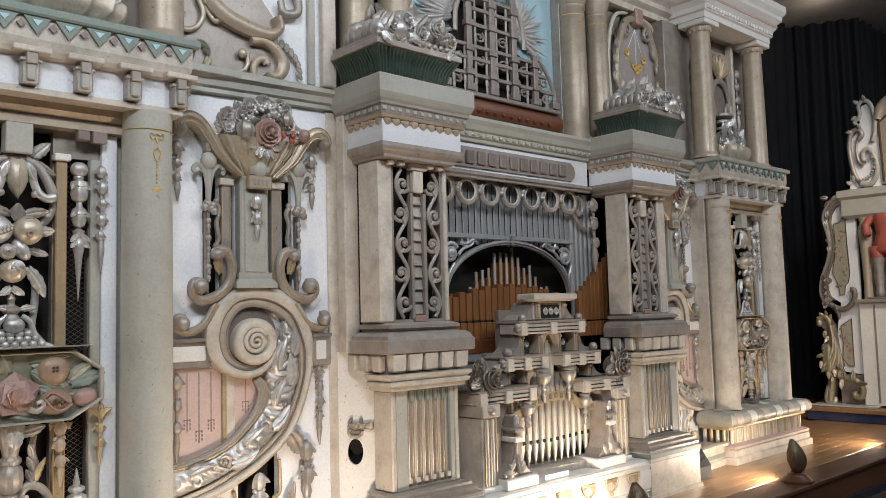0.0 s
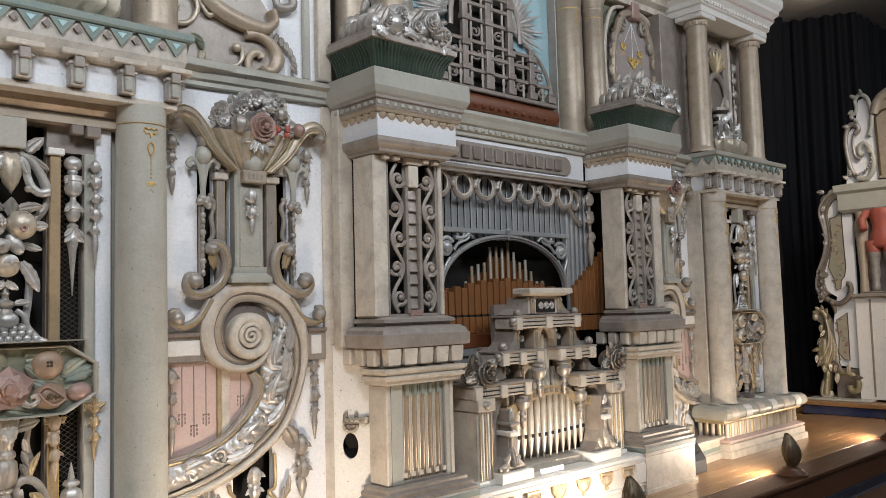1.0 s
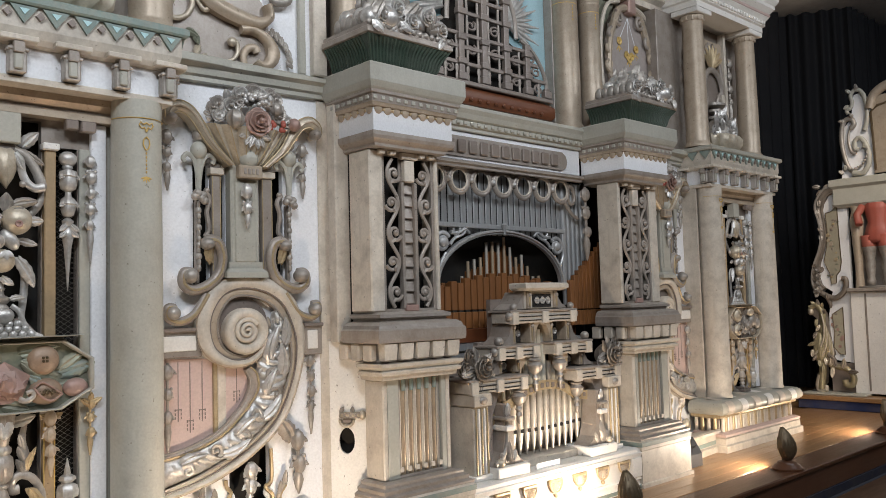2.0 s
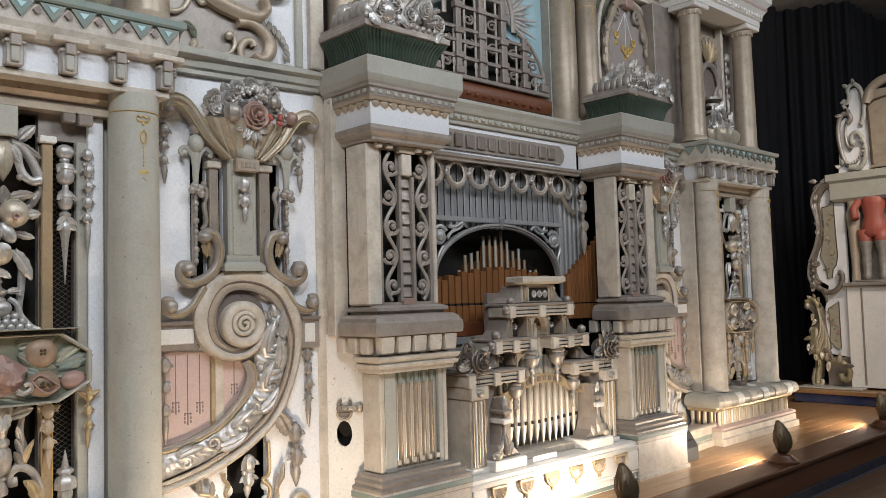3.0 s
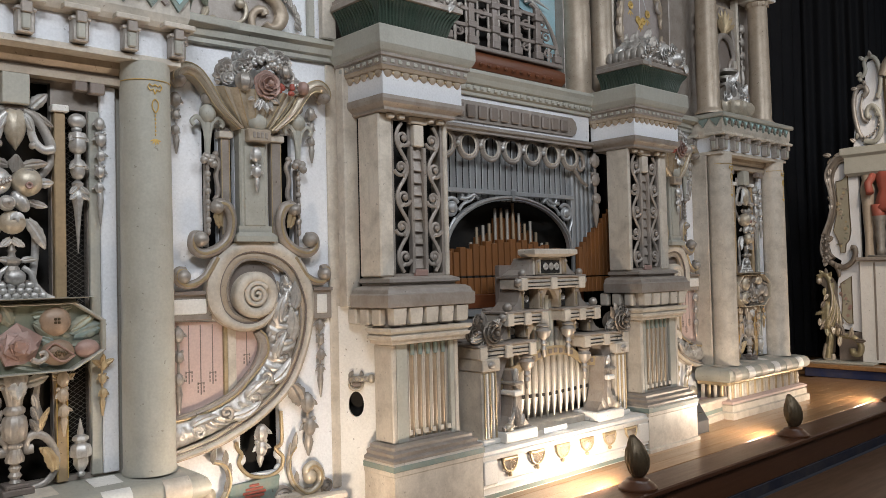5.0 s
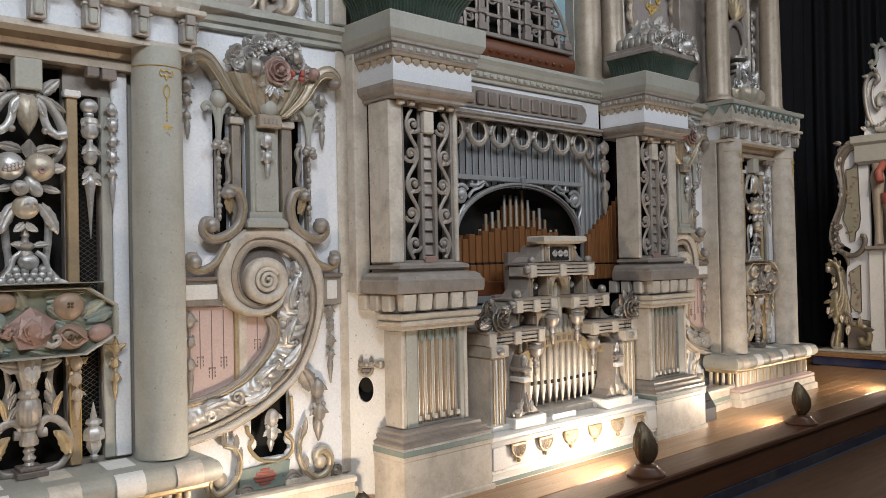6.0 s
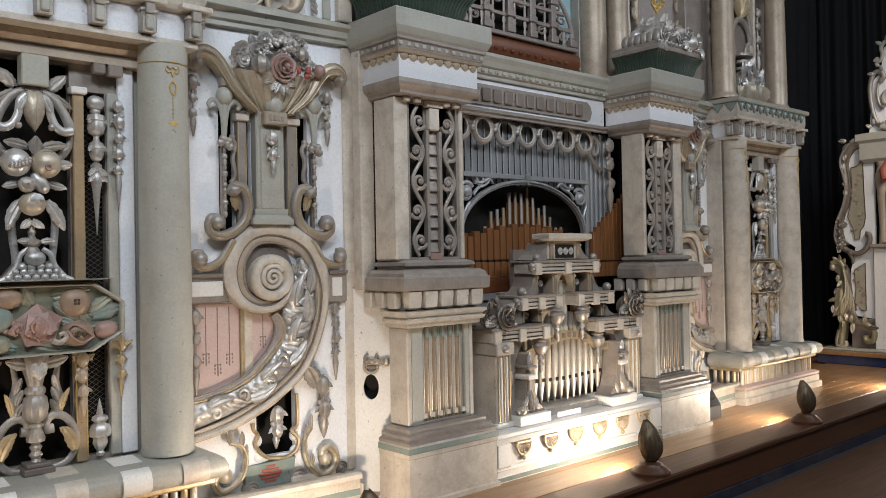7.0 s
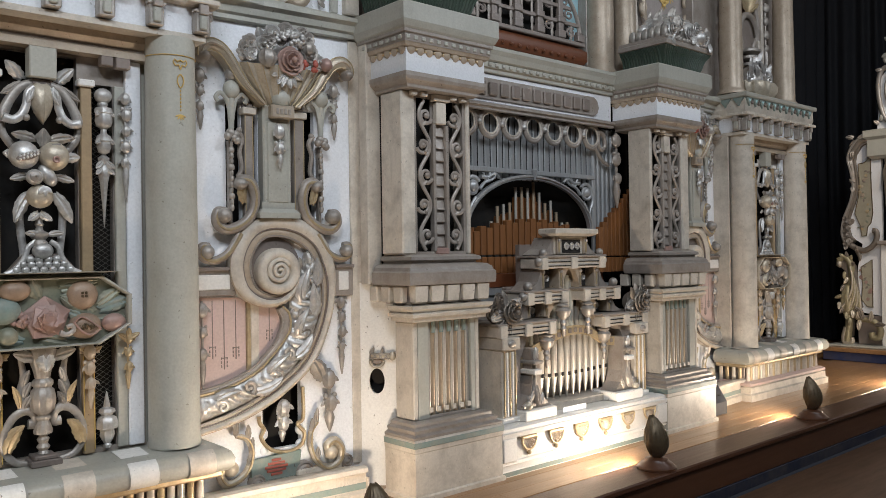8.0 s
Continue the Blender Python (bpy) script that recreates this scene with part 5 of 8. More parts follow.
        bm = leaf((1.832 + 0.17 * math.cos(radians(a)), -0.09, 2.13 + 0.11 * math.sin(radians(a))), a + rng.uniform(-25, 25), rng.uniform(0.05, 0.075), 0.055, 0.025, None, rng.uniform(-0.4, 0.4))
        part("urn_leaf", bm, SILVER, urn, "silvered leaf", True)
    for a in (200, 235, 255, 285, 300, 330):
        part("urn_leaf", leaf((1.82, -0.13, 2.09), a, 0.09, 0.045, 0.02, None, 0.2), SILVER, urn, "silvered leaf", True)
    part("red_berries", berries((1.70, -0.14, 2.12), 0.04, 0.035, 0.014, 9, 2), RED, urn, "worn red berries", True)
    part("urn_shell", ball((1.832, -0.09, 1.96), 0.05, 0.04, 0.05, n=16, m=8, lobes=10, depth=0.12), SAGE, urn, "", True)
    # side bars, pink panel, chains
    for x0, x1, z0, z1 in ((2.05, 2.30, 1.02, 1.15), (1.412, 1.52, 0.994, 1.15)):
        part("cross_bar", box(x0, x1, -0.035, 0, z0, z1, 0.005), PUTTY, w)
        part("cross_bar_inset", box(x0 + 0.03, x1 - 0.02, -0.041, -0.033, z0 + 0.03, z1 - 0.03, 0.004), IVORY, w)
        part("cross_bar_edge", box(x0, x1, -0.05, 0, z1 - 0.012, z1 + 0.006, 0.003), TAUPE, w)
    pk = part("pink_panel", slab([(2.28, 1.02), (1.84, 1.0), (1.80, 0.90), (1.835, 0.80), (1.91, 0.715), (1.99, 0.655), (2.12, 0.605), (2.28, 0.575)], -0.006, -0.001), PINK, w, "pale pink painted panel with stencilled pendants")
    part("gilt_bar", box(1.972, 1.992, -0.022, -0.004, 0.655, 1.0, 0.003), GOLD, w, "gilded upright bar")
    part("cream_bar", box(1.928, 1.970, -0.016, -0.004, 0.66, 1.0, 0.003), CREAM, w)
    for i, (x, z0) in enumerate(((2.156, 0.77), (2.10, 0.715), (2.042, 0.76), (1.871, 0.83))):
        bm = box(x - 0.0018, x + 0.0018, -0.0085, -0.0055, z0, 1.0, 0.0005)
        for k in range(3):
            for s in (-1, 0, 1):
                box(x + s * 0.014 - 0.0025, x + s * 0.014 + 0.0025, -0.0085, -0.0055, z0 - 0.03 + 0.018 * k - 0.01 * (s == 0), z0 - 0.018 + 0.018 * k, 0.0005, bm)
        box(x - 0.016, x + 0.016, -0.0085, -0.0055, z0 + 0.012, z0 + 0.016, 0.0005, bm)
        part("stencil", bm, TAUPE, pk, "brown stencilled pendant")
    part("wall_garland", drop(2.215, -0.02, 0.60, 1.01, 0.055, seed=12), DULL, w, "silvered hanging garland", True)
    part("wall_garland", drop(1.482, -0.012, 0.595, 1.0, 0.05, seed=13), DULL, w, "silvered hanging garland", True)
    part("wall_garland", drop(1.567, -0.02, 0.315, 0.64, 0.085, seed=14), DULL, w, "silvered hanging garland", True)
    part("carved_leaf", leaf((1.60, -0.04, 0.585), 70, 0.13, 0.10, 0.03, None, -0.5), DULL, w, "", True)
    # quatrefoil opening and the base ornament
    bm = curl([(1.701, 0.551), (1.700, 0.402), (1.732, 0.372), (1.695, 0.325), (1.709, 0.271), (1.768, 0.244), (1.843, 0.253), (1.890, 0.279), (1.924, 0.331), (1.909, 0.369), (1.929, 0.399), (1.934, 0.432)], -0.014, 0.010, 0.010)
    part("opening_rim", bm, GOLD, w, "gilded rim of the quatrefoil opening", True)
    for zz in (0.262, 0.34):
        for xx in (1.705, 1.905):
            part("opening_cusp", ball((xx, 0.012, zz), 0.028, 0.02, 0.03, n=12, m=7), WHITE, w, "", True)
    part("opening_pendant", drop(1.825, -0.02, 0.30, 0.50, 0.06, seed=15), SILVER, w, "silvered hanging bud", True)
    gp = part("green_panel", slab([(1.985, 0.23), (1.72, 0.245), (1.735, 0.125), (1.98, 0.125)], -0.03, -0.001), TEAL, w, "teal base panel with a red motif")
    bm = bmesh.new()
    for i, hw in enumerate((0.03, 0.05, 0.06, 0.045, 0.025)):
        box(1.855 - hw, 1.855 + hw, -0.036, -0.029, 0.145 + 0.017 * i, 0.157 + 0.017 * i, 0.002, bm)
    part("red_motif", bm, RED, gp, "red stepped motif")
    for line, r_ in (([(1.640, 0.373), (1.672, 0.326), (1.674, 0.251), (1.643, 0.182), (1.580, 0.134), (1.515, 0.161), (1.501, 0.221), (1.539, 0.265), (1.578, 0.248), (1.566, 0.212)], 0.02), ([(2.061, 0.364), (2.008, 0.340), (1.984, 0.277), (2.002, 0.206), (2.045, 0.160), (2.108, 0.145), (2.140, 0.190), (2.121, 0.231), (2.091, 0.215)], 0.019)):
        part("base_scroll", curl(line, -0.04, 0.012, r_ + 0.006, 0.9, 10), CHAMP, w, "champagne-gilded base scroll", True)
        part("scroll_line", curl(line, -0.058, 0.004, 0.007, 1, 6), GOLD, w, "", True)
        xe, ze = line[-1]
        part("scroll_eye", ball((xe, -0.05, ze), 0.036, 0.03, 0.036, n=16, m=9), CHAMP, w, "", True)
        for k, (xx, zz) in enumerate(line[:4]):
            part("carved_leaf", leaf((xx, -0.045, zz), 75 + 30 * (k % 2), 0.07, 0.035, 0.018, None, 0.5 - k % 2), DULL, w, "", True)
    for (x, z), r in zip([(1.702, 0.137), (1.464, 0.148), (1.951, 0.120), (2.094, 0.212)], (0.05, 0.038, 0.042, 0.036)):
        part("base_rosette", lathe([(r, 0.0), (r, 0.03), (r * 0.85, 0.04), (r * 0.72, 0.032), (r * 0.5, 0.042), (r * 0.4, 0.034), (0.004, 0.045)], (0, 0, 0), 24, turn=Matrix.Translation((x, 0, z)) @ Matrix.Rotation(radians(90), 4, "X")), PUTTY, w, "", True)
    part("base_bar", box(1.50, 1.75, -0.045, 0, 0.12, 0.15, 0.006), CREAM, w)
    # upper field above the cornice
    if side is LEFT:
        part("upper_board", box(1.36, 2.36, 0.0, 0.04, 2.44, 3.7), WHITE, w, "pale blue-white upper board")
        part("upper_field", slab([(2.35, 2.445), (1.72, 2.445), (1.66, 2.5), (1.7, 2.75), (1.9, 3.0), (2.35, 3.2)], -0.02, -0.001), PUTTY, w)
        part("upper_frame", box(1.475, 1.515, -0.03, 0.0, 2.442, 3.7, 0.006), SAGE, w)
        part("upper_frame", box(1.36, 1.44, -0.05, 0.0, 2.442, 3.7, 0.006), CREAM, w)
        part("upper_scroll", plate(smooth_line([(2.060, 2.849), (1.980, 2.755), (1.864, 2.709), (1.758, 2.687), (1.711, 2.702), (1.723, 2.752)], 8), smooth_line([(2.115, 2.781), (2.024, 2.690), (1.894, 2.637), (1.749, 2.625), (1.671, 2.689), (1.679, 2.767)], 8), -0.06, 0.055, None, 0.022), TAN, w, "large gilded tan scroll", True)
        part("upper_scroll", plate(smooth_line([(1.849, 2.634), (1.774, 2.640), (1.681, 2.600), (1.635, 2.520), (1.667, 2.447), (1.730, 2.426), (1.782, 2.446)], 8), smooth_line([(1.841, 2.590), (1.774, 2.597), (1.719, 2.564), (1.701, 2.517), (1.714, 2.480), (1.733, 2.466), (1.751, 2.474)], 8), -0.05, 0.045, None, 0.018), TAN, w, "gilded tan scroll below it", True)
        for line, r0, r1, m_ in (([(1.821, 2.417), (1.830, 2.478), (1.805, 2.522), (1.769, 2.529), (1.757, 2.508)], 0.018, 0.022, TAN), ([(1.892, 2.538), (1.880, 2.546), (1.862, 2.529), (1.862, 2.486), (1.886, 2.454), (1.922, 2.440)], 0.018, 0.006, CHAMP), ([(2.190, 2.683), (2.206, 2.707), (2.227, 2.681), (2.222, 2.633), (2.168, 2.606), (2.114, 2.633), (2.086, 2.697), (2.108, 2.761), (2.141, 2.809)], 0.012, 0.014, CHAMP), ([(2.085, 2.752), (2.052, 2.695), (2.024, 2.673), (2.001, 2.701), (2.018, 2.711)], 0.008, 0.018, CHAMP)):
            part("upper_scroll", curl(line, -0.04, r0, r1, 0.8, 9), m_, w, "slender carved scroll", True)
            part("scroll_eye", ball((line[0][0], -0.045, line[0][1]), r0 * 1.3, 0.02, r0 * 1.3, n=12, m=7), m_, w, "", True)
        for k, (x, z) in enumerate([(1.662, 2.650), (1.637, 2.637), (1.615, 2.617), (1.596, 2.591), (1.583, 2.560), (1.580, 2.531), (1.584, 2.501)]):
            part("upper_husk", leaf((x, -0.025, z), 285 - 8 * k, 0.05, 0.036, 0.016, None, 0.1), DULL, w, "silvered husk", True)
        for k, (x, z) in enumerate([(2.110, 2.565), (2.077, 2.555), (2.054, 2.498), (2.012, 2.455)]):
            part("corner_leaf", leaf((x, -0.03, z), 200 + 40 * k, 0.06, 0.04, 0.016, None, 0.4), LEAFG if k < 2 else CHAMP, w, "", True)
        part("upper_scroll", curl([(1.75, 3.1), (1.62, 2.95), (1.58, 2.82), (1.66, 2.79), (1.68, 2.85)], -0.04, 0.03, 0.02, 0.8, 8), DULL, w, "", True)
    PLACE[0] = side


for side in (LEFT, RIGHT):
    scroll_wall(side)


# ---- pillars ----
def pillar():
    p = thing("organ_pillar", "cream organ pillar with pierced scroll lattice above a piped pedestal", "organ pillar", (1.068, 3.3, 0), "pillars of the organ")
    C = 1.068
    B, BP, BL = 3.47, 3.285, 3.38
    part("plinth", sweep(bay(C - 0.29, C + 0.29, 3.055, BP), [(0.02, 0), (0.02, 0.022), (0.008, 0.028), (0.008, 0.235), (0.012, 0.24), (0.014, 0.29), (0.006, 0.298)]), CREAM, p, "pale plinth with worn green edges")
    part("plinth_band", sweep(bay(C - 0.29, C + 0.29, 3.055, BP), [(0.0155, 0.262), (0.0165, 0.264), (0.0165, 0.288), (0.0155, 0.29)], cap=False), TEAL, p, "worn teal band")
    part("plinth_moulding", sweep(bay(C - 0.25, C + 0.25, 3.10, BP), [(0.05, 0.299), (0.052, 0.312), (0.03, 0.322), (0.035, 0.34), (0.012, 0.35), (0.012, 0.365), (-0.01, 0.372)]), PUTTY, p)
    # pedestal as a frame round its pipes
    F = 3.137
    for x0, x1 in ((C - 0.226, C - 0.193), (C + 0.196, C + 0.226)):
        part("pedestal_post", box(x0, x1, F, BP, 0.372, 0.862, 0.006), CREAM, p)
    part("pedestal_jamb", box(C - 0.192, C - 0.165, F + 0.001, F + 0.05, 0.373, 0.862, 0.002), SAGE, p)
    part("pedestal_jamb", box(C + 0.125, C + 0.195, F + 0.001, F + 0.05, 0.373, 0.862, 0.002), SAGE, p)
    # Black backing stands in for the shade between the pipes.
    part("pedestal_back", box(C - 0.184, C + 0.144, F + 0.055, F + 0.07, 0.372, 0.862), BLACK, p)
    part("pedestal_sill", box(C - 0.184, C + 0.144, F + 0.003, F + 0.055, 0.372, 0.385, 0.002), PUTTY, p)
    for i in range(6):
        x = C - 0.152 + i * 0.0525
        pp = part("organ_pipe", lathe([(0.007, 0.386), (0.011, 0.43), (0.011, 0.862)], (x, F + 0.024, 0), 16), PIPE, p, "slender organ pipe", True)
        part("pipe_mouth", box(x - 0.012, x + 0.012, F + 0.002, F + 0.012, 0.40, 0.425, 0.002), CREAM, pp)
        if i < 5:
            part("bronze_pipe", lathe([(0.0185, 0.386), (0.0185, 0.862)], (x + 0.026, F + 0.034, 0), 16), PIPEGOLD, p, "bronzed pipe", True)
            part("pipe_cap", box(x + 0.016, x + 0.036, F + 0.006, F + 0.03, 0.80, 0.858, 0.002), TEAL, p)
    part("pedestal_cap", sweep(bay(C - 0.235, C + 0.235, 3.12, BP), [(0, 0.862), (0.012, 0.866), (0.016, 0.885), (0.03, 0.89), (0.034, 0.905), (0.02, 0.912), (0.04, 0.93), (0.042, 0.945), (0.0, 0.948)]), CREAM, p)
    part("bracket_board", box(C - 0.24, C + 0.24, 3.13, 3.34, 0.949, 1.045), PUTTY, p)
    for i in range(5):
        x = C - 0.212 + i * 0.106
        part("square_bracket", sweep(bay(x - 0.037, x + 0.037, 3.085, 3.13), [(-0.012, 0.958), (0.0, 0.966), (0.004, 1.02), (0.004, 1.044)]), CREAM, p)
    for i in range(3):
        for q in (-1, 1):
            yy = 3.19 + i * 0.1
            part("square_bracket", box(C + q * 0.24, C + q * 0.283, yy - 0.035, yy + 0.035, 0.96, 1.044, 0.008), CREAM, p)
    part("ledge", sweep(bay(C - 0.25, C + 0.25, 3.115, BL), [(0.025, 1.046), (0.042, 1.05), (0.045, 1.07), (0.045, 1.11), (0.035, 1.118), (0.03, 1.135), (0.01, 1.15), (-0.03, 1.155), (-0.03, 1.165), (-0.01, 1.172), (-0.012, 1.188), (-0.04, 1.20)]), PUTTY, p, "heavy putty ledge under the shaft")
    # shaft: side slabs and pierced front
    S = 3.193
    part("shaft_post", box(C + 0.148, C + 0.236, S, 3.37, 1.2, 2.03, 0.008), CREAM, p)
    part("shaft_post", box(C - 0.236, C - 0.208, S, 3.37, 1.2, 2.03, 0.006), CREAM, p)
    # The lattice's dark depth is a black sheet in place of shade.
    part("shaft_back", box(C - 0.207, C + 0.147, 3.30, 3.32, 1.2, 2.03), BLACK, p, "black sheet standing in for shade behind the lattice")
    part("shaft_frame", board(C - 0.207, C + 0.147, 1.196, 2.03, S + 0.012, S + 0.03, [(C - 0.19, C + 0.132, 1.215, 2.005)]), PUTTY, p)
    # Solid black block imitates the shaded gap at the back of the shaft.
    part("shaft_gap", box(C + 0.10, C + 0.21, 3.371, B, 1.2, 2.03), BLACK, p, "black filler standing in for the shaded gap behind the shaft")
    part("back_pilaster", box(C + 0.212, C + 0.30, 3.40, B, 1.05, 2.32, 0.005), CREAM, p)
    L = C - 0.03
    part("ladder_board", box(L - 0.05, L + 0.05, S + 0.03, S + 0.042, 1.215, 2.03, 0.002), PUTTY, p)
    for q in (-1, 1):
        part("ladder_rail", box(L + q * 0.034, L + q * 0.054, S + 0.002, S + 0.029, 1.215, 1.875, 0.003), PUTTY, p)
    for i in range(10):
        bm = box(-0.033, 0.033, -0.004, 0.004, 0.0, 0.052, 0.003)
        bm.transform(Matrix.Translation((L, S + 0.02, 1.238 + i * 0.064)) @ Matrix.Rotation(radians(-13), 4, "X"))
        part("rung", bm, PUTTY, p)
    part("ladder_block", box(L - 0.034, L + 0.034, S - 0.004, S + 0.029, 1.878, 1.99, 0.004), CREAM, p)
    part("ladder_block", box(L - 0.056, L + 0.056, S - 0.012, S + 0.029, 1.995, 2.03, 0.004), CREAM, p)
    part("ladder_foot", box(L - 0.042, L + 0.042, S - 0.006, S + 0.02, 1.2, 1.234, 0.004), ROSE, p)
    for q in (-1, 1):
        xm = L + q * 0.108
        bm = bmesh.new()
        wob = [(xm + q * 0.036 * math.sin((z - 1.222) / 0.154 * math.pi), z) for z in [1.222 + 0.0154 * k for k in range(51)]]
        curl(wob, S + 0.012, 0.0105, 0.0105, 0.9, 7, bm, steps=1)
        for k in range(5):
            sgn = 1 if k % 2 == 0 else -1
            zc = 1.299 + k * 0.154
            a0 = 200 if sgn * q > 0 else -20
            sp = spiral(xm - q * sgn * 0.01, zc, 0.044, 0.010, a0, a0 + 430 * sgn * q, 22)
            tube([(x, S + 0.012, z) for x, z in sp], [0.0105 - 0.002 * m_ / 22 for m_ in range(23)], 0.9, 7, bm)
            ball((xm - q * sgn * 0.01, S + 0.008, zc), 0.015, 0.012, 0.015, bm, 10, 6)
            leaf((xm + q * sgn * 0.012, S + 0.006, zc - 0.05), 90 + 40 * sgn * q, 0.03, 0.02, 0.006, bm, 0)
        part("scroll_lattice", bm, PUTTY, p, "pierced S-scroll lattice", True)
    # capital
    plan = bay(C - 0.232, C + 0.232, 3.146, B)
    part("capital_neck", sweep(plan, [(0.0, 2.031), (0.012, 2.036), (0.012, 2.05), (0.03, 2.062), (0.04, 2.07), (0.046, 2.085), (0.046, 2.105)]), PUTTY, p)
    part("capital_band", sweep(plan, [(0.036, 2.106), (0.036, 2.222)]), WHITE, p, "white capital band")
    for i in range(9):
        x = C - 0.236 + i * 0.059
        part("scallop", ball((x, 3.111, 2.222), 0.027, 0.012, 0.032, n=14, m=8), TAN, p, "tan scallop", True)
        if i < 8:
            part("scallop_bead", ball((x + 0.0295, 3.104, 2.214), 0.008, n=8, m=5), GOLD, p, "", True)
    for q in (-1, 1):
        for i in range(6):
            part("scallop", ball((C + q * 0.269, 3.14 + i * 0.059, 2.222), 0.012, 0.027, 0.032, n=14, m=8), TAN, p, "", True)
            part("scallop_bead", ball((C + q * 0.272, 3.17 + i * 0.059, 2.214), 0.008, n=8, m=5), GOLD, p, "", True)
    part("capital_moulding", sweep(plan, [(0.038, 2.224), (0.052, 2.228), (0.056, 2.24), (0.06, 2.246)]), TAN, p, "gilded moulding")
    part("capital_crown", sweep(plan, [(0.06, 2.247), (0.062, 2.285), (0.072, 2.29), (0.072, 2.305)]), PUTTY, p)
    for i in range(12):
        x = C - 0.275 + i * 0.05
        part("dentil", box(x - 0.013, x + 0.013, 3.079, 3.086, 2.257, 2.277, 0.003), SAGE, p)
    for q in (-1, 1):
        for i in range(7):
            part("dentil", box(C + q * 0.292, C + q * 0.304, 3.105 + i * 0.05, 3.13 + i * 0.05, 2.257, 2.277, 0.003), SAGE, p)
    part("capital_top", sweep(plan, [(0.072, 2.306), (0.08, 2.315), (0.09, 2.335), (0.094, 2.345), (0.094, 2.428), (0.088, 2.436), (0.06, 2.439), (-0.1, 2.44)]), SAGE, p, "grey-green top slab", False)
    for q in (-1, 1):
        part("small_corbel", box(C + q * 0.1 - 0.02, C + q * 0.1 + 0.02, S - 0.03, S, 2.005, 2.03, 0.005), CREAM, p)
        part("small_corbel", box(C + q * 0.17 - 0.02, C + q * 0.17 + 0.02, S - 0.03, S, 2.005, 2.03, 0.005), CREAM, p)


def flower_box():
    C, z0 = 1.12, 2.441
    f = thing("flower_box", "dark green fluted flower box heaped with silvered flowers and fruit", "flower box", (C, 3.2, z0), "flower boxes on the pillars")
    plan = bay(C - 0.205, C + 0.205, 3.13, 3.44)
    part("box_body", sweep(plan, [(-0.01, z0), (0.012, z0 + 0.012), (0.022, z0 + 0.035), (0.03, z0 + 0.07), (0.044, z0 + 0.10), (0.064, z0 + 0.125), (0.068, z0 + 0.135)]), GREEN, f, "dark green fluted body", True)

    def flute(x0, y0, dx, dy, k):
        out = [(-0.008, 0.004), (0.013, 0.014), (0.024, 0.036), (0.032, 0.07), (0.046, 0.10), (0.066, 0.126), (0.07, 0.135)]
        return tube([(x0 + dx * o + k * o, y0 + dy * o, z0 + z) for o, z in out], 0.0062, 1, 6)

    for i in range(23):
        u = (i - 11) / 11
        part("box_rib", flute(C + 0.205 * u, 3.13, 0, -1, u), GREEN, f, "", True)
    for i in range(14):
        for q in (-1, 1):
            part("box_rib", flute(C + q * 0.205, 3.135 + i * 0.0228, q, 0, 0), GREEN, f, "", True)
    part("box_rim", sweep(plan, [(0.068, z0 + 0.136), (0.082, z0 + 0.14), (0.082, z0 + 0.165), (0.072, z0 + 0.172), (0.072, z0 + 0.192), (0.05, z0 + 0.2), (-0.02, z0 + 0.205)]), PUTTY, f, "putty rim")
    for i in range(14):
        part("rim_drop", ball((C - 0.27 + i * 0.0415, 3.056, z0 + 0.19), 0.017, 0.010, 0.016, n=10, m=6), DULL, f, "", True)
    rng = random.Random(21)
    part("heap_core", ball((C, 3.25, z0 + 0.19), 0.27, 0.19, 0.15, n=24, m=12, lobes=9, depth=0.06), DULL, f, "silvered carved mound", True)
    for i in range(64):
        x, y = C + rng.uniform(-0.255, 0.255), rng.uniform(3.07, 3.33)
        k = max(0.0, 1 - ((x - C) / 0.29) ** 2)
        z = z0 + 0.205 + 0.15 * k * min(1.0, (y - 3.03) / 0.16)
        if i % 3 == 0:
            part("fruit", ball((x, y, z), rng.uniform(0.04, 0.062), n=18, m=10, lobes=7 if i % 2 else 0, depth=0.1), SILVER, f, "silvered fruit", True)
        elif i % 3 == 1:
            part("leaf", leaf((x, y - 0.02, z - 0.01), rng.uniform(20, 160), rng.uniform(0.08, 0.12), 0.08, 0.03, None, rng.uniform(-0.5, 0.5)), DULL, f, "silvered leaf", True)
        else:
            part("leaf", leaf((x, y - 0.03, z - 0.02), rng.uniform(180, 360), rng.uniform(0.06, 0.09), 0.06, 0.025, None, rng.uniform(-0.4, 0.4)), SILVER, f, "silvered leaf", True)
    for i in range(5):
        part("flower", bloom((C - 0.2 + 0.1 * i + rng.uniform(-0.02, 0.02), 3.06, z0 + 0.24 + 0.05 * (i % 2)), 0.05, None, 5, 3, i), SILVER, f, "silvered flower", True)
    for q in (-1, 1):
        for i in range(6):
            part("side_shell", ball((C + q * 0.245, 3.09 + i * 0.05, z0 + 0.225), 0.03, 0.036, 0.05, n=14, m=8, lobes=5, depth=0.12), DULL, f, "", True)


for side in (LEFT, RIGHT):
    PLACE[0] = side
    pillar()
    flower_box()


# ---- centre: name frieze, rings, swell shutters, arch and wooden pipes ----
PLACE[0] = RIGHT
cen = thing("organ_centre", "organ centre with name frieze, ring tracery, grey shutters and pierced arch", "organ centre", (0, 3.55, 0))
Y = 3.46
part("name_cornice", sweep([(-0.77, Y), (0.77, Y)], [(0.0, 2.275), (0.02, 2.28), (0.02, 2.30), (0.035, 2.305), (0.035, 2.335), (0.05, 2.345), (0.06, 2.375), (0.075, 2.40), (0.06, 2.425), (-0.2, 2.44)]), SAGE, cen)
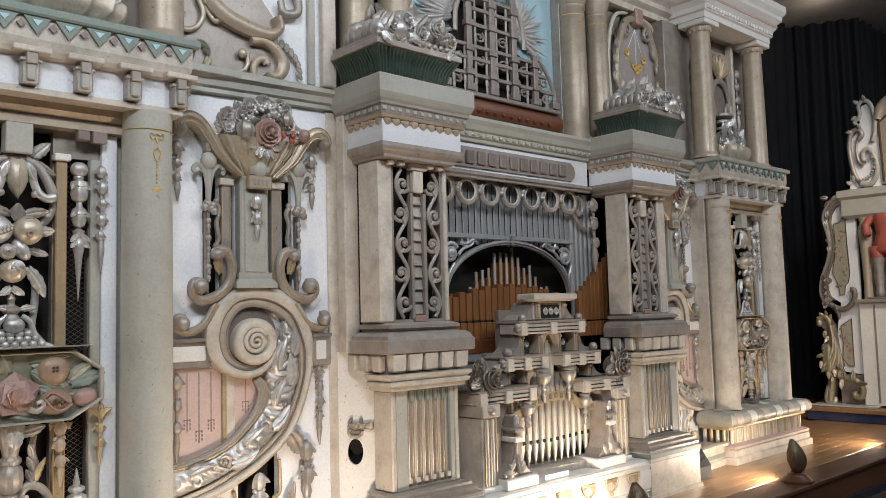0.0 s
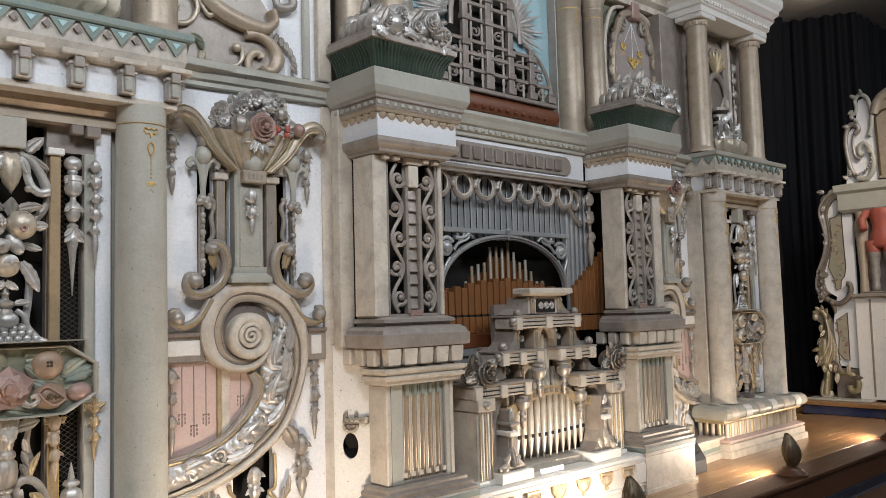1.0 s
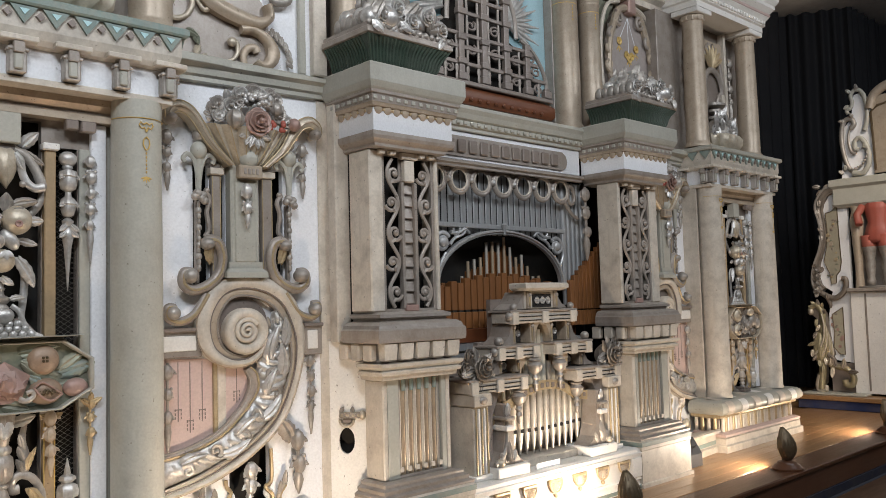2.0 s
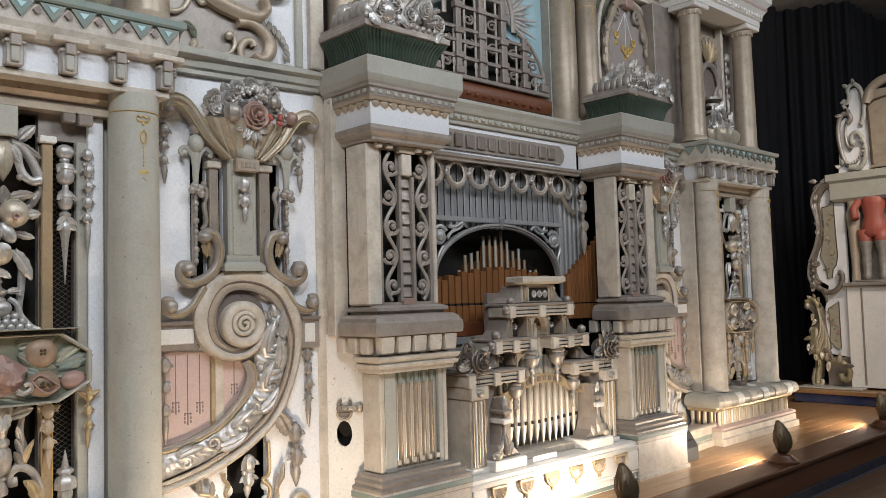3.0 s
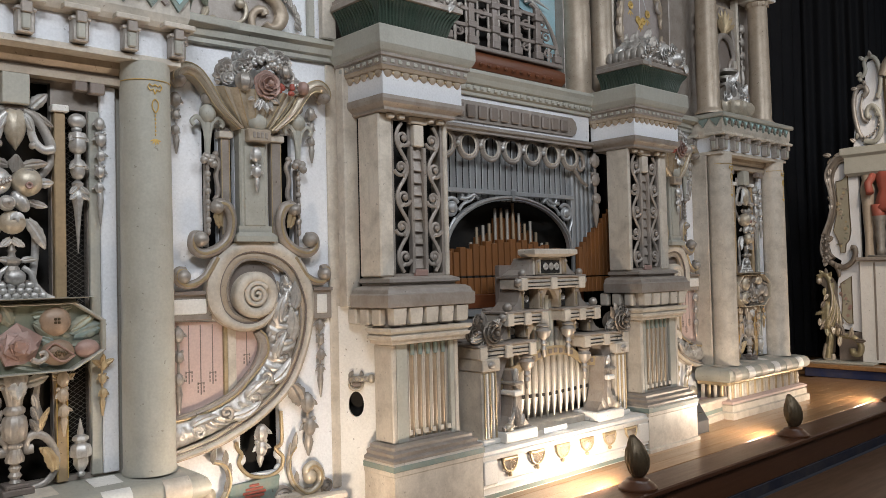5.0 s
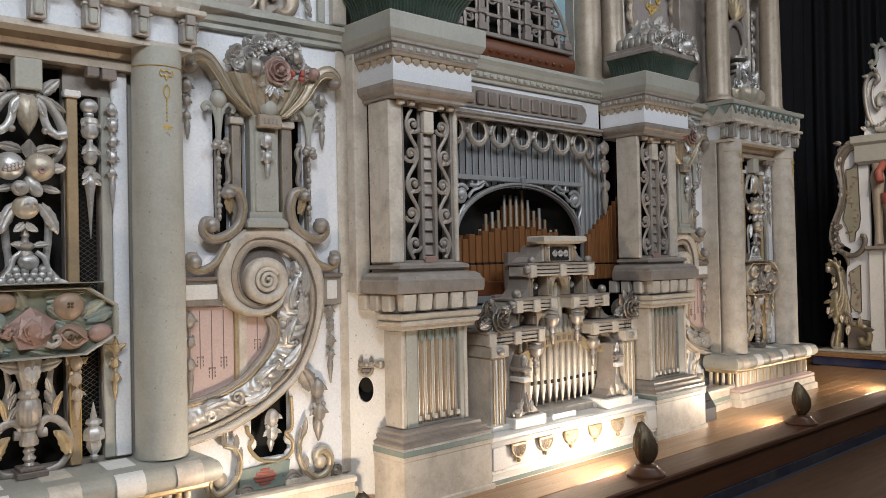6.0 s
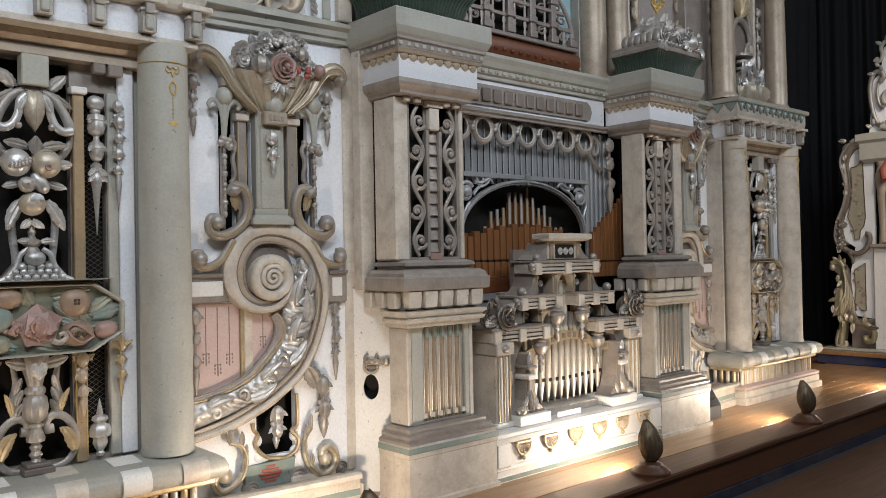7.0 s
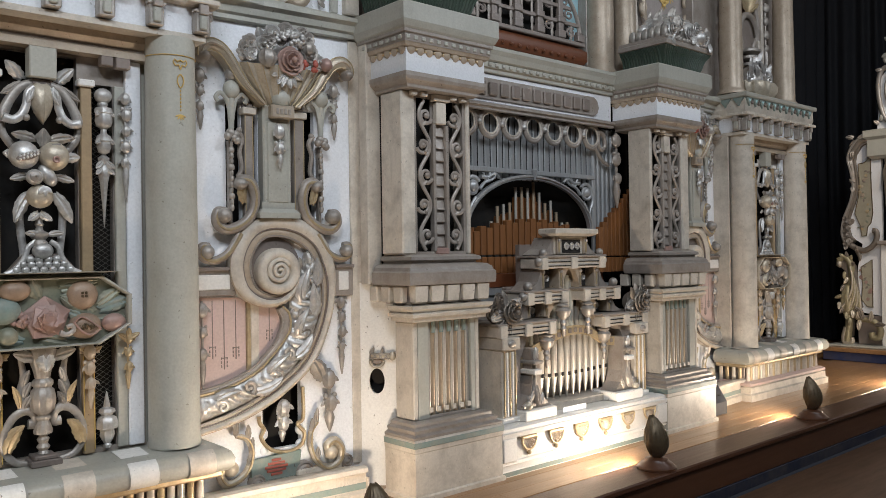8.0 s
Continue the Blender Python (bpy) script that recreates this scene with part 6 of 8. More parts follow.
for i in range(26):
    part("dentil", box(-0.76 + i * 0.06, -0.73 + i * 0.06, Y - 0.046, Y - 0.03, 2.31, 2.332, 0.004), SAGE, cen)
part("name_board", box(-0.77, 0.77, Y, Y + 0.04, 2.10, 2.275), WHITE, cen, "white name board")
pts = [(0.57, 2.12), (0.605, 2.14), (0.62, 2.18), (0.605, 2.22), (0.57, 2.245)]
plaque = part("name_plaque", slab(pts + [(-x, z) for x, z in pts[::-1]], Y - 0.012, Y - 0.001), PUTTY, cen, "putty name plaque with raised brown bars")
for i in range(11):
    x = -0.50 + i * 0.097
    part("raised_bar", box(x - 0.034, x + 0.034, Y - 0.03, Y - 0.012, 2.142, 2.222, 0.006), TAUPE, plaque)
part("name_moulding", sweep([(-0.77, Y), (0.77, Y)], [(0, 2.05), (0.02, 2.053), (0.02, 2.066), (0.035, 2.075), (0.035, 2.09), (0.0, 2.1)]), PUTTY, cen)
YR = 3.49
for k in range(-3, 4):
    x = k * 0.1945
    part("ring", ring(x, 1.985, 0.080, 0.080, YR, 0.015, 0.9, n=30, m=8), PUTTY, cen, "carved ring of the tracery", True)
    part("ring", ring(x, 1.985, 0.063, 0.063, YR - 0.006, 0.006, 0.9, n=26, m=6), CREAM, cen, "", True)
    if k < 3:
        part("ring_bead", ball((x + 0.097, YR - 0.012, 1.985), 0.018, n=10, m=6), SILVER, cen, "", True)
        part("ring_web", slab([(x + 0.06, 2.052), (x + 0.134, 2.052), (x + 0.097, 2.01)], YR - 0.004, YR + 0.01), PUTTY, cen)
for q in (-1, 1):
    part("end_scroll", curl([(q * 0.66, 2.03), (q * 0.72, 2.0), (q * 0.73, 1.93), (q * 0.69, 1.9), (q * 0.66, 1.94)], YR, 0.016, 0.012), PUTTY, cen, "", True)
    part("end_scroll", curl([(q * 0.62, 1.91), (q * 0.70, 1.83), (q * 0.77, 1.80)], YR, 0.014, 0.012), PUTTY, cen, "", True)
    part("end_garland", drop(q * 0.79, YR - 0.03, 1.5, 2.03, 0.085, seed=31), PUTTY, cen, "", True)
# One black sheet paints the shade behind shutters, arch and pipes.
part("shutter_back", box(-0.95, 0.95, 3.72, 3.74, 0.9, 2.3), BLACK, cen, "black sheet standing in for shade behind the shutters")
for i in range(34):
    x = -0.90 + i * 0.0545
    bm = box(-0.026, 0.026, -0.005, 0.005, 1.40 if abs(x) > 0.6 else 1.66, 2.06, 0.004)
    bm.transform(Matrix.Translation((x, 3.55, 0)) @ Matrix.Rotation(radians(9), 4, "Z"))
    part("shutter", bm, ZINC, cen, "zinc-grey swell shutter, closed")
# arch: elliptical opening in a grey board
YA = 3.505
na = 40
arc = [(0.565 * math.cos(math.pi * i / na), 1.34 + 0.325 * math.sin(math.pi * i / na)) for i in range(na + 1)]
part("arch_rim", plate([(x * 1.05, 1.34 + (z - 1.34) * 1.085) for x, z in arc], arc, YA - 0.012, 0.03), ZINC, cen, "grey rim of the arch")
part("arch_bead", tube([(x * 1.03, YA - 0.016, 1.34 + (z - 1.34) * 1.05) for x, z in arc], 0.008, 1, 6), SILVER, cen, "", True)
part("arch_bar", box(-0.63, 0.63, YA - 0.01, YA + 0.02, 1.693, 1.722, 0.004), ZINC, cen)
for q in (-1, 1):
    part("arch_post", box(q * 0.598, q * 0.632, YA - 0.008, YA + 0.02, 1.34, 1.692, 0.004), ZINC, cen)
    part("spandrel_spiral", tube([(x, YA - 0.006, z) for x, z in spiral(q * 0.53, 1.60, 0.062, 0.012, 90 + q * 60, 90 + q * 60 - q * 620, 36)], 0.013, 0.9, 7), ZINC, cen, "grey spandrel scroll", True)
    part("spandrel_spiral", curl([(q * 0.46, 1.66), (q * 0.40, 1.66), (q * 0.34, 1.685), (q * 0.3, 1.66)], YA - 0.005, 0.013, 0.008), ZINC, cen, "", True)
    part("spandrel_boss", ball((q * 0.53, YA - 0.012, 1.60), 0.034, 0.022, 0.034, n=16, m=8), ZINC, cen, "", True)
    part("spandrel_band", curl([(q * 0.585, 1.63), (q * 0.60, 1.55), (q * 0.57, 1.47), (q * 0.585, 1.40)], YA - 0.005, 0.014, 0.008), ZINC, cen, "", True)
    part("spandrel_band", curl([(q * 0.50, 1.535), (q * 0.53, 1.50), (q * 0.57, 1.43)], YA - 0.005, 0.012, 0.006), ZINC, cen, "", True)
    part("spandrel_band", curl([(q * 0.47, 1.585), (q * 0.43, 1.625), (q * 0.36, 1.65), (q * 0.33, 1.68)], YA - 0.005, 0.012, 0.006), ZINC, cen, "", True)
    part("spandrel_band", curl([(q * 0.44, 1.685), (q * 0.41, 1.635), (q * 0.38, 1.69)], YA - 0.005, 0.009, 0.006), ZINC, cen, "", True)
part("arch_knob", lathe([(0.01, 1.66), (0.014, 1.70), (0.02, 1.72), (0.01, 1.735)], (0, YA - 0.02, 0), 10), ZINC, cen, "", True)
part("pipe_chest", box(-0.75, 0.75, 3.53, 3.7, 0.99, 1.075, 0.005), CHERRY, cen, "red-brown wind chest")
part("chest_ledge", sweep([(-0.77, 3.5), (0.77, 3.5)], [(-0.1, 0.9), (0.0, 0.9), (0.0, 0.94), (0.02, 0.95), (0.02, 0.985), (-0.1, 0.99)]), ZINC, cen, "grey ledge below the wooden pipes")
part("chest_front", box(-0.77, 0.77, 3.52, 3.56, 0.2, 0.9), PUTTY, cen)
rng = random.Random(5)
for i in range(21):
    x = -0.56 + i * 0.056
    top = 1.33 + 0.07 * math.cos((x - 0.05) * 3) + 0.02 * (i % 2)
    pp = part("wooden_pipe", box(x - 0.023, x + 0.023, 3.55, 3.59, 1.19, top, 0.003), BROWN, cen, "orange-brown wooden organ pipe")
    part("pipe_foot", box(x - 0.023, x + 0.023, 3.545, 3.59, 1.076, 1.178, 0.003), BROWN, pp)
    # Black filler for the shade in the mouth slot.
    part("pipe_lip", box(x - 0.017, x + 0.017, 3.552, 3.575, 1.178, 1.19, 0.001), BLACK, pp)
    h = 1.66 - 0.9 * abs(x - 0.06) ** 1.25 - 0.03 * (i % 3)
    part("wooden_pipe", box(x + 0.006, x + 0.036, 3.61, 3.64, 1.18, max(1.40, h) - 0.04, 0.003), BROWN, cen, "orange-brown wooden organ pipe")
    if -0.3 < x < 0.45:
        part("tin_pipe", lathe([(0.010, 1.3), (0.010, max(1.4, h + 0.02))], (x, 3.60, 0), 9), PIPE if i % 2 else PIPEGOLD, cen, "thin tin pipe", True)
for q in (-1, 1):
    for i in range(9):
        x = q * (0.645 + i * 0.045)
        top = 1.37 + 0.034 * i
        pp = part("wooden_pipe", box(x - 0.02, x + 0.02, 3.45 + 0.015, 3.50, 1.17, top, 0.003), BROWN, cen, "orange-brown wooden organ pipe")
        part("pipe_foot", box(x - 0.02, x + 0.02, 3.463, 3.50, 1.06, 1.162, 0.003), BROWN, pp)
    for i in range(6):
        part("zinc_pipe", lathe([(0.02, 1.2), (0.02, 2.05)], (q * (0.66 + 0.05 * i), 3.54, 0), 14), ZINC, cen, "zinc pipe", True)

# ---- upper centre: fretwork cage, rays, blue panel, columns ----
up = thing("organ_upper_centre", "upper organ centre with blue panel, silver rays and cream columns", "organ top", (0, 3.9, 2.44))
part("blue_panel", box(-0.80, 0.80, 3.72, 3.77, 2.44, 4.1), SKY, up, "light blue painted panel")
part("upper_floor", box(-2.3, 2.3, 3.47, 4.0, 2.40, 2.438), SAGE, up)
for q in (-1, 1):
    for i in range(13):
        a = radians(-25 + i * 10)
        L1 = 0.30 + 0.07 * (i % 2)
        part("silver_ray", tube([(q * (0.28 + r_ * L1 * math.cos(a)), 3.68, 3.16 + r_ * L1 * math.sin(a)) for r_ in (0.1, 0.6, 1.0)], [0.02, 0.017, 0.004], 0.6, 6), SILVER, up, "silver ray", True)
        a += radians(5)
        part("silver_ray", tube([(q * (0.28 + r_ * 0.27 * math.cos(a)), 3.685, 3.16 + r_ * 0.27 * math.sin(a)) for r_ in (0.1, 0.6, 1.0)], [0.014, 0.012, 0.003], 0.6, 5), SILVER, up, "", True)
for q in (-1, 1):
    for x, r in ((0.84, 0.1), (1.135, 0.084)):
        col = part("upper_column", lathe([(r * 1.2, 2.44), (r * 1.2, 2.47), (r, 2.5), (r, 2.9), (r * 0.94, 3.42), (r * 1.02, 3.43), (r * 1.02, 3.445), (r * 0.95, 3.45), (r * 1.2, 3.53), (r * 1.25, 3.58), (r * 1.25, 3.63)], (q * x, 3.60, 0), 32), TAN, up, "tan column with gilt pendant", True)
        part("gilt_ring", lathe([(r * 0.947, 3.372), (r * 0.953, 3.374), (r * 0.947, 3.378)], (q * x, 3.60, 0), 28), GILT, col, "", True)
        for k in range(5):
            part("gilt_pendant", ball((q * x - 0.02 * (q > 0), 3.60 - r * 0.945, 3.35 - 0.025 * k), 0.006, 0.004, 0.010, n=6, m=4), GILT, col, "", True)
    part("door_jamb", box(q * 0.745, q * 0.765, 3.64, 3.719, 2.44, 4.1), PUTTY, up)
    part("door_jamb", box(q * 0.97, q * 1.03, 3.62, 3.95, 2.44, 4.1), TAUPE, up)
    part("upper_pilaster", box(q * 2.0, q * 2.26, 3.56, 3.9, 2.44, 3.62), PUTTY, up)
    if q > 0:
        part("upper_wall", box(q * 1.2, q * 2.2, 3.80, 3.84, 2.44, 3.9), CREAM, up)
        xm = 1.735
        pan = part("vine_panel", slab([(xm - 0.27, 2.6), (xm + 0.27, 2.6), (xm + 0.29, 3.0), (xm + 0.24, 3.35), (xm + 0.12, 3.54), (xm - 0.12, 3.54), (xm - 0.24, 3.35), (xm - 0.29, 3.0)], 3.66, 3.70), PINKGREY, up, "greyish panel with painted gilt flowers")
        for s in (-1, 1):
            part("panel_vine", curl([(xm + s * 0.05, 3.57), (xm + s * 0.15, 3.53), (xm + s * 0.22, 3.40), (xm + s * 0.28, 3.25), (xm + s * 0.30, 3.05), (xm + s * 0.26, 2.9), (xm + s * 0.28, 2.75)], 3.645, 0.032, 0.024), TAN, pan, "carved vine frame", True)
            part("panel_rail", curl([(xm + s * 0.1, 3.62), (xm + s * 0.26, 3.56), (xm + s * 0.35, 3.35), (xm + s * 0.37, 3.05), (xm + s * 0.33, 2.7)], 3.665, 0.016, 0.016), CREAM, up, "cream moulded frame", True)
            for zc, dx, r_ in ((3.47, 0.14, 0.06), (3.33, 0.25, 0.055), (3.20, 0.29, 0.045), (3.06, 0.30, 0.05), (2.92, 0.27, 0.045), (2.80, 0.29, 0.06)):
                part("vine_curl", tube([(x, 3.635, z) for x, z in spiral(xm + s * dx, zc, r_, 0.012, 90 * s, 90 * s + s * 460, 22)], [0.017 - 0.008 * k / 22 for k in range(23)], 0.9, 7), (TAN, PUTTY)[zc > 3.3], pan, "", True)
                part("vine_leaf", leaf((xm + s * dx, 3.64, zc), 90 - s * 40, 0.09, 0.04, 0.02, None, -0.4 * s), TAUPE, pan, "", True)
            part("panel_corner", slab([(xm + s * 0.12, 3.6), (xm + s * 0.36, 3.6), (xm + s * 0.36, 3.25), (xm + s * 0.25, 3.42)][::s], 3.70, 3.72), LEAFG, up)
        for j, (dx, zb) in enumerate(((-0.13, 3.29), (0.0, 3.19), (0.10, 3.26))):
            part("stem", tube([(xm, 3.658, 3.5), (xm + dx, 3.658, zb)], 0.004, 0.5, 4), WHITE, pan, "white painted stem")
            for k in range(3 if j == 1 else 1):
                part("gilt_flower", bloom((xm + dx + 0.035 * (k - 1) * (j == 1), 3.658, zb - 0.03 * (k == 1)), 0.034, None, 5, 1, j + k), GILT, pan, "gilt painted flower", True)
            for a in (225, 270, 315):
                part("gilt_leaf", leaf((xm + dx, 3.659, zb - 0.04), a, 0.05, 0.014, 0.002), GILT, pan, "", True)
        part("panel_key", box(xm - 0.05, xm + 0.05, 3.60, 3.70, 3.52, 3.66, 0.01), ROSE, up)
    part("upper_cornice", sweep([(q * 1.2, 3.62), (q * 2.2, 3.62)][::q], [(-0.2, 3.63), (0, 3.63), (0.0, 3.68), (0.04, 3.71), (0.04, 3.75), (0.08, 3.79), (0.08, 3.85), (-0.1, 3.89)]), CREAM, up)
    part("column_lintel", sweep([(q * 0.74, 3.52), (q * 1.26, 3.52)][::q], [(-0.3, 3.631), (0, 3.631), (0, 3.69), (0.04, 3.73), (0.04, 3.79), (-0.2, 3.83)]), CREAM, up)

PLACE[0] = RIGHT @ Matrix.Translation((0, 0.17, -0.061)) @ Matrix.Diagonal((1.42, 1, 1.049, 1))
cage = thing("fretwork_cage", "putty-coloured fretwork cage on a red-brown wooden chest", "instrument cage", (0, 3.5, 2.44))
part("cage_chest", sweep(bay(-0.44, 0.44, 3.47, 3.66), [(0.0, 2.441), (0.03, 2.445), (0.045, 2.47), (0.045, 2.53), (0.02, 2.555), (-0.02, 2.56)]), CHERRY, cage, "red-brown polished chest", True)
for i in range(15):
    part("chest_stud", ball((-0.38 + i * 0.054, 3.422, 2.475), 0.012, n=8, m=5), CHERRY, cage, "", True)
YF_ = 3.45
# Inside shade of the cage, cut from black sheet to its outline.
part("cage_back", slab([(-0.43, 2.56), (-0.43, 2.7), (-0.385, 2.82), (-0.32, 2.9), (-0.22, 2.95), (-0.2, 3.1), (-0.14, 3.25), (0.14, 3.25), (0.2, 3.1), (0.22, 2.95), (0.32, 2.9), (0.385, 2.82), (0.43, 2.7), (0.43, 2.56)], 3.52, 3.53), BLACK, cage, "black sheet standing in for the shade inside the cage")
part("cage_sill", box(-0.475, 0.475, YF_ - 0.025, YF_ + 0.05, 2.562, 2.59, 0.005), TAUPE, cage)
tops = {-0.44: 2.66, -0.30: 2.93, -0.15: 3.3, 0.0: 3.35, 0.15: 3.3, 0.30: 2.93, 0.44: 2.66}
for x, zt in tops.items():
    part("cage_post", box(x - 0.017, x + 0.017, YF_ - 0.02, YF_ + 0.014, 2.59, zt, 0.004), TAUPE, cage)
    part("cage_post_foot", box(x - 0.026, x + 0.026, YF_ - 0.03, YF_ + 0.014, 2.592, 2.64, 0.004), TAUPE, cage)
    for zz in (2.71, 2.86, 3.02, 3.17):
        if zz < zt:
            part("cage_block", box(x - 0.026, x + 0.026, YF_ - 0.03, YF_ + 0.014, zz - 0.02, zz + 0.02, 0.004), TAUPE, cage)
for z, hw in ((2.70, 0.44), (2.80, 0.38), (2.88, 0.31), (3.02, 0.17), (3.12, 0.17), (3.2, 0.17), (3.3, 0.17)):
    part("cage_rail", box(-hw, hw, YF_ - 0.012, YF_ + 0.010, z - 0.012, z + 0.012, 0.003), TAUPE, cage)
for i in range(12):
    x = -0.385 + i * 0.07
    part("cage_spindle", lathe([(0.006, 2.59), (0.009, 2.62), (0.006, 2.64), (0.011, 2.66), (0.006, 2.70)], (x, YF_, 0), 8), PUTTY, cage, "", True)
    if abs(x) < 0.3:
        part("cage_spindle", box(x - 0.006, x + 0.006, YF_ - 0.006, YF_ + 0.006, 2.7, 2.88 if abs(x) > 0.16 else 3.2, 0.002), PUTTY, cage)
for q in (-1, 1):
    part("cage_arch", curl([(q * 0.45, 2.62), (q * 0.44, 2.72), (q * 0.40, 2.82), (q * 0.34, 2.9), (q * 0.26, 2.95)], YF_, 0.013, 0.013), PUTTY, cage, "curved edge of the cage", True)
    part("cage_arch", curl([(q * 0.23, 2.95), (q * 0.22, 3.1), (q * 0.16, 3.25), (q * 0.05, 3.36)], YF_, 0.013, 0.013), PUTTY, cage, "", True)
    for x, z, r in ((0.385, 2.645, 0.035), (0.37, 2.76, 0.035), (0.34, 2.84, 0.028), (0.225, 2.80, 0.035), (0.08, 2.8, 0.035), (0.08, 2.95, 0.035), (0.225, 2.66, 0.03)):
        part("cage_scroll", tube([(a, YF_, b) for a, b in spiral(q * x, z, r, 0.008, 60, 60 + 470 * q, 22)], 0.0075, 0.9, 6), TAUPE, cage, "", True)

# ---- small organ front in the middle ----
PLACE[0] = RIGHT
mini = thing("small_organ_front", "cream stepped organ front with pipe fan, posts and gilt ribbon", "small organ", (0, 3.2, 0))
YB = 3.055
part("base", sweep(bay(-0.76, 0.76, YB, 3.5), [(0.0, 0.0), (0.0, 0.03), (-0.006, 0.032), (-0.006, 0.06), (0.004, 0.065), (0.0, 0.08), (-0.012, 0.085), (-0.012, 0.2), (0.004, 0.207), (0.01, 0.232), (0.0, 0.238), (0.0, 0.255), (-0.02, 0.265)]), IVORY, mini, "ivory base with gilt shells")
part("base_band", sweep(bay(-0.76, 0.76, YB, 3.5), [(0.0015, 0.005), (0.002, 0.006), (0.002, 0.026), (0.0015, 0.028)], cap=False), TEAL, mini)
for q in (-1, 1):
    part("base_pier", box(q * 0.66, q * 0.762, YB - 0.012, YB + 0.1, 0.082, 0.206, 0.004), IVORY, mini)
for i in range(6):
    x = -0.553 + i * 0.226
    sh = part("gilt_shell", slab([(x + 0.052 * math.cos(radians(180 + 12 * k)), 0.192 + 0.06 * math.sin(radians(180 + 12 * k))) for k in range(16)][::-1], YB + 0.004, YB + 0.014), TAN, mini, "gilded hanging shell")
    for k in range(7):
        part("shell_flute", leaf((x, YB + 0.008, 0.192), 180 + 180 * (k + 0.5) / 7, 0.066, 0.026, 0.02, None, 0, 5), TAN, sh, "", True)
    part("shell_top", box(x - 0.06, x + 0.06, YB - 0.01, YB + 0.012, 0.188, 0.204, 0.004), GOLD, sh)
    part("shell_edge", ring(x, 0.192, 0.058, 0.066, YB - 0.004, 0.006, 1, 180, 360, 14, 6), GOLD, sh, "", True)
    part("shell_knob", ball((x, YB, 0.108), 0.013, n=8, m=5), GOLD, sh, "", True)
YM = 3.2
# Case backs take dark taupe so that their shade is in the colour.
part("case_back", box(-0.60, 0.60, 3.36, 3.4, 0.26, 0.82), TAUPE, mini, "back of the case painted dark taupe for shade")
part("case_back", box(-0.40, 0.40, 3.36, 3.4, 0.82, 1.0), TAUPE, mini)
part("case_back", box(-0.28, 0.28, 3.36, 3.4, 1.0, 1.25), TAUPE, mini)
for q in (-1, 1):
    px0, px1 = q * 0.55, q * 0.67
    pil = part("pilaster", box(px0, px1, 3.14, 3.36, 0.266, 0.665, 0.005), CREAM, mini)
    for k in range(5):
        x = q * (0.567 + 0.0215 * k)
        part("flute", box(x - 0.006, x + 0.006, 3.132, 3.14, 0.30, 0.655, 0.003), IVORY if k % 2 else GOLD, pil)
    part("pilaster_foot", box(q * 0.54, q * 0.68, 3.125, 3.36, 0.266, 0.295, 0.004), IVORY, mini)
    part("pilaster_head", box(q * 0.54, q * 0.68, 3.12, 3.36, 0.666, 0.735, 0.005), CREAM, mini)
    part("head_drop", ball((q * 0.61, 3.118, 0.70), 0.03, 0.014, 0.022, n=10, m=6), DULL, mini, "", True)
    part("side_cheek", slab([(q * 0.5, 0.27), (q * 0.55, 0.27), (q * 0.55, 0.73), (q * 0.42, 0.73), (q * 0.45, 0.68), (q * 0.49, 0.60)][::q], 3.17, 3.36), PUTTY, mini)
part("pipe_sill", box(-0.46, 0.46, 3.19, 3.36, 0.266, 0.31, 0.004), CREAM, mini)
card = part("paper_card", box(-0.21, 0.0, 3.10, 3.105, 0.262, 0.30, 0.001), WHITE, mini, "small white card on the base")
for i in range(15):
    x = -0.42 + i * 0.06
    top = 0.60 + 0.10 * math.cos(x * 3.2)
    low = 0.325 + 0.03 * abs(x)
    pp = part("front_pipe", lathe([(0.005, low), (0.022, low + 0.12), (0.0235, low + 0.125), (0.0235, top)], (x, 3.25, 0), 16), PIPE, mini, "pale tin front pipe", True)
    # Black block paints the dark of the open mouth.
    part("pipe_mouth", box(x - 0.012, x + 0.012, 3.222, 3.23, low + 0.128, low + 0.15, 0.003), BLACK, pp)
rb = [(-0.47, 0.57), (-0.40, 0.62), (-0.30, 0.655), (-0.15, 0.71), (0.0, 0.73), (0.15, 0.71), (0.27, 0.65), (0.36, 0.635), (0.46, 0.625)]
up_r = smooth_line([(x, z + 0.028) for x, z in rb], 5)
lo_r = smooth_line([(x, z - 0.028) for x, z in rb], 5)
rib = part("gilt_ribbon", plate(up_r, lo_r, 3.185, 0.012), GOLD, mini, "gilt ribbon with plain raised bars")
for i in range(8):
    x = -0.19 + i * 0.05
    z = 0.73 - 0.022 * (abs(x) / 0.15) ** 1.6
    part("ribbon_bar", box(x - 0.014, x + 0.014, 3.18, 3.186, z - 0.014, z + 0.014, 0.002), TAUPE, rib)
for i in range(3):
    part("ribbon_bar", box(0.30 + i * 0.05, 0.325 + i * 0.05, 3.18, 3.186, 0.625, 0.65, 0.002), TAUPE, rib)


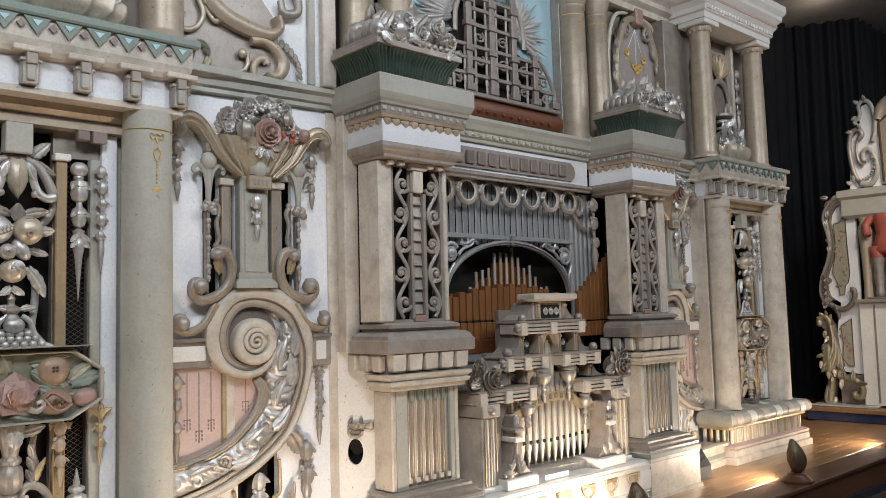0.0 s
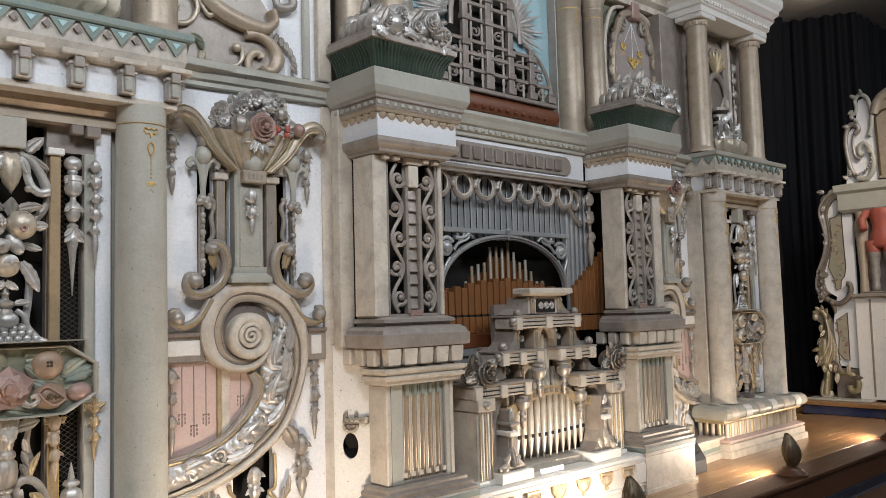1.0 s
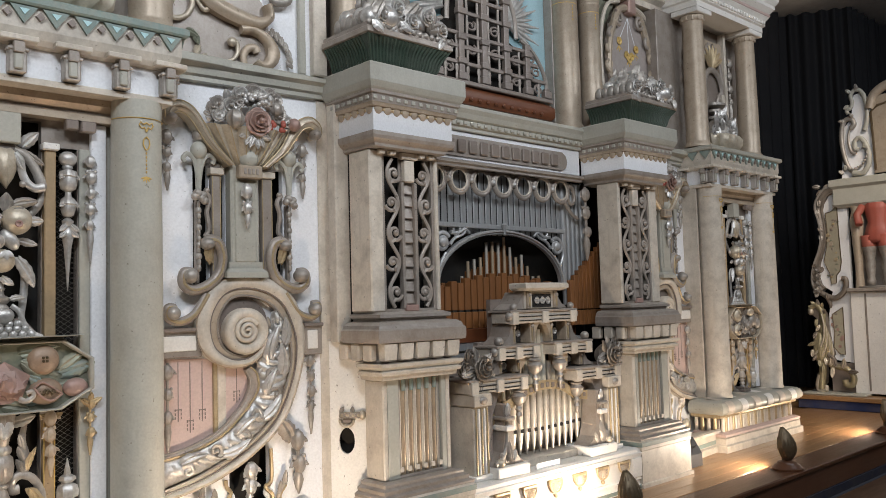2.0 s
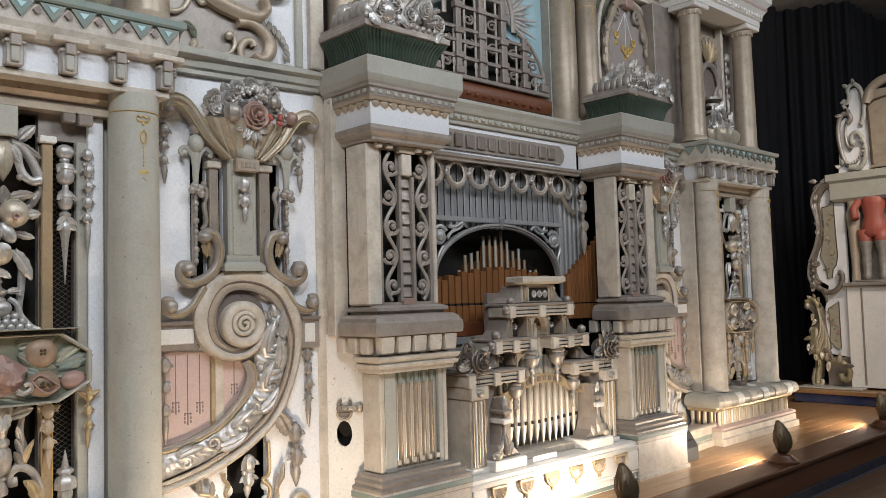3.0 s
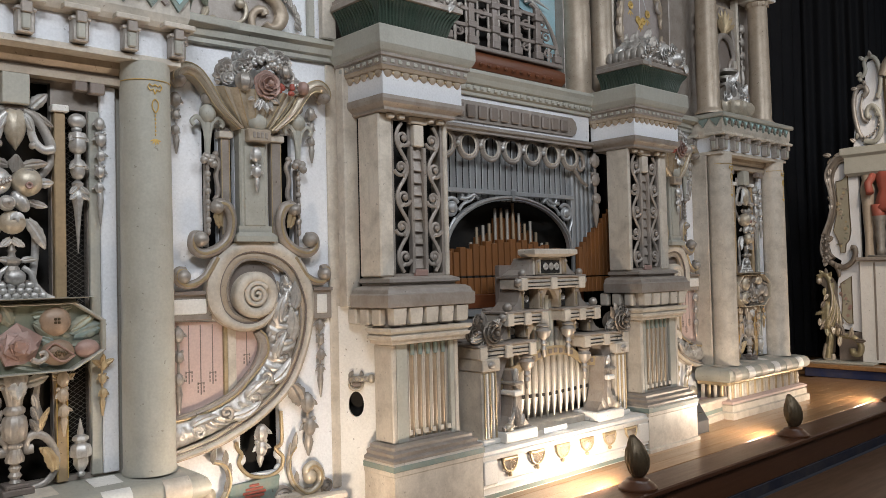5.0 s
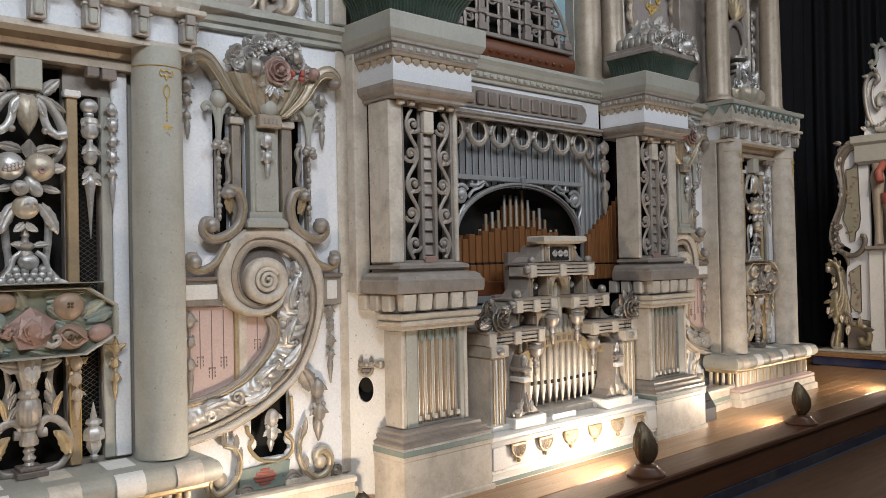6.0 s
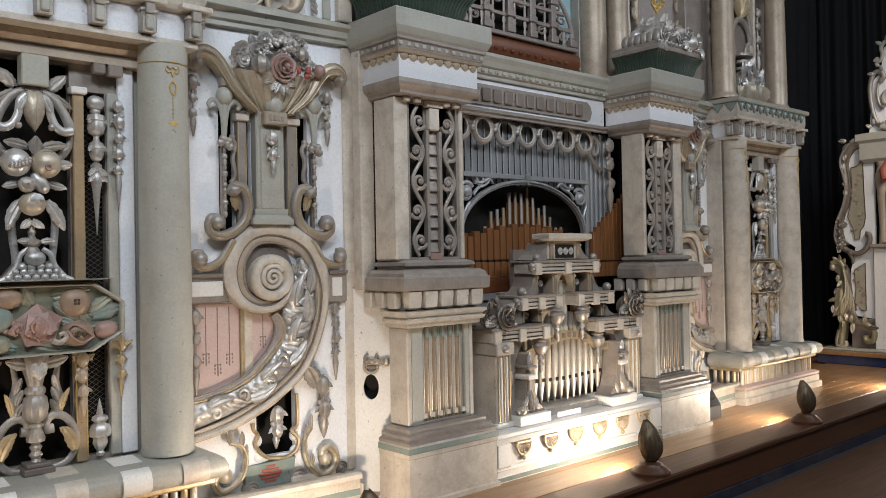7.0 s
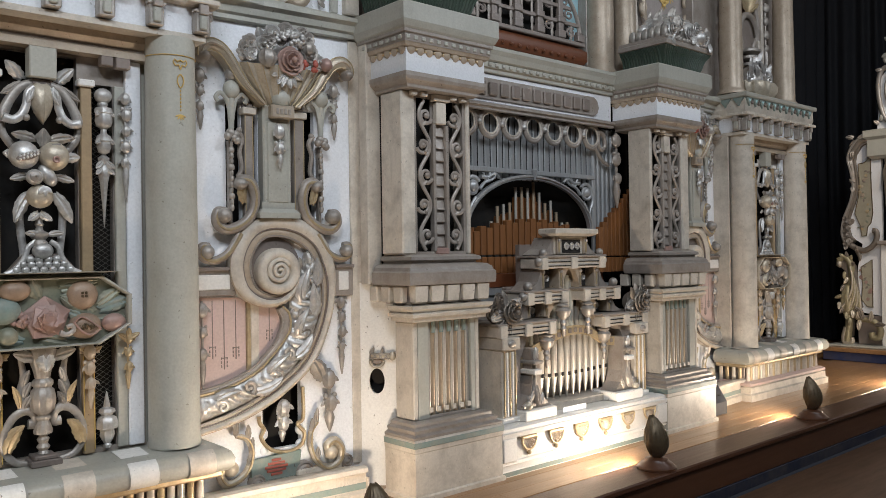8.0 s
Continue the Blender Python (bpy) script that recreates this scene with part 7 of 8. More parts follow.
def beam(u0, u1, z, front):
    """A tier's entablature: beam with groove shade painted as black strips, square blocks at its ends and middle."""
    a, b = min(u0, u1), max(u0, u1)
    bt = part("tier_beam", box(a, b, front, 3.34, z, z + 0.062, 0.004), CREAM, mini)
    part("beam_line", box(a + 0.01, b - 0.01, front - 0.004, front, z + 0.012, z + 0.018, 0.001), BLACK, bt)
    part("beam_line", box(a + 0.01, b - 0.01, front - 0.006, front, z + 0.036, z + 0.042, 0.001), BLACK, bt)
    for x in (a + 0.03, (a + b) / 2, b - 0.03):
        part("beam_block", box(x - 0.028, x + 0.028, front - 0.016, front + 0.02, z - 0.006, z + 0.066, 0.004), CREAM, bt)
    part("beam_top", box(a - 0.012, b + 0.012, front - 0.012, 3.36, z + 0.063, z + 0.078, 0.004), PUTTY, bt)


def window_post(u, z0, z1, front):
    po = part("tier_post", box(u - 0.016, u + 0.016, front + 0.005, 3.34, z0, z1, 0.003), TAN, mini)
    part("post_line", box(u - 0.006, u + 0.006, front, front + 0.006, z0 + 0.012, z1 - 0.03, 0.002), GOLD, po)
    part("post_stud", ball((u, front, z1 - 0.02), 0.011, n=8, m=5), DULL, po, "", True)


def tiny_window(u, z0, z1, front):
    wd = part("tiny_window", box(u - 0.03, u + 0.03, front + 0.05, front + 0.06, z0, z1), BLACK, mini, "dark little window")
    part("window_flower", bloom((u, front + 0.05, (z0 + z1) / 2), 0.022, None, 4, 2), SILVER, wd, "", True)


for q in (-1, 1):
    beam(q * 0.225, q * 0.69, 0.735, YM - 0.06)
    window_post(q * 0.225, 0.822, 0.904, YM)
    window_post(q * 0.375, 0.822, 0.904, YM)
    tiny_window(q * 0.30, 0.822, 0.90, YM)
    beam(q * 0.075, q * 0.435, 0.905, YM - 0.03)
    window_post(q * 0.09, 0.985, 1.105, YM)
    window_post(q * 0.25, 0.985, 1.105, YM)
    tiny_window(q * 0.17, 0.99, 1.10, YM)
    part("tier_side", slab([(q * 0.395, 0.82), (q * 0.50, 0.82), (q * 0.435, 0.85), (q * 0.395, 0.905)][::q], YM, 3.36), PUTTY, mini)
    part("tier_side", slab([(q * 0.268, 0.983), (q * 0.36, 0.983), (q * 0.30, 1.03), (q * 0.268, 1.105)][::q], YM, 3.36), PUTTY, mini)
    part("top_side", slab([(q * 0.15, 1.187), (q * 0.26, 1.187), (q * 0.20, 1.22), (q * 0.15, 1.29)][::q], YM + 0.01, 3.36), PUTTY, mini)
    for u, z, r in ((0.445, 0.955, 0.036), (0.41, 1.012, 0.036), (0.31, 1.155, 0.034), (0.275, 1.205, 0.03)):
        part("tier_ball", ball((q * (u - 0.01), YM - 0.01, z - 0.006), 0.78 * r, n=16, m=9), DULL, mini, "tarnished silver knob", True)
    # spandrel curves and hanging urns
    part("tier_curve", slab([(q * 0.078, 1.108), (q * 0.008, 1.108), (q * 0.04, 1.085), (q * 0.065, 1.04), (q * 0.078, 0.985)][::q], YM + 0.0, YM + 0.04), TAN, mini)
    part("tier_curve", slab([(q * 0.215, 0.905), (q * 0.10, 0.905), (q * 0.16, 0.88), (q * 0.20, 0.84), (q * 0.215, 0.78)][::q], YM + 0.0, YM + 0.04), TAN, mini)
    part("tier_curve", slab([(q * 0.52, 0.74), (q * 0.38, 0.74), (q * 0.45, 0.71), (q * 0.49, 0.66), (q * 0.51, 0.56)][::q], YM - 0.02, YM + 0.04), TAN, mini)
    for u, zt in ((0.115, 0.885), (0.268, 0.718)):
        part("hanging_urn", lathe([(0.004, zt - 0.19), (0.012, zt - 0.175), (0.012, zt - 0.15), (0.02, zt - 0.14), (0.012, zt - 0.12), (0.022, zt - 0.105), (0.014, zt - 0.085), (0.04, zt - 0.06), (0.048, zt - 0.03), (0.03, zt - 0.012), (0.04, zt), (0.02, zt + 0.012)], (q * u, YM - 0.03, 0), 20, lobes=10, depth=0.06), DULL, mini, "tarnished silver hanging urn", True)
    # foot consoles
    cons = part("console", slab([(q * 0.30, 0.326), (q * 0.535, 0.326), (q * 0.51, 0.35), (q * 0.475, 0.40), (q * 0.458, 0.46), (q * 0.452, 0.53), (q * 0.462, 0.66), (q * 0.40, 0.66), (q * 0.39, 0.53), (q * 0.385, 0.45), (q * 0.36, 0.38), (q * 0.325, 0.345)][::q], YM - 0.085, YM + 0.03), PUTTY, mini, "putty flared foot console")
    part("console_rib", curl([(q * 0.43, 0.65), (q * 0.435, 0.5), (q * 0.445, 0.42), (q * 0.49, 0.36), (q * 0.54, 0.34)], YM - 0.088, 0.011, 0.016, 0.8, 8), DULL, cons, "", True)
    part("console_band", box(q * 0.40, q * 0.47, YM - 0.115, YM + 0.02, 0.515, 0.545, 0.006), IVORY, cons)
    part("console_band", box(q * 0.395, q * 0.475, YM - 0.12, YM + 0.02, 0.575, 0.595, 0.006), DULL, cons)
    part("console_leaf", leaf((q * 0.432, YM - 0.09, 0.46), 272, 0.12, 0.06, 0.02, None, 0.1), DULL, cons, "", True)
    part("console_leaf", leaf((q * 0.432, YM - 0.09, 0.60), 90, 0.07, 0.045, 0.015, None, 0.1), SILVER, cons, "", True)
    part("console_block", box(q * 0.285, q * 0.55, YM - 0.12, YM + 0.1, 0.266, 0.325, 0.006), IVORY, cons)
    for k in range(3):
        part("console_leaf", leaf((q * (0.37 + 0.06 * k), YM - 0.088, 0.40), 270 - q * 16 * (k - 1), 0.06, 0.034, 0.012, None, 0.3 * (k - 1)), DULL, cons, "", True)
    part("console_curl", ball((q * 0.50, YM - 0.09, 0.345), 0.026, 0.03, 0.024, n=12, m=7), CHAMP, cons, "", True)
    # roses beside the case
    bunch = part("rose_bunch", ball((q * 0.62, 3.20, 0.87), 0.10, 0.06, 0.07, n=18, m=10, lobes=7, depth=0.15), UMBER, mini, "tarnished silver bunch of carved roses", True)
    part("rose", bloom((q * 0.60, 3.13, 0.875), 0.072, None, 5, 3, 0.5), UMBER, bunch, "large tarnished rose", True)
    for k, (du, dz, r) in enumerate(((0.10, 0.01, 0.05), (-0.085, -0.035, 0.045), (0.06, 0.075, 0.042), (0.0, -0.055, 0.04))):
        part("rose", bloom((q * (0.61 + du), 3.15 + 0.2 * abs(du), 0.87 + dz), r, None, 5, 3, k), DULL if k % 2 else UMBER, bunch, "", True)
    for k, a in enumerate((15, 50, 95, 140, 175, 205, 240, 285, 330)):
        part("rose_leaf", leaf((q * 0.61, 3.165, 0.865), a, 0.13, 0.07, 0.03, None, 0.4 - 0.8 * (k % 2)), DULL if k % 3 else UMBER, bunch, "", True)
beam(-0.30, 0.30, 1.105, YM - 0.02)
part("top_block", box(-0.15, 0.15, YM + 0.0, 3.30, 1.187, 1.295, 0.005), CREAM, mini)
part("top_window", box(-0.085, 0.085, YM - 0.006, YM + 0.002, 1.197, 1.275, 0.002), BLACK, mini, "dark top window with silver bars")
for i in range(3):
    part("window_flower", bloom((-0.05 + 0.05 * i, YM - 0.006, 1.237), 0.024, None, 4, 2), SILVER, mini, "", True)
window_post(-0.125, 1.19, 1.29, YM - 0.02)
window_post(0.125, 1.19, 1.29, YM - 0.02)
part("top_slab", sweep(bay(-0.165, 0.165, YM - 0.02, 3.28), [(0.0, 1.296), (0.012, 1.30), (0.035, 1.312), (0.035, 1.335), (0.03, 1.342), (-0.02, 1.345)]), CREAM, mini)
for i in range(5):
    x = -0.084 + i * 0.042
    part("green_pipe", lathe([(0.019, 0.66), (0.019, 1.08 - 0.5 * abs(x))], (x, 3.28, 0), 14), SAGE, mini, "pale green inner pipe", True)
for q in (-1, 1):
    for i in range(5):
        x = q * (0.15 + i * 0.04)
        part("green_pipe", lathe([(0.018, 0.64), (0.018, 0.86 - 0.03 * i)], (x, 3.29, 0), 12), SAGE if i % 2 else PIPE, mini, "", True)


# ---- canted boards with the oval hole, between the scroll walls and the pillars ----
def flank(side):
    PLACE[0] = side @ Matrix.Translation((1.376, 3.503, 0)) @ Matrix.Rotation(radians(45), 4, "Z")
    f = thing("organ_flank", "ivory canted organ board with an oval hole and mask bracket", "organ wall", (-0.15, 0.0, 0), "flank boards of the organ")
    n = 32
    ov, rect = [], []
    x0, x1, z0, z1, cx, cz = -0.34, -0.002, 0.0, 1.055, -0.103, 0.543
    for i in range(n + 1):
        a = 2 * math.pi * i / n
        ov.append((cx + 0.040 * math.cos(a), cz + 0.066 * math.sin(a)))
        rect.append((cx + 0.08 * max(-1, min(1, 1.5 * math.cos(a))), cz + 0.09 * max(-1, min(1, 1.5 * math.sin(a)))))
    bm = board(x0, x1, z0, z1, 0.0, 0.02, [(cx - 0.08, cx + 0.08, cz - 0.09, cz + 0.09)])
    plate(rect, ov, 0.0, 0.02, bm)
    part("flank_board", bm, IVORY, f, "ivory painted board")
    part("flank_top", box(x0, x1, -0.006, 0.16, z1 + 0.001, z1 + 0.012, 0.003), CREAM, f)
    part("joint_line", box(x1 - 0.004, x1 + 0.002, -0.003, 0.0, 0.12, z1, 0.001), UMBER, f, "dark joint")
    # Black sheet darkens the hole in place of real shade.
    part("hole_depth", box(x0, x1 - 0.02, 0.10, 0.11, 0.4, 0.7), BLACK, f, "black sheet standing in for shade in the oval hole")
    bx, bz = cx - 0.022, cz + 0.132
    m = part("mask_bracket", box(bx - 0.058, bx + 0.058, -0.022, -0.001, bz - 0.016, bz + 0.016, 0.007), CHAMP, f, "silvered mask bracket above the hole", True)
    for i in range(4):
        part("mask_boss", ring(bx - 0.044 + i * 0.029, bz, 0.012, 0.013, -0.024, 0.0035, 1, 0, 360, 16, 6), DULL, m, "", True)
    part("mask_end", ball((bx - 0.062, -0.014, bz), 0.020, 0.018, 0.024, n=14, m=8), CHAMP, m, "", True)
    part("mask_horn", leaf((bx + 0.052, -0.012, bz + 0.01), 110, 0.04, 0.025, 0.006, None, 0.3), DULL, m, "", True)
    part("mask_horn", leaf((bx - 0.012, -0.012, bz + 0.01), 80, 0.034, 0.025, 0.006, None, 0.3), DULL, m, "", True)
    part("mask_mouth", ring(bx + 0.018, bz - 0.022, 0.036, 0.034, -0.02, 0.008, 1, 180, 360, 14, 7), CHAMP, m, "", True)
    part("mask_tongue", box(bx - 0.008, bx + 0.042, -0.012, -0.001, bz - 0.042, bz - 0.018, 0.004), TAUPE, m)


for side in (LEFT, RIGHT):
    flank(side)

PLACE[0] = RIGHT
wb = thing("black_wedge_box", "small dark grey wedge-shaped box on the stage beside the pillar", "box", (1.6, 3.2, 0))
bm = bmesh.new()
prof = [(3.13, 0.001), (3.13, 0.09), (3.2, 0.2), (3.36, 0.2), (3.36, 0.001)]
ra = [bm.verts.new((1.42, y, z)) for y, z in prof]
rb_ = [bm.verts.new((1.66, y, z)) for y, z in prof]
bm.faces.new(ra)
bm.faces.new(rb_[::-1])
quadstrip(bm, rb_, ra, True)
part("wedge_body", bm, BLACKBOX, wb)
part("wedge_handle", tube([(1.5, 3.155, 0.14), (1.5, 3.135, 0.15), (1.58, 3.135, 0.15), (1.58, 3.155, 0.14)], 0.006), BLACK, wb, "", True)

# ---- second organ on a platform at the end of the stage ----
PLACE[0] = Matrix.Identity(4)
plat = thing("platform", "low platform with wooden top and navy skirt on the stage", "platform", (9.8, 2.5, 0))
part("skirt", box(8.92, 12.3, 0.2, 3.92, 0.002, 0.095, 0.004), NAVY, plat, "navy cloth skirt")
part("platform_top", box(8.9, 12.3, 0.18, 3.94, 0.096, 0.14, 0.006), STAGE, plat, "varnished wooden top")

# seen square-on: s runs along the front away from the curtain end, z up; x is depth
PLACE[0] = Matrix.Translation((9.2, 3.9, 0.141)) @ Matrix.Rotation(radians(-90), 4, "Z")
sec = thing("second_organ", "white second organ with carved scroll wings, flower panels and green trim", "organ", (1.0, 0.2, 0))
wing_line = [(0.45, 2.285), (0.36, 2.25), (0.28, 2.24), (0.19, 2.13), (0.165, 2.02), (0.20, 1.88), (0.225, 1.72), (0.19, 1.55), (0.12, 1.38), (0.09, 1.22), (0.12, 1.11), (0.18, 1.075)]
wing_inner = [(0.455, 2.235), (0.39, 2.18), (0.32, 2.15), (0.265, 2.06), (0.25, 1.99), (0.265, 1.87), (0.275, 1.72), (0.25, 1.57), (0.19, 1.40), (0.175, 1.27), (0.20, 1.18), (0.24, 1.14)]
part("side_wing", slab(wing_inner + [(0.3, 1.1), (0.27, 0.95), (0.25, 0.86), (0.24, 0.5), (0.3, 0.36), (0.5, 0.33), (0.5, 2.23)], 0.0, 0.05), WHITE, sec, "white side wing")
for outline in ([(0.275, 1.96), (0.335, 1.97), (0.4, 2.03), (0.405, 1.7), (0.415, 1.42), (0.395, 1.32), (0.36, 1.28), (0.35, 1.19), (0.30, 1.18), (0.285, 1.3), (0.232, 1.43), (0.27, 1.6), (0.285, 1.72)], [(0.285, 0.85), (0.33, 0.88), (0.40, 0.93), (0.40, 0.42), (0.34, 0.43), (0.285, 0.5), (0.3, 0.65)]):
    fp = part("flower_panel", slab(outline, -0.012, -0.001), PANELG, sec, "grey-gold panel painted with flowers")
    part("panel_edge", tube([(x, -0.013, z) for x, z in outline + outline[:1]], 0.005, 1, 5), BRONZE, fp, "dark panel edge")
rng = random.Random(3)
for i in range(44):
    up = i % 3
    zz = rng.uniform(1.25, 1.9) if up else rng.uniform(0.5, 0.86)
    xx = 0.335 + 0.045 * math.sin(zz * 14) + rng.uniform(-0.02, 0.02)
    if i % 2:
        part("painted_leaf", leaf((xx, -0.0125, zz), rng.uniform(0, 360), 0.032, 0.02, 0.003), (LEAFG, TAUPE)[i % 4 // 2], sec, "", True)
    else:
        part("painted_flower", bloom((xx, -0.0125, zz), rng.uniform(0.012, 0.022), None, 5, 1, i), (ROSE, TAN, GOLD)[i % 3], sec, "", True)
part("wing_scroll", plate(smooth_line(wing_line, 6), smooth_line(wing_inner, 6), -0.05, 0.08, None, 0.03), UMBER, sec, "tarnished carved wing scroll", True)
mid_ = smooth_line([((a[0] * 0.7 + b[0] * 0.3), (a[1] * 0.7 + b[1] * 0.3)) for a, b in zip(wing_line, wing_inner)], 4)
part("scroll_rib", tube([(p[0], -0.078, p[1]) for p in mid_], 0.012, 1, 6), DULL, sec, "", True)
part("scroll_rib", tube([(p[0], -0.055, p[1]) for p in smooth_line(wing_inner, 4)], 0.009, 1, 6), UMBER, sec, "", True)
for i, (x, z, a, ln) in enumerate(((0.25, 2.24, 150, 0.12), (0.28, 2.2, 200, 0.13), (0.36, 2.24, 165, 0.10), (0.24, 2.1, 250, 0.12), (0.22, 2.0, 240, 0.1), (0.25, 1.75, 110, 0.1), (0.24, 1.72, 250, 0.1), (0.24, 1.36, 215, 0.1), (0.17, 1.1, 230, 0.1), (0.26, 1.02, 60, 0.1))):
    part("scroll_leaf", leaf((x, -0.07, z), a, 0.6 * ln, 0.06, 0.02, None, 0.6), UMBER if i % 2 else DULL, sec, "", True)
part("wing_scroll", curl([(0.19, 1.09), (0.26, 1.05), (0.34, 1.03), (0.42, 1.08), (0.46, 1.16), (0.455, 1.23), (0.42, 1.24)], -0.04, 0.03, 0.028, 0.8, 9), UMBER, sec, "", True)
part("wing_scroll", curl([(0.25, 1.05), (0.28, 0.97), (0.28, 0.92)], -0.03, 0.03, 0.012, 0.8, 9), UMBER, sec, "", True)
for i in range(9):
    part("wing_flower", bloom((0.155 + 0.035 * (i % 2), -0.08, 1.10 + 0.035 * i), 0.03, None, 5, 2, i), DULL if i % 2 else UMBER, sec, "", True)
# carved support: bowed head, maned neck, folded wing and clawed foot
part("carved_support", curl([(0.075, 0.86), (0.085, 0.925), (0.14, 0.955), (0.19, 0.90), (0.205, 0.78), (0.19, 0.66), (0.15, 0.54), (0.145, 0.42), (0.175, 0.30), (0.16, 0.16), (0.15, 0.05)], -0.06, 0.03, 0.042, 1.1, 14), OLIVE, sec, "carved support in antique olive gilding", True)
part("support_ground", slab([(0.09, 0.86), (0.11, 0.94), (0.16, 0.95), (0.225, 0.87), (0.24, 0.80), (0.265, 0.57), (0.30, 0.42), (0.21, 0.33), (0.19, 0.10), (0.13, 0.10), (0.145, 0.29), (0.095, 0.40), (0.105, 0.55), (0.17, 0.68), (0.15, 0.80)][::-1], -0.075, 0.02), UMBER, sec, "dark carved ground")
part("support_body", ball((0.165, -0.06, 0.49), 0.085, 0.085, 0.19, n=24, m=14, lobes=9, depth=0.12), OLIVE, sec, "", True)
part("support_snout", ball((0.085, -0.07, 0.885), 0.03, 0.035, 0.04, n=14, m=8), CHAMP, sec, "", True)
for k, (x, z, a) in enumerate(((0.13, 0.95, 110), (0.16, 0.96, 70), (0.19, 0.93, 40), (0.20, 0.87, 20), (0.12, 0.93, 150))):
    part("support_crest", leaf((x, -0.08, z), a, 0.06, 0.05, 0.02, None, 0.5), UMBER if k % 2 else OLIVE, sec, "", True)
for i in range(7):
    part("support_feather", curl([(0.215 + 0.006 * i, 0.86 - 0.03 * i), (0.235 + 0.008 * i, 0.74 - 0.03 * i), (0.225 + 0.012 * i, 0.60 - 0.025 * i), (0.17 + 0.02 * i, 0.48 - 0.02 * i), (0.12 + 0.026 * i, 0.42 - 0.02 * i)], -0.125 + 0.008 * i, 0.008, 0.015, 0.9, 8), (CHAMP, OLIVE)[i % 2], sec, "", True)
for k, (x, z, a) in enumerate(((0.16, 0.80, 250), (0.18, 0.74, 260), (0.15, 0.66, 230), (0.12, 0.55, 220), (0.10, 0.47, 250), (0.13, 0.42, 260), (0.16, 0.36, 270), (0.22, 0.38, 300), (0.26, 0.42, 320), (0.20, 0.30, 280))):
    part("support_leaf", leaf((x, -0.12, z), a, 0.075, 0.05, 0.015, None, 0.5 - k % 2), (OLIVE, CHAMP, UMBER)[k % 3], sec, "", True)
part("support_foot", curl([(0.15, 0.2), (0.12, 0.10), (0.125, 0.045), (0.165, 0.03), (0.205, 0.05), (0.20, 0.09)], -0.07, 0.034, 0.022, 1, 10), CHAMP, sec, "", True)
part("foot_scroll", curl([(0.23, 0.36), (0.28, 0.30), (0.36, 0.29), (0.44, 0.27), (0.50, 0.19), (0.48, 0.11), (0.42, 0.11), (0.41, 0.16)], -0.08, 0.028, 0.034, 1, 10), OLIVE, sec, "", True)
for k, (x, z, a) in enumerate(((0.27, 0.31, 60), (0.33, 0.30, 110), (0.40, 0.29, 60), (0.46, 0.24, 20), (0.30, 0.28, 250))):
    part("foot_leaf", leaf((x, -0.11, z), a, 0.10, 0.06, 0.02, None, 0.5 - k % 2), (CHAMP, UMBER)[k % 2], sec, "", True)
# Taupe board stands in for the shadow behind the foot scroll.
part("foot_shadow_board", box(0.24, 0.5, 0.0, 0.04, 0.02, 0.33), TAUPE, sec)
part("foot_plate", box(0.0, 0.65, -0.2, 0.2, 0.0, 0.02, 0.004), SAGE, sec)
part("lower_case", box(0.5, 3.4, -0.05, 0.6, 0.02, 1.09), IVORY, sec, "ivory lower case")
part("case_seam", box(0.64, 0.66, -0.056, -0.049, 0.05, 1.07), PUTTY, sec)
part("case_ledge", box(0.48, 3.42, -0.10, 0.6, 1.092, 1.13, 0.006), PUTTY, sec)
part("upper_case", box(0.5, 3.4, 0.12, 0.6, 1.131, 2.3), PUTTY, sec)
part("case_column", lathe([(0.05, 1.131), (0.04, 1.3), (0.06, 1.7), (0.075, 1.85), (0.05, 1.95), (0.06, 2.0)], (0.59, -0.0, 0), 16, lobes=6, depth=0.12), TAN, sec, "gilded carved bracket column", True)
part("case_cap", sweep([(0.42, 0.1), (0.42, -0.04), (3.4, -0.04)], [(0, 2.0), (0.03, 2.03), (0.03, 2.2), (0.06, 2.23), (0.06, 2.3), (-0.04, 2.32)]), SAGE, sec, "", False)
part("crest", slab([(0.47, 2.32), (0.49, 2.55), (0.51, 2.85), (0.6, 2.95), (0.64, 3.2), (0.72, 3.22), (0.8, 3.05), (0.8, 2.32)], 0.0, 0.05), WHITE, sec, "white crest board")
part("crest_scroll", curl([(0.66, 2.34), (0.56, 2.42), (0.51, 2.6), (0.50, 2.8), (0.54, 2.93), (0.61, 2.94), (0.635, 2.88), (0.6, 2.84)], -0.03, 0.022, 0.03, 0.8, 9), DULL, sec, "carved crest scroll", True)
part("crest_scroll", curl([(0.60, 2.36), (0.7, 2.35), (0.765, 2.45), (0.76, 2.6), (0.70, 2.72), (0.64, 2.7), (0.635, 2.62), (0.67, 2.6)], -0.035, 0.03, 0.022, 0.8, 9), SAGE, sec, "grey-green inner scroll", True)
for i in range(9):
    t = i / 8
    part("crest_bead", ball((0.60 + 0.16 * math.sin(1.5 * t), -0.05, 2.40 + 0.2 * t * t), 0.014, n=8, m=5), DULL, sec, "", True)
part("crest_scroll", curl([(0.60, 2.86), (0.57, 2.74), (0.59, 2.6), (0.64, 2.56)], -0.03, 0.012, 0.02, 0.8, 8), DULL, sec, "", True)
part("crest_scroll", curl([(0.585, 3.0), (0.57, 3.04), (0.61, 3.06), (0.63, 3.12), (0.62, 3.2), (0.67, 3.25), (0.74, 3.2), (0.775, 3.05), (0.77, 2.9), (0.74, 2.8)], -0.03, 0.02, 0.024, 0.8, 9), SAGE, sec, "", True)
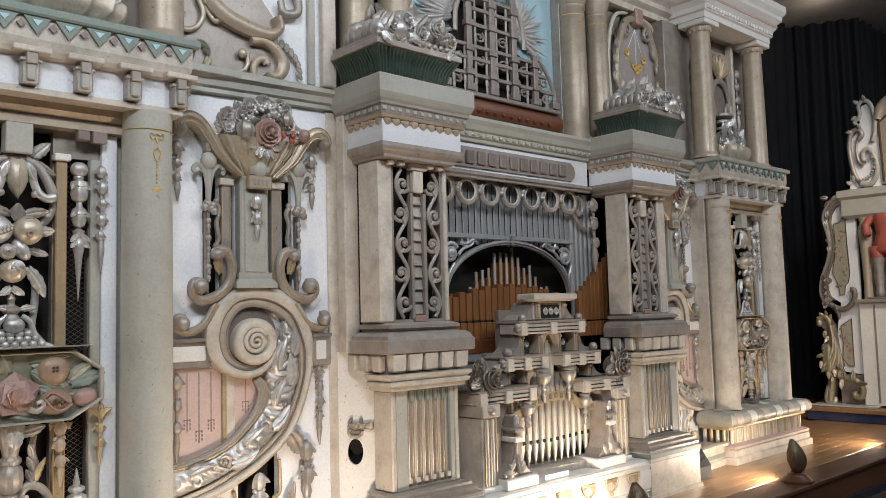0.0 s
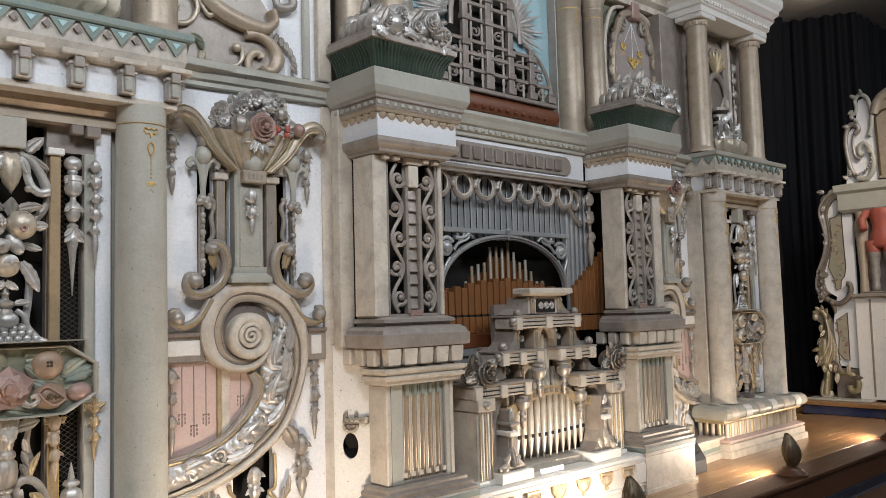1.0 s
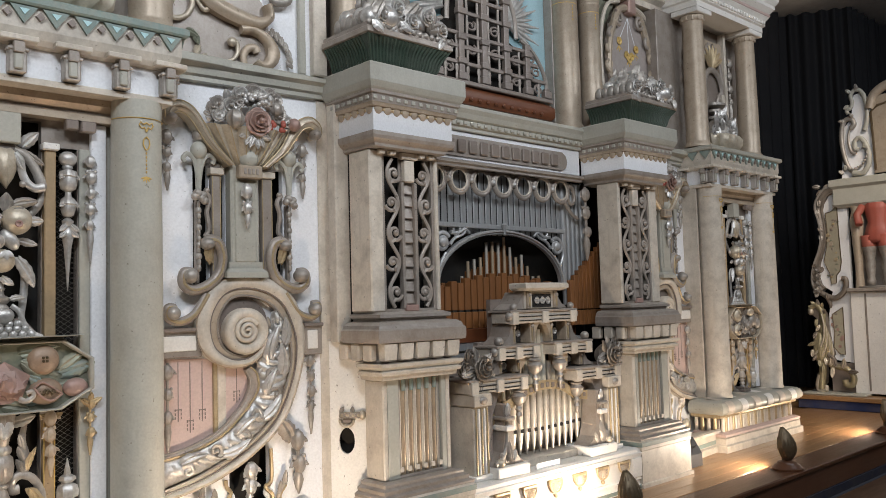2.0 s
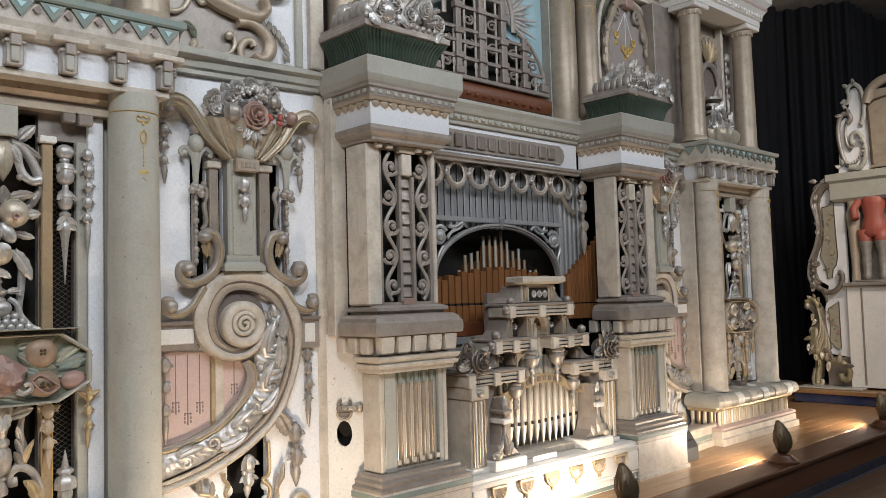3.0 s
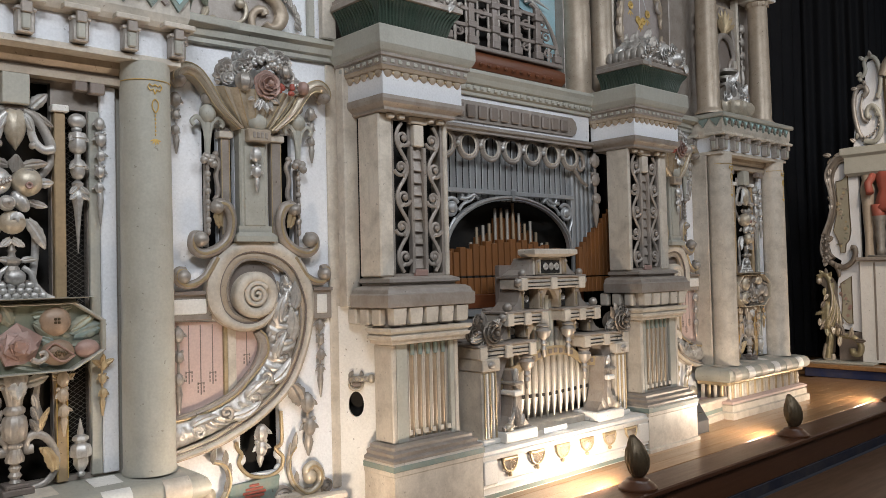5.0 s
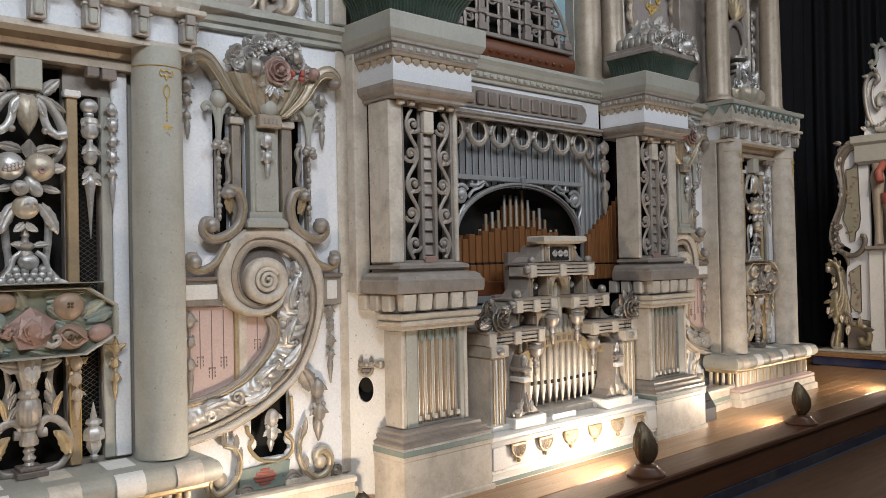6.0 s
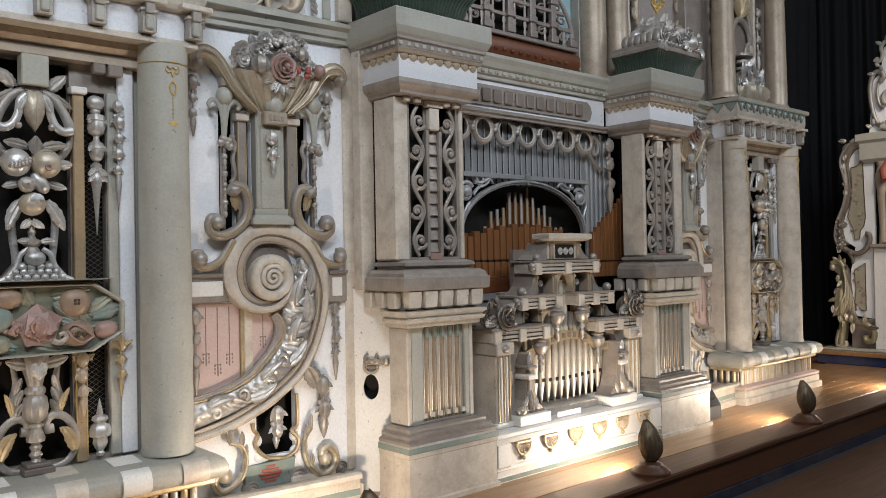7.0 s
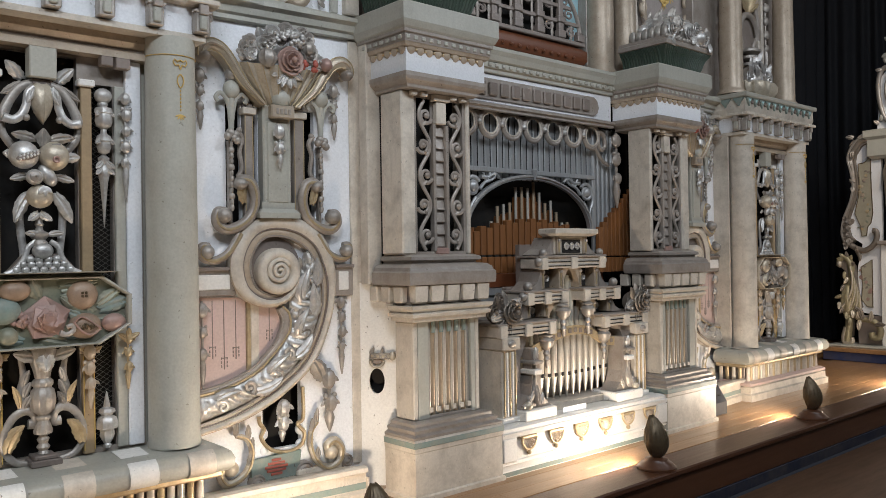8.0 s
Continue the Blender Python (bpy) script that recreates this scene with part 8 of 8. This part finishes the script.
for i, (x, z, a) in enumerate(((0.62, 3.22, 120), (0.68, 3.25, 70), (0.6, 3.08, 190), (0.5, 2.36, 120), (0.52, 2.4, 60), (0.54, 2.92, 150), (0.72, 2.62, 40), (0.62, 2.95, 80))):
    part("crest_leaf", leaf((x, -0.05, z), a, 0.055, 0.05, 0.02, None, 0.5), DULL if i % 2 else SAGE, sec, "", True)
part("crest_panel", box(0.81, 2.0, -0.03, 0.03, 2.33, 3.15), TAN, sec, "tan centre panel with dark frame")
part("crest_frame", tube([(0.83, -0.035, 2.36), (0.81, -0.035, 2.98), (0.88, -0.035, 3.04), (1.1, -0.035, 3.08)], 0.012, 1, 6), BRONZE, sec, "", True)
part("crest_top", curl([(0.80, 3.02), (0.84, 3.14), (0.9, 3.2), (1.0, 3.24), (1.2, 3.26)], -0.03, 0.05, 0.05, 0.8, 9), TAN, sec, "", True)
# plain carved figure on the ledge of the second organ
FX = 0.80
bm = box(FX - 0.2, FX + 0.2, -0.08, 0.1, 1.131, 1.15)
for dx in (-0.09, 0.07):
    lathe([(0.04, 1.15), (0.045, 1.2), (0.035, 1.24), (0.05, 1.36), (0.045, 1.44), (0.075, 1.56), (0.08, 1.68)], (FX + dx, -0.01, 0), 16, bm=bm)
lathe([(0.12, 1.60), (0.15, 1.64), (0.12, 1.76), (0.095, 1.82), (0.125, 1.95), (0.12, 2.02), (0.045, 2.06), (0.04, 2.1), (0.065, 2.15), (0.06, 2.22), (0.01, 2.25)], (FX, -0.01, 0), 24, 1, 0.6, bm=bm, lobes=9, depth=0.1)
tube([(FX - 0.13, -0.02, 2.0), (FX - 0.18, -0.06, 1.9), (FX - 0.14, -0.12, 1.8)], 0.04, 1, 10, bm)
fig = alone("carved_statue", bm, DULL, "worn red and silver carved wooden statue on the organ ledge", "statue", "", True)
fig.data.materials.append(RED)
for f in fig.data.polygons:
    f.material_index = 1 if 1.70 < f.center[2] < 2.18 else 0

# ---- stage boards, laid last ----
PLACE[0] = Matrix.Identity(4)
rng = random.Random(9)
for r in range(9):
    x = -3.9 + rng.uniform(-1, 0)
    y0 = 2.76 + r * 0.118
    while x < 12.3:
        L = rng.uniform(1.8, 2.9)
        bm = box(max(-4, x) + 0.0006, min(12.5, x + L) - 0.0006, y0 + 0.0006, y0 + 0.1174, -0.0118, -0.0005 + rng.uniform(-0.0004, 0.0004), 0.0012)
        part("plank", bm, STAGE, stage)
        x += L
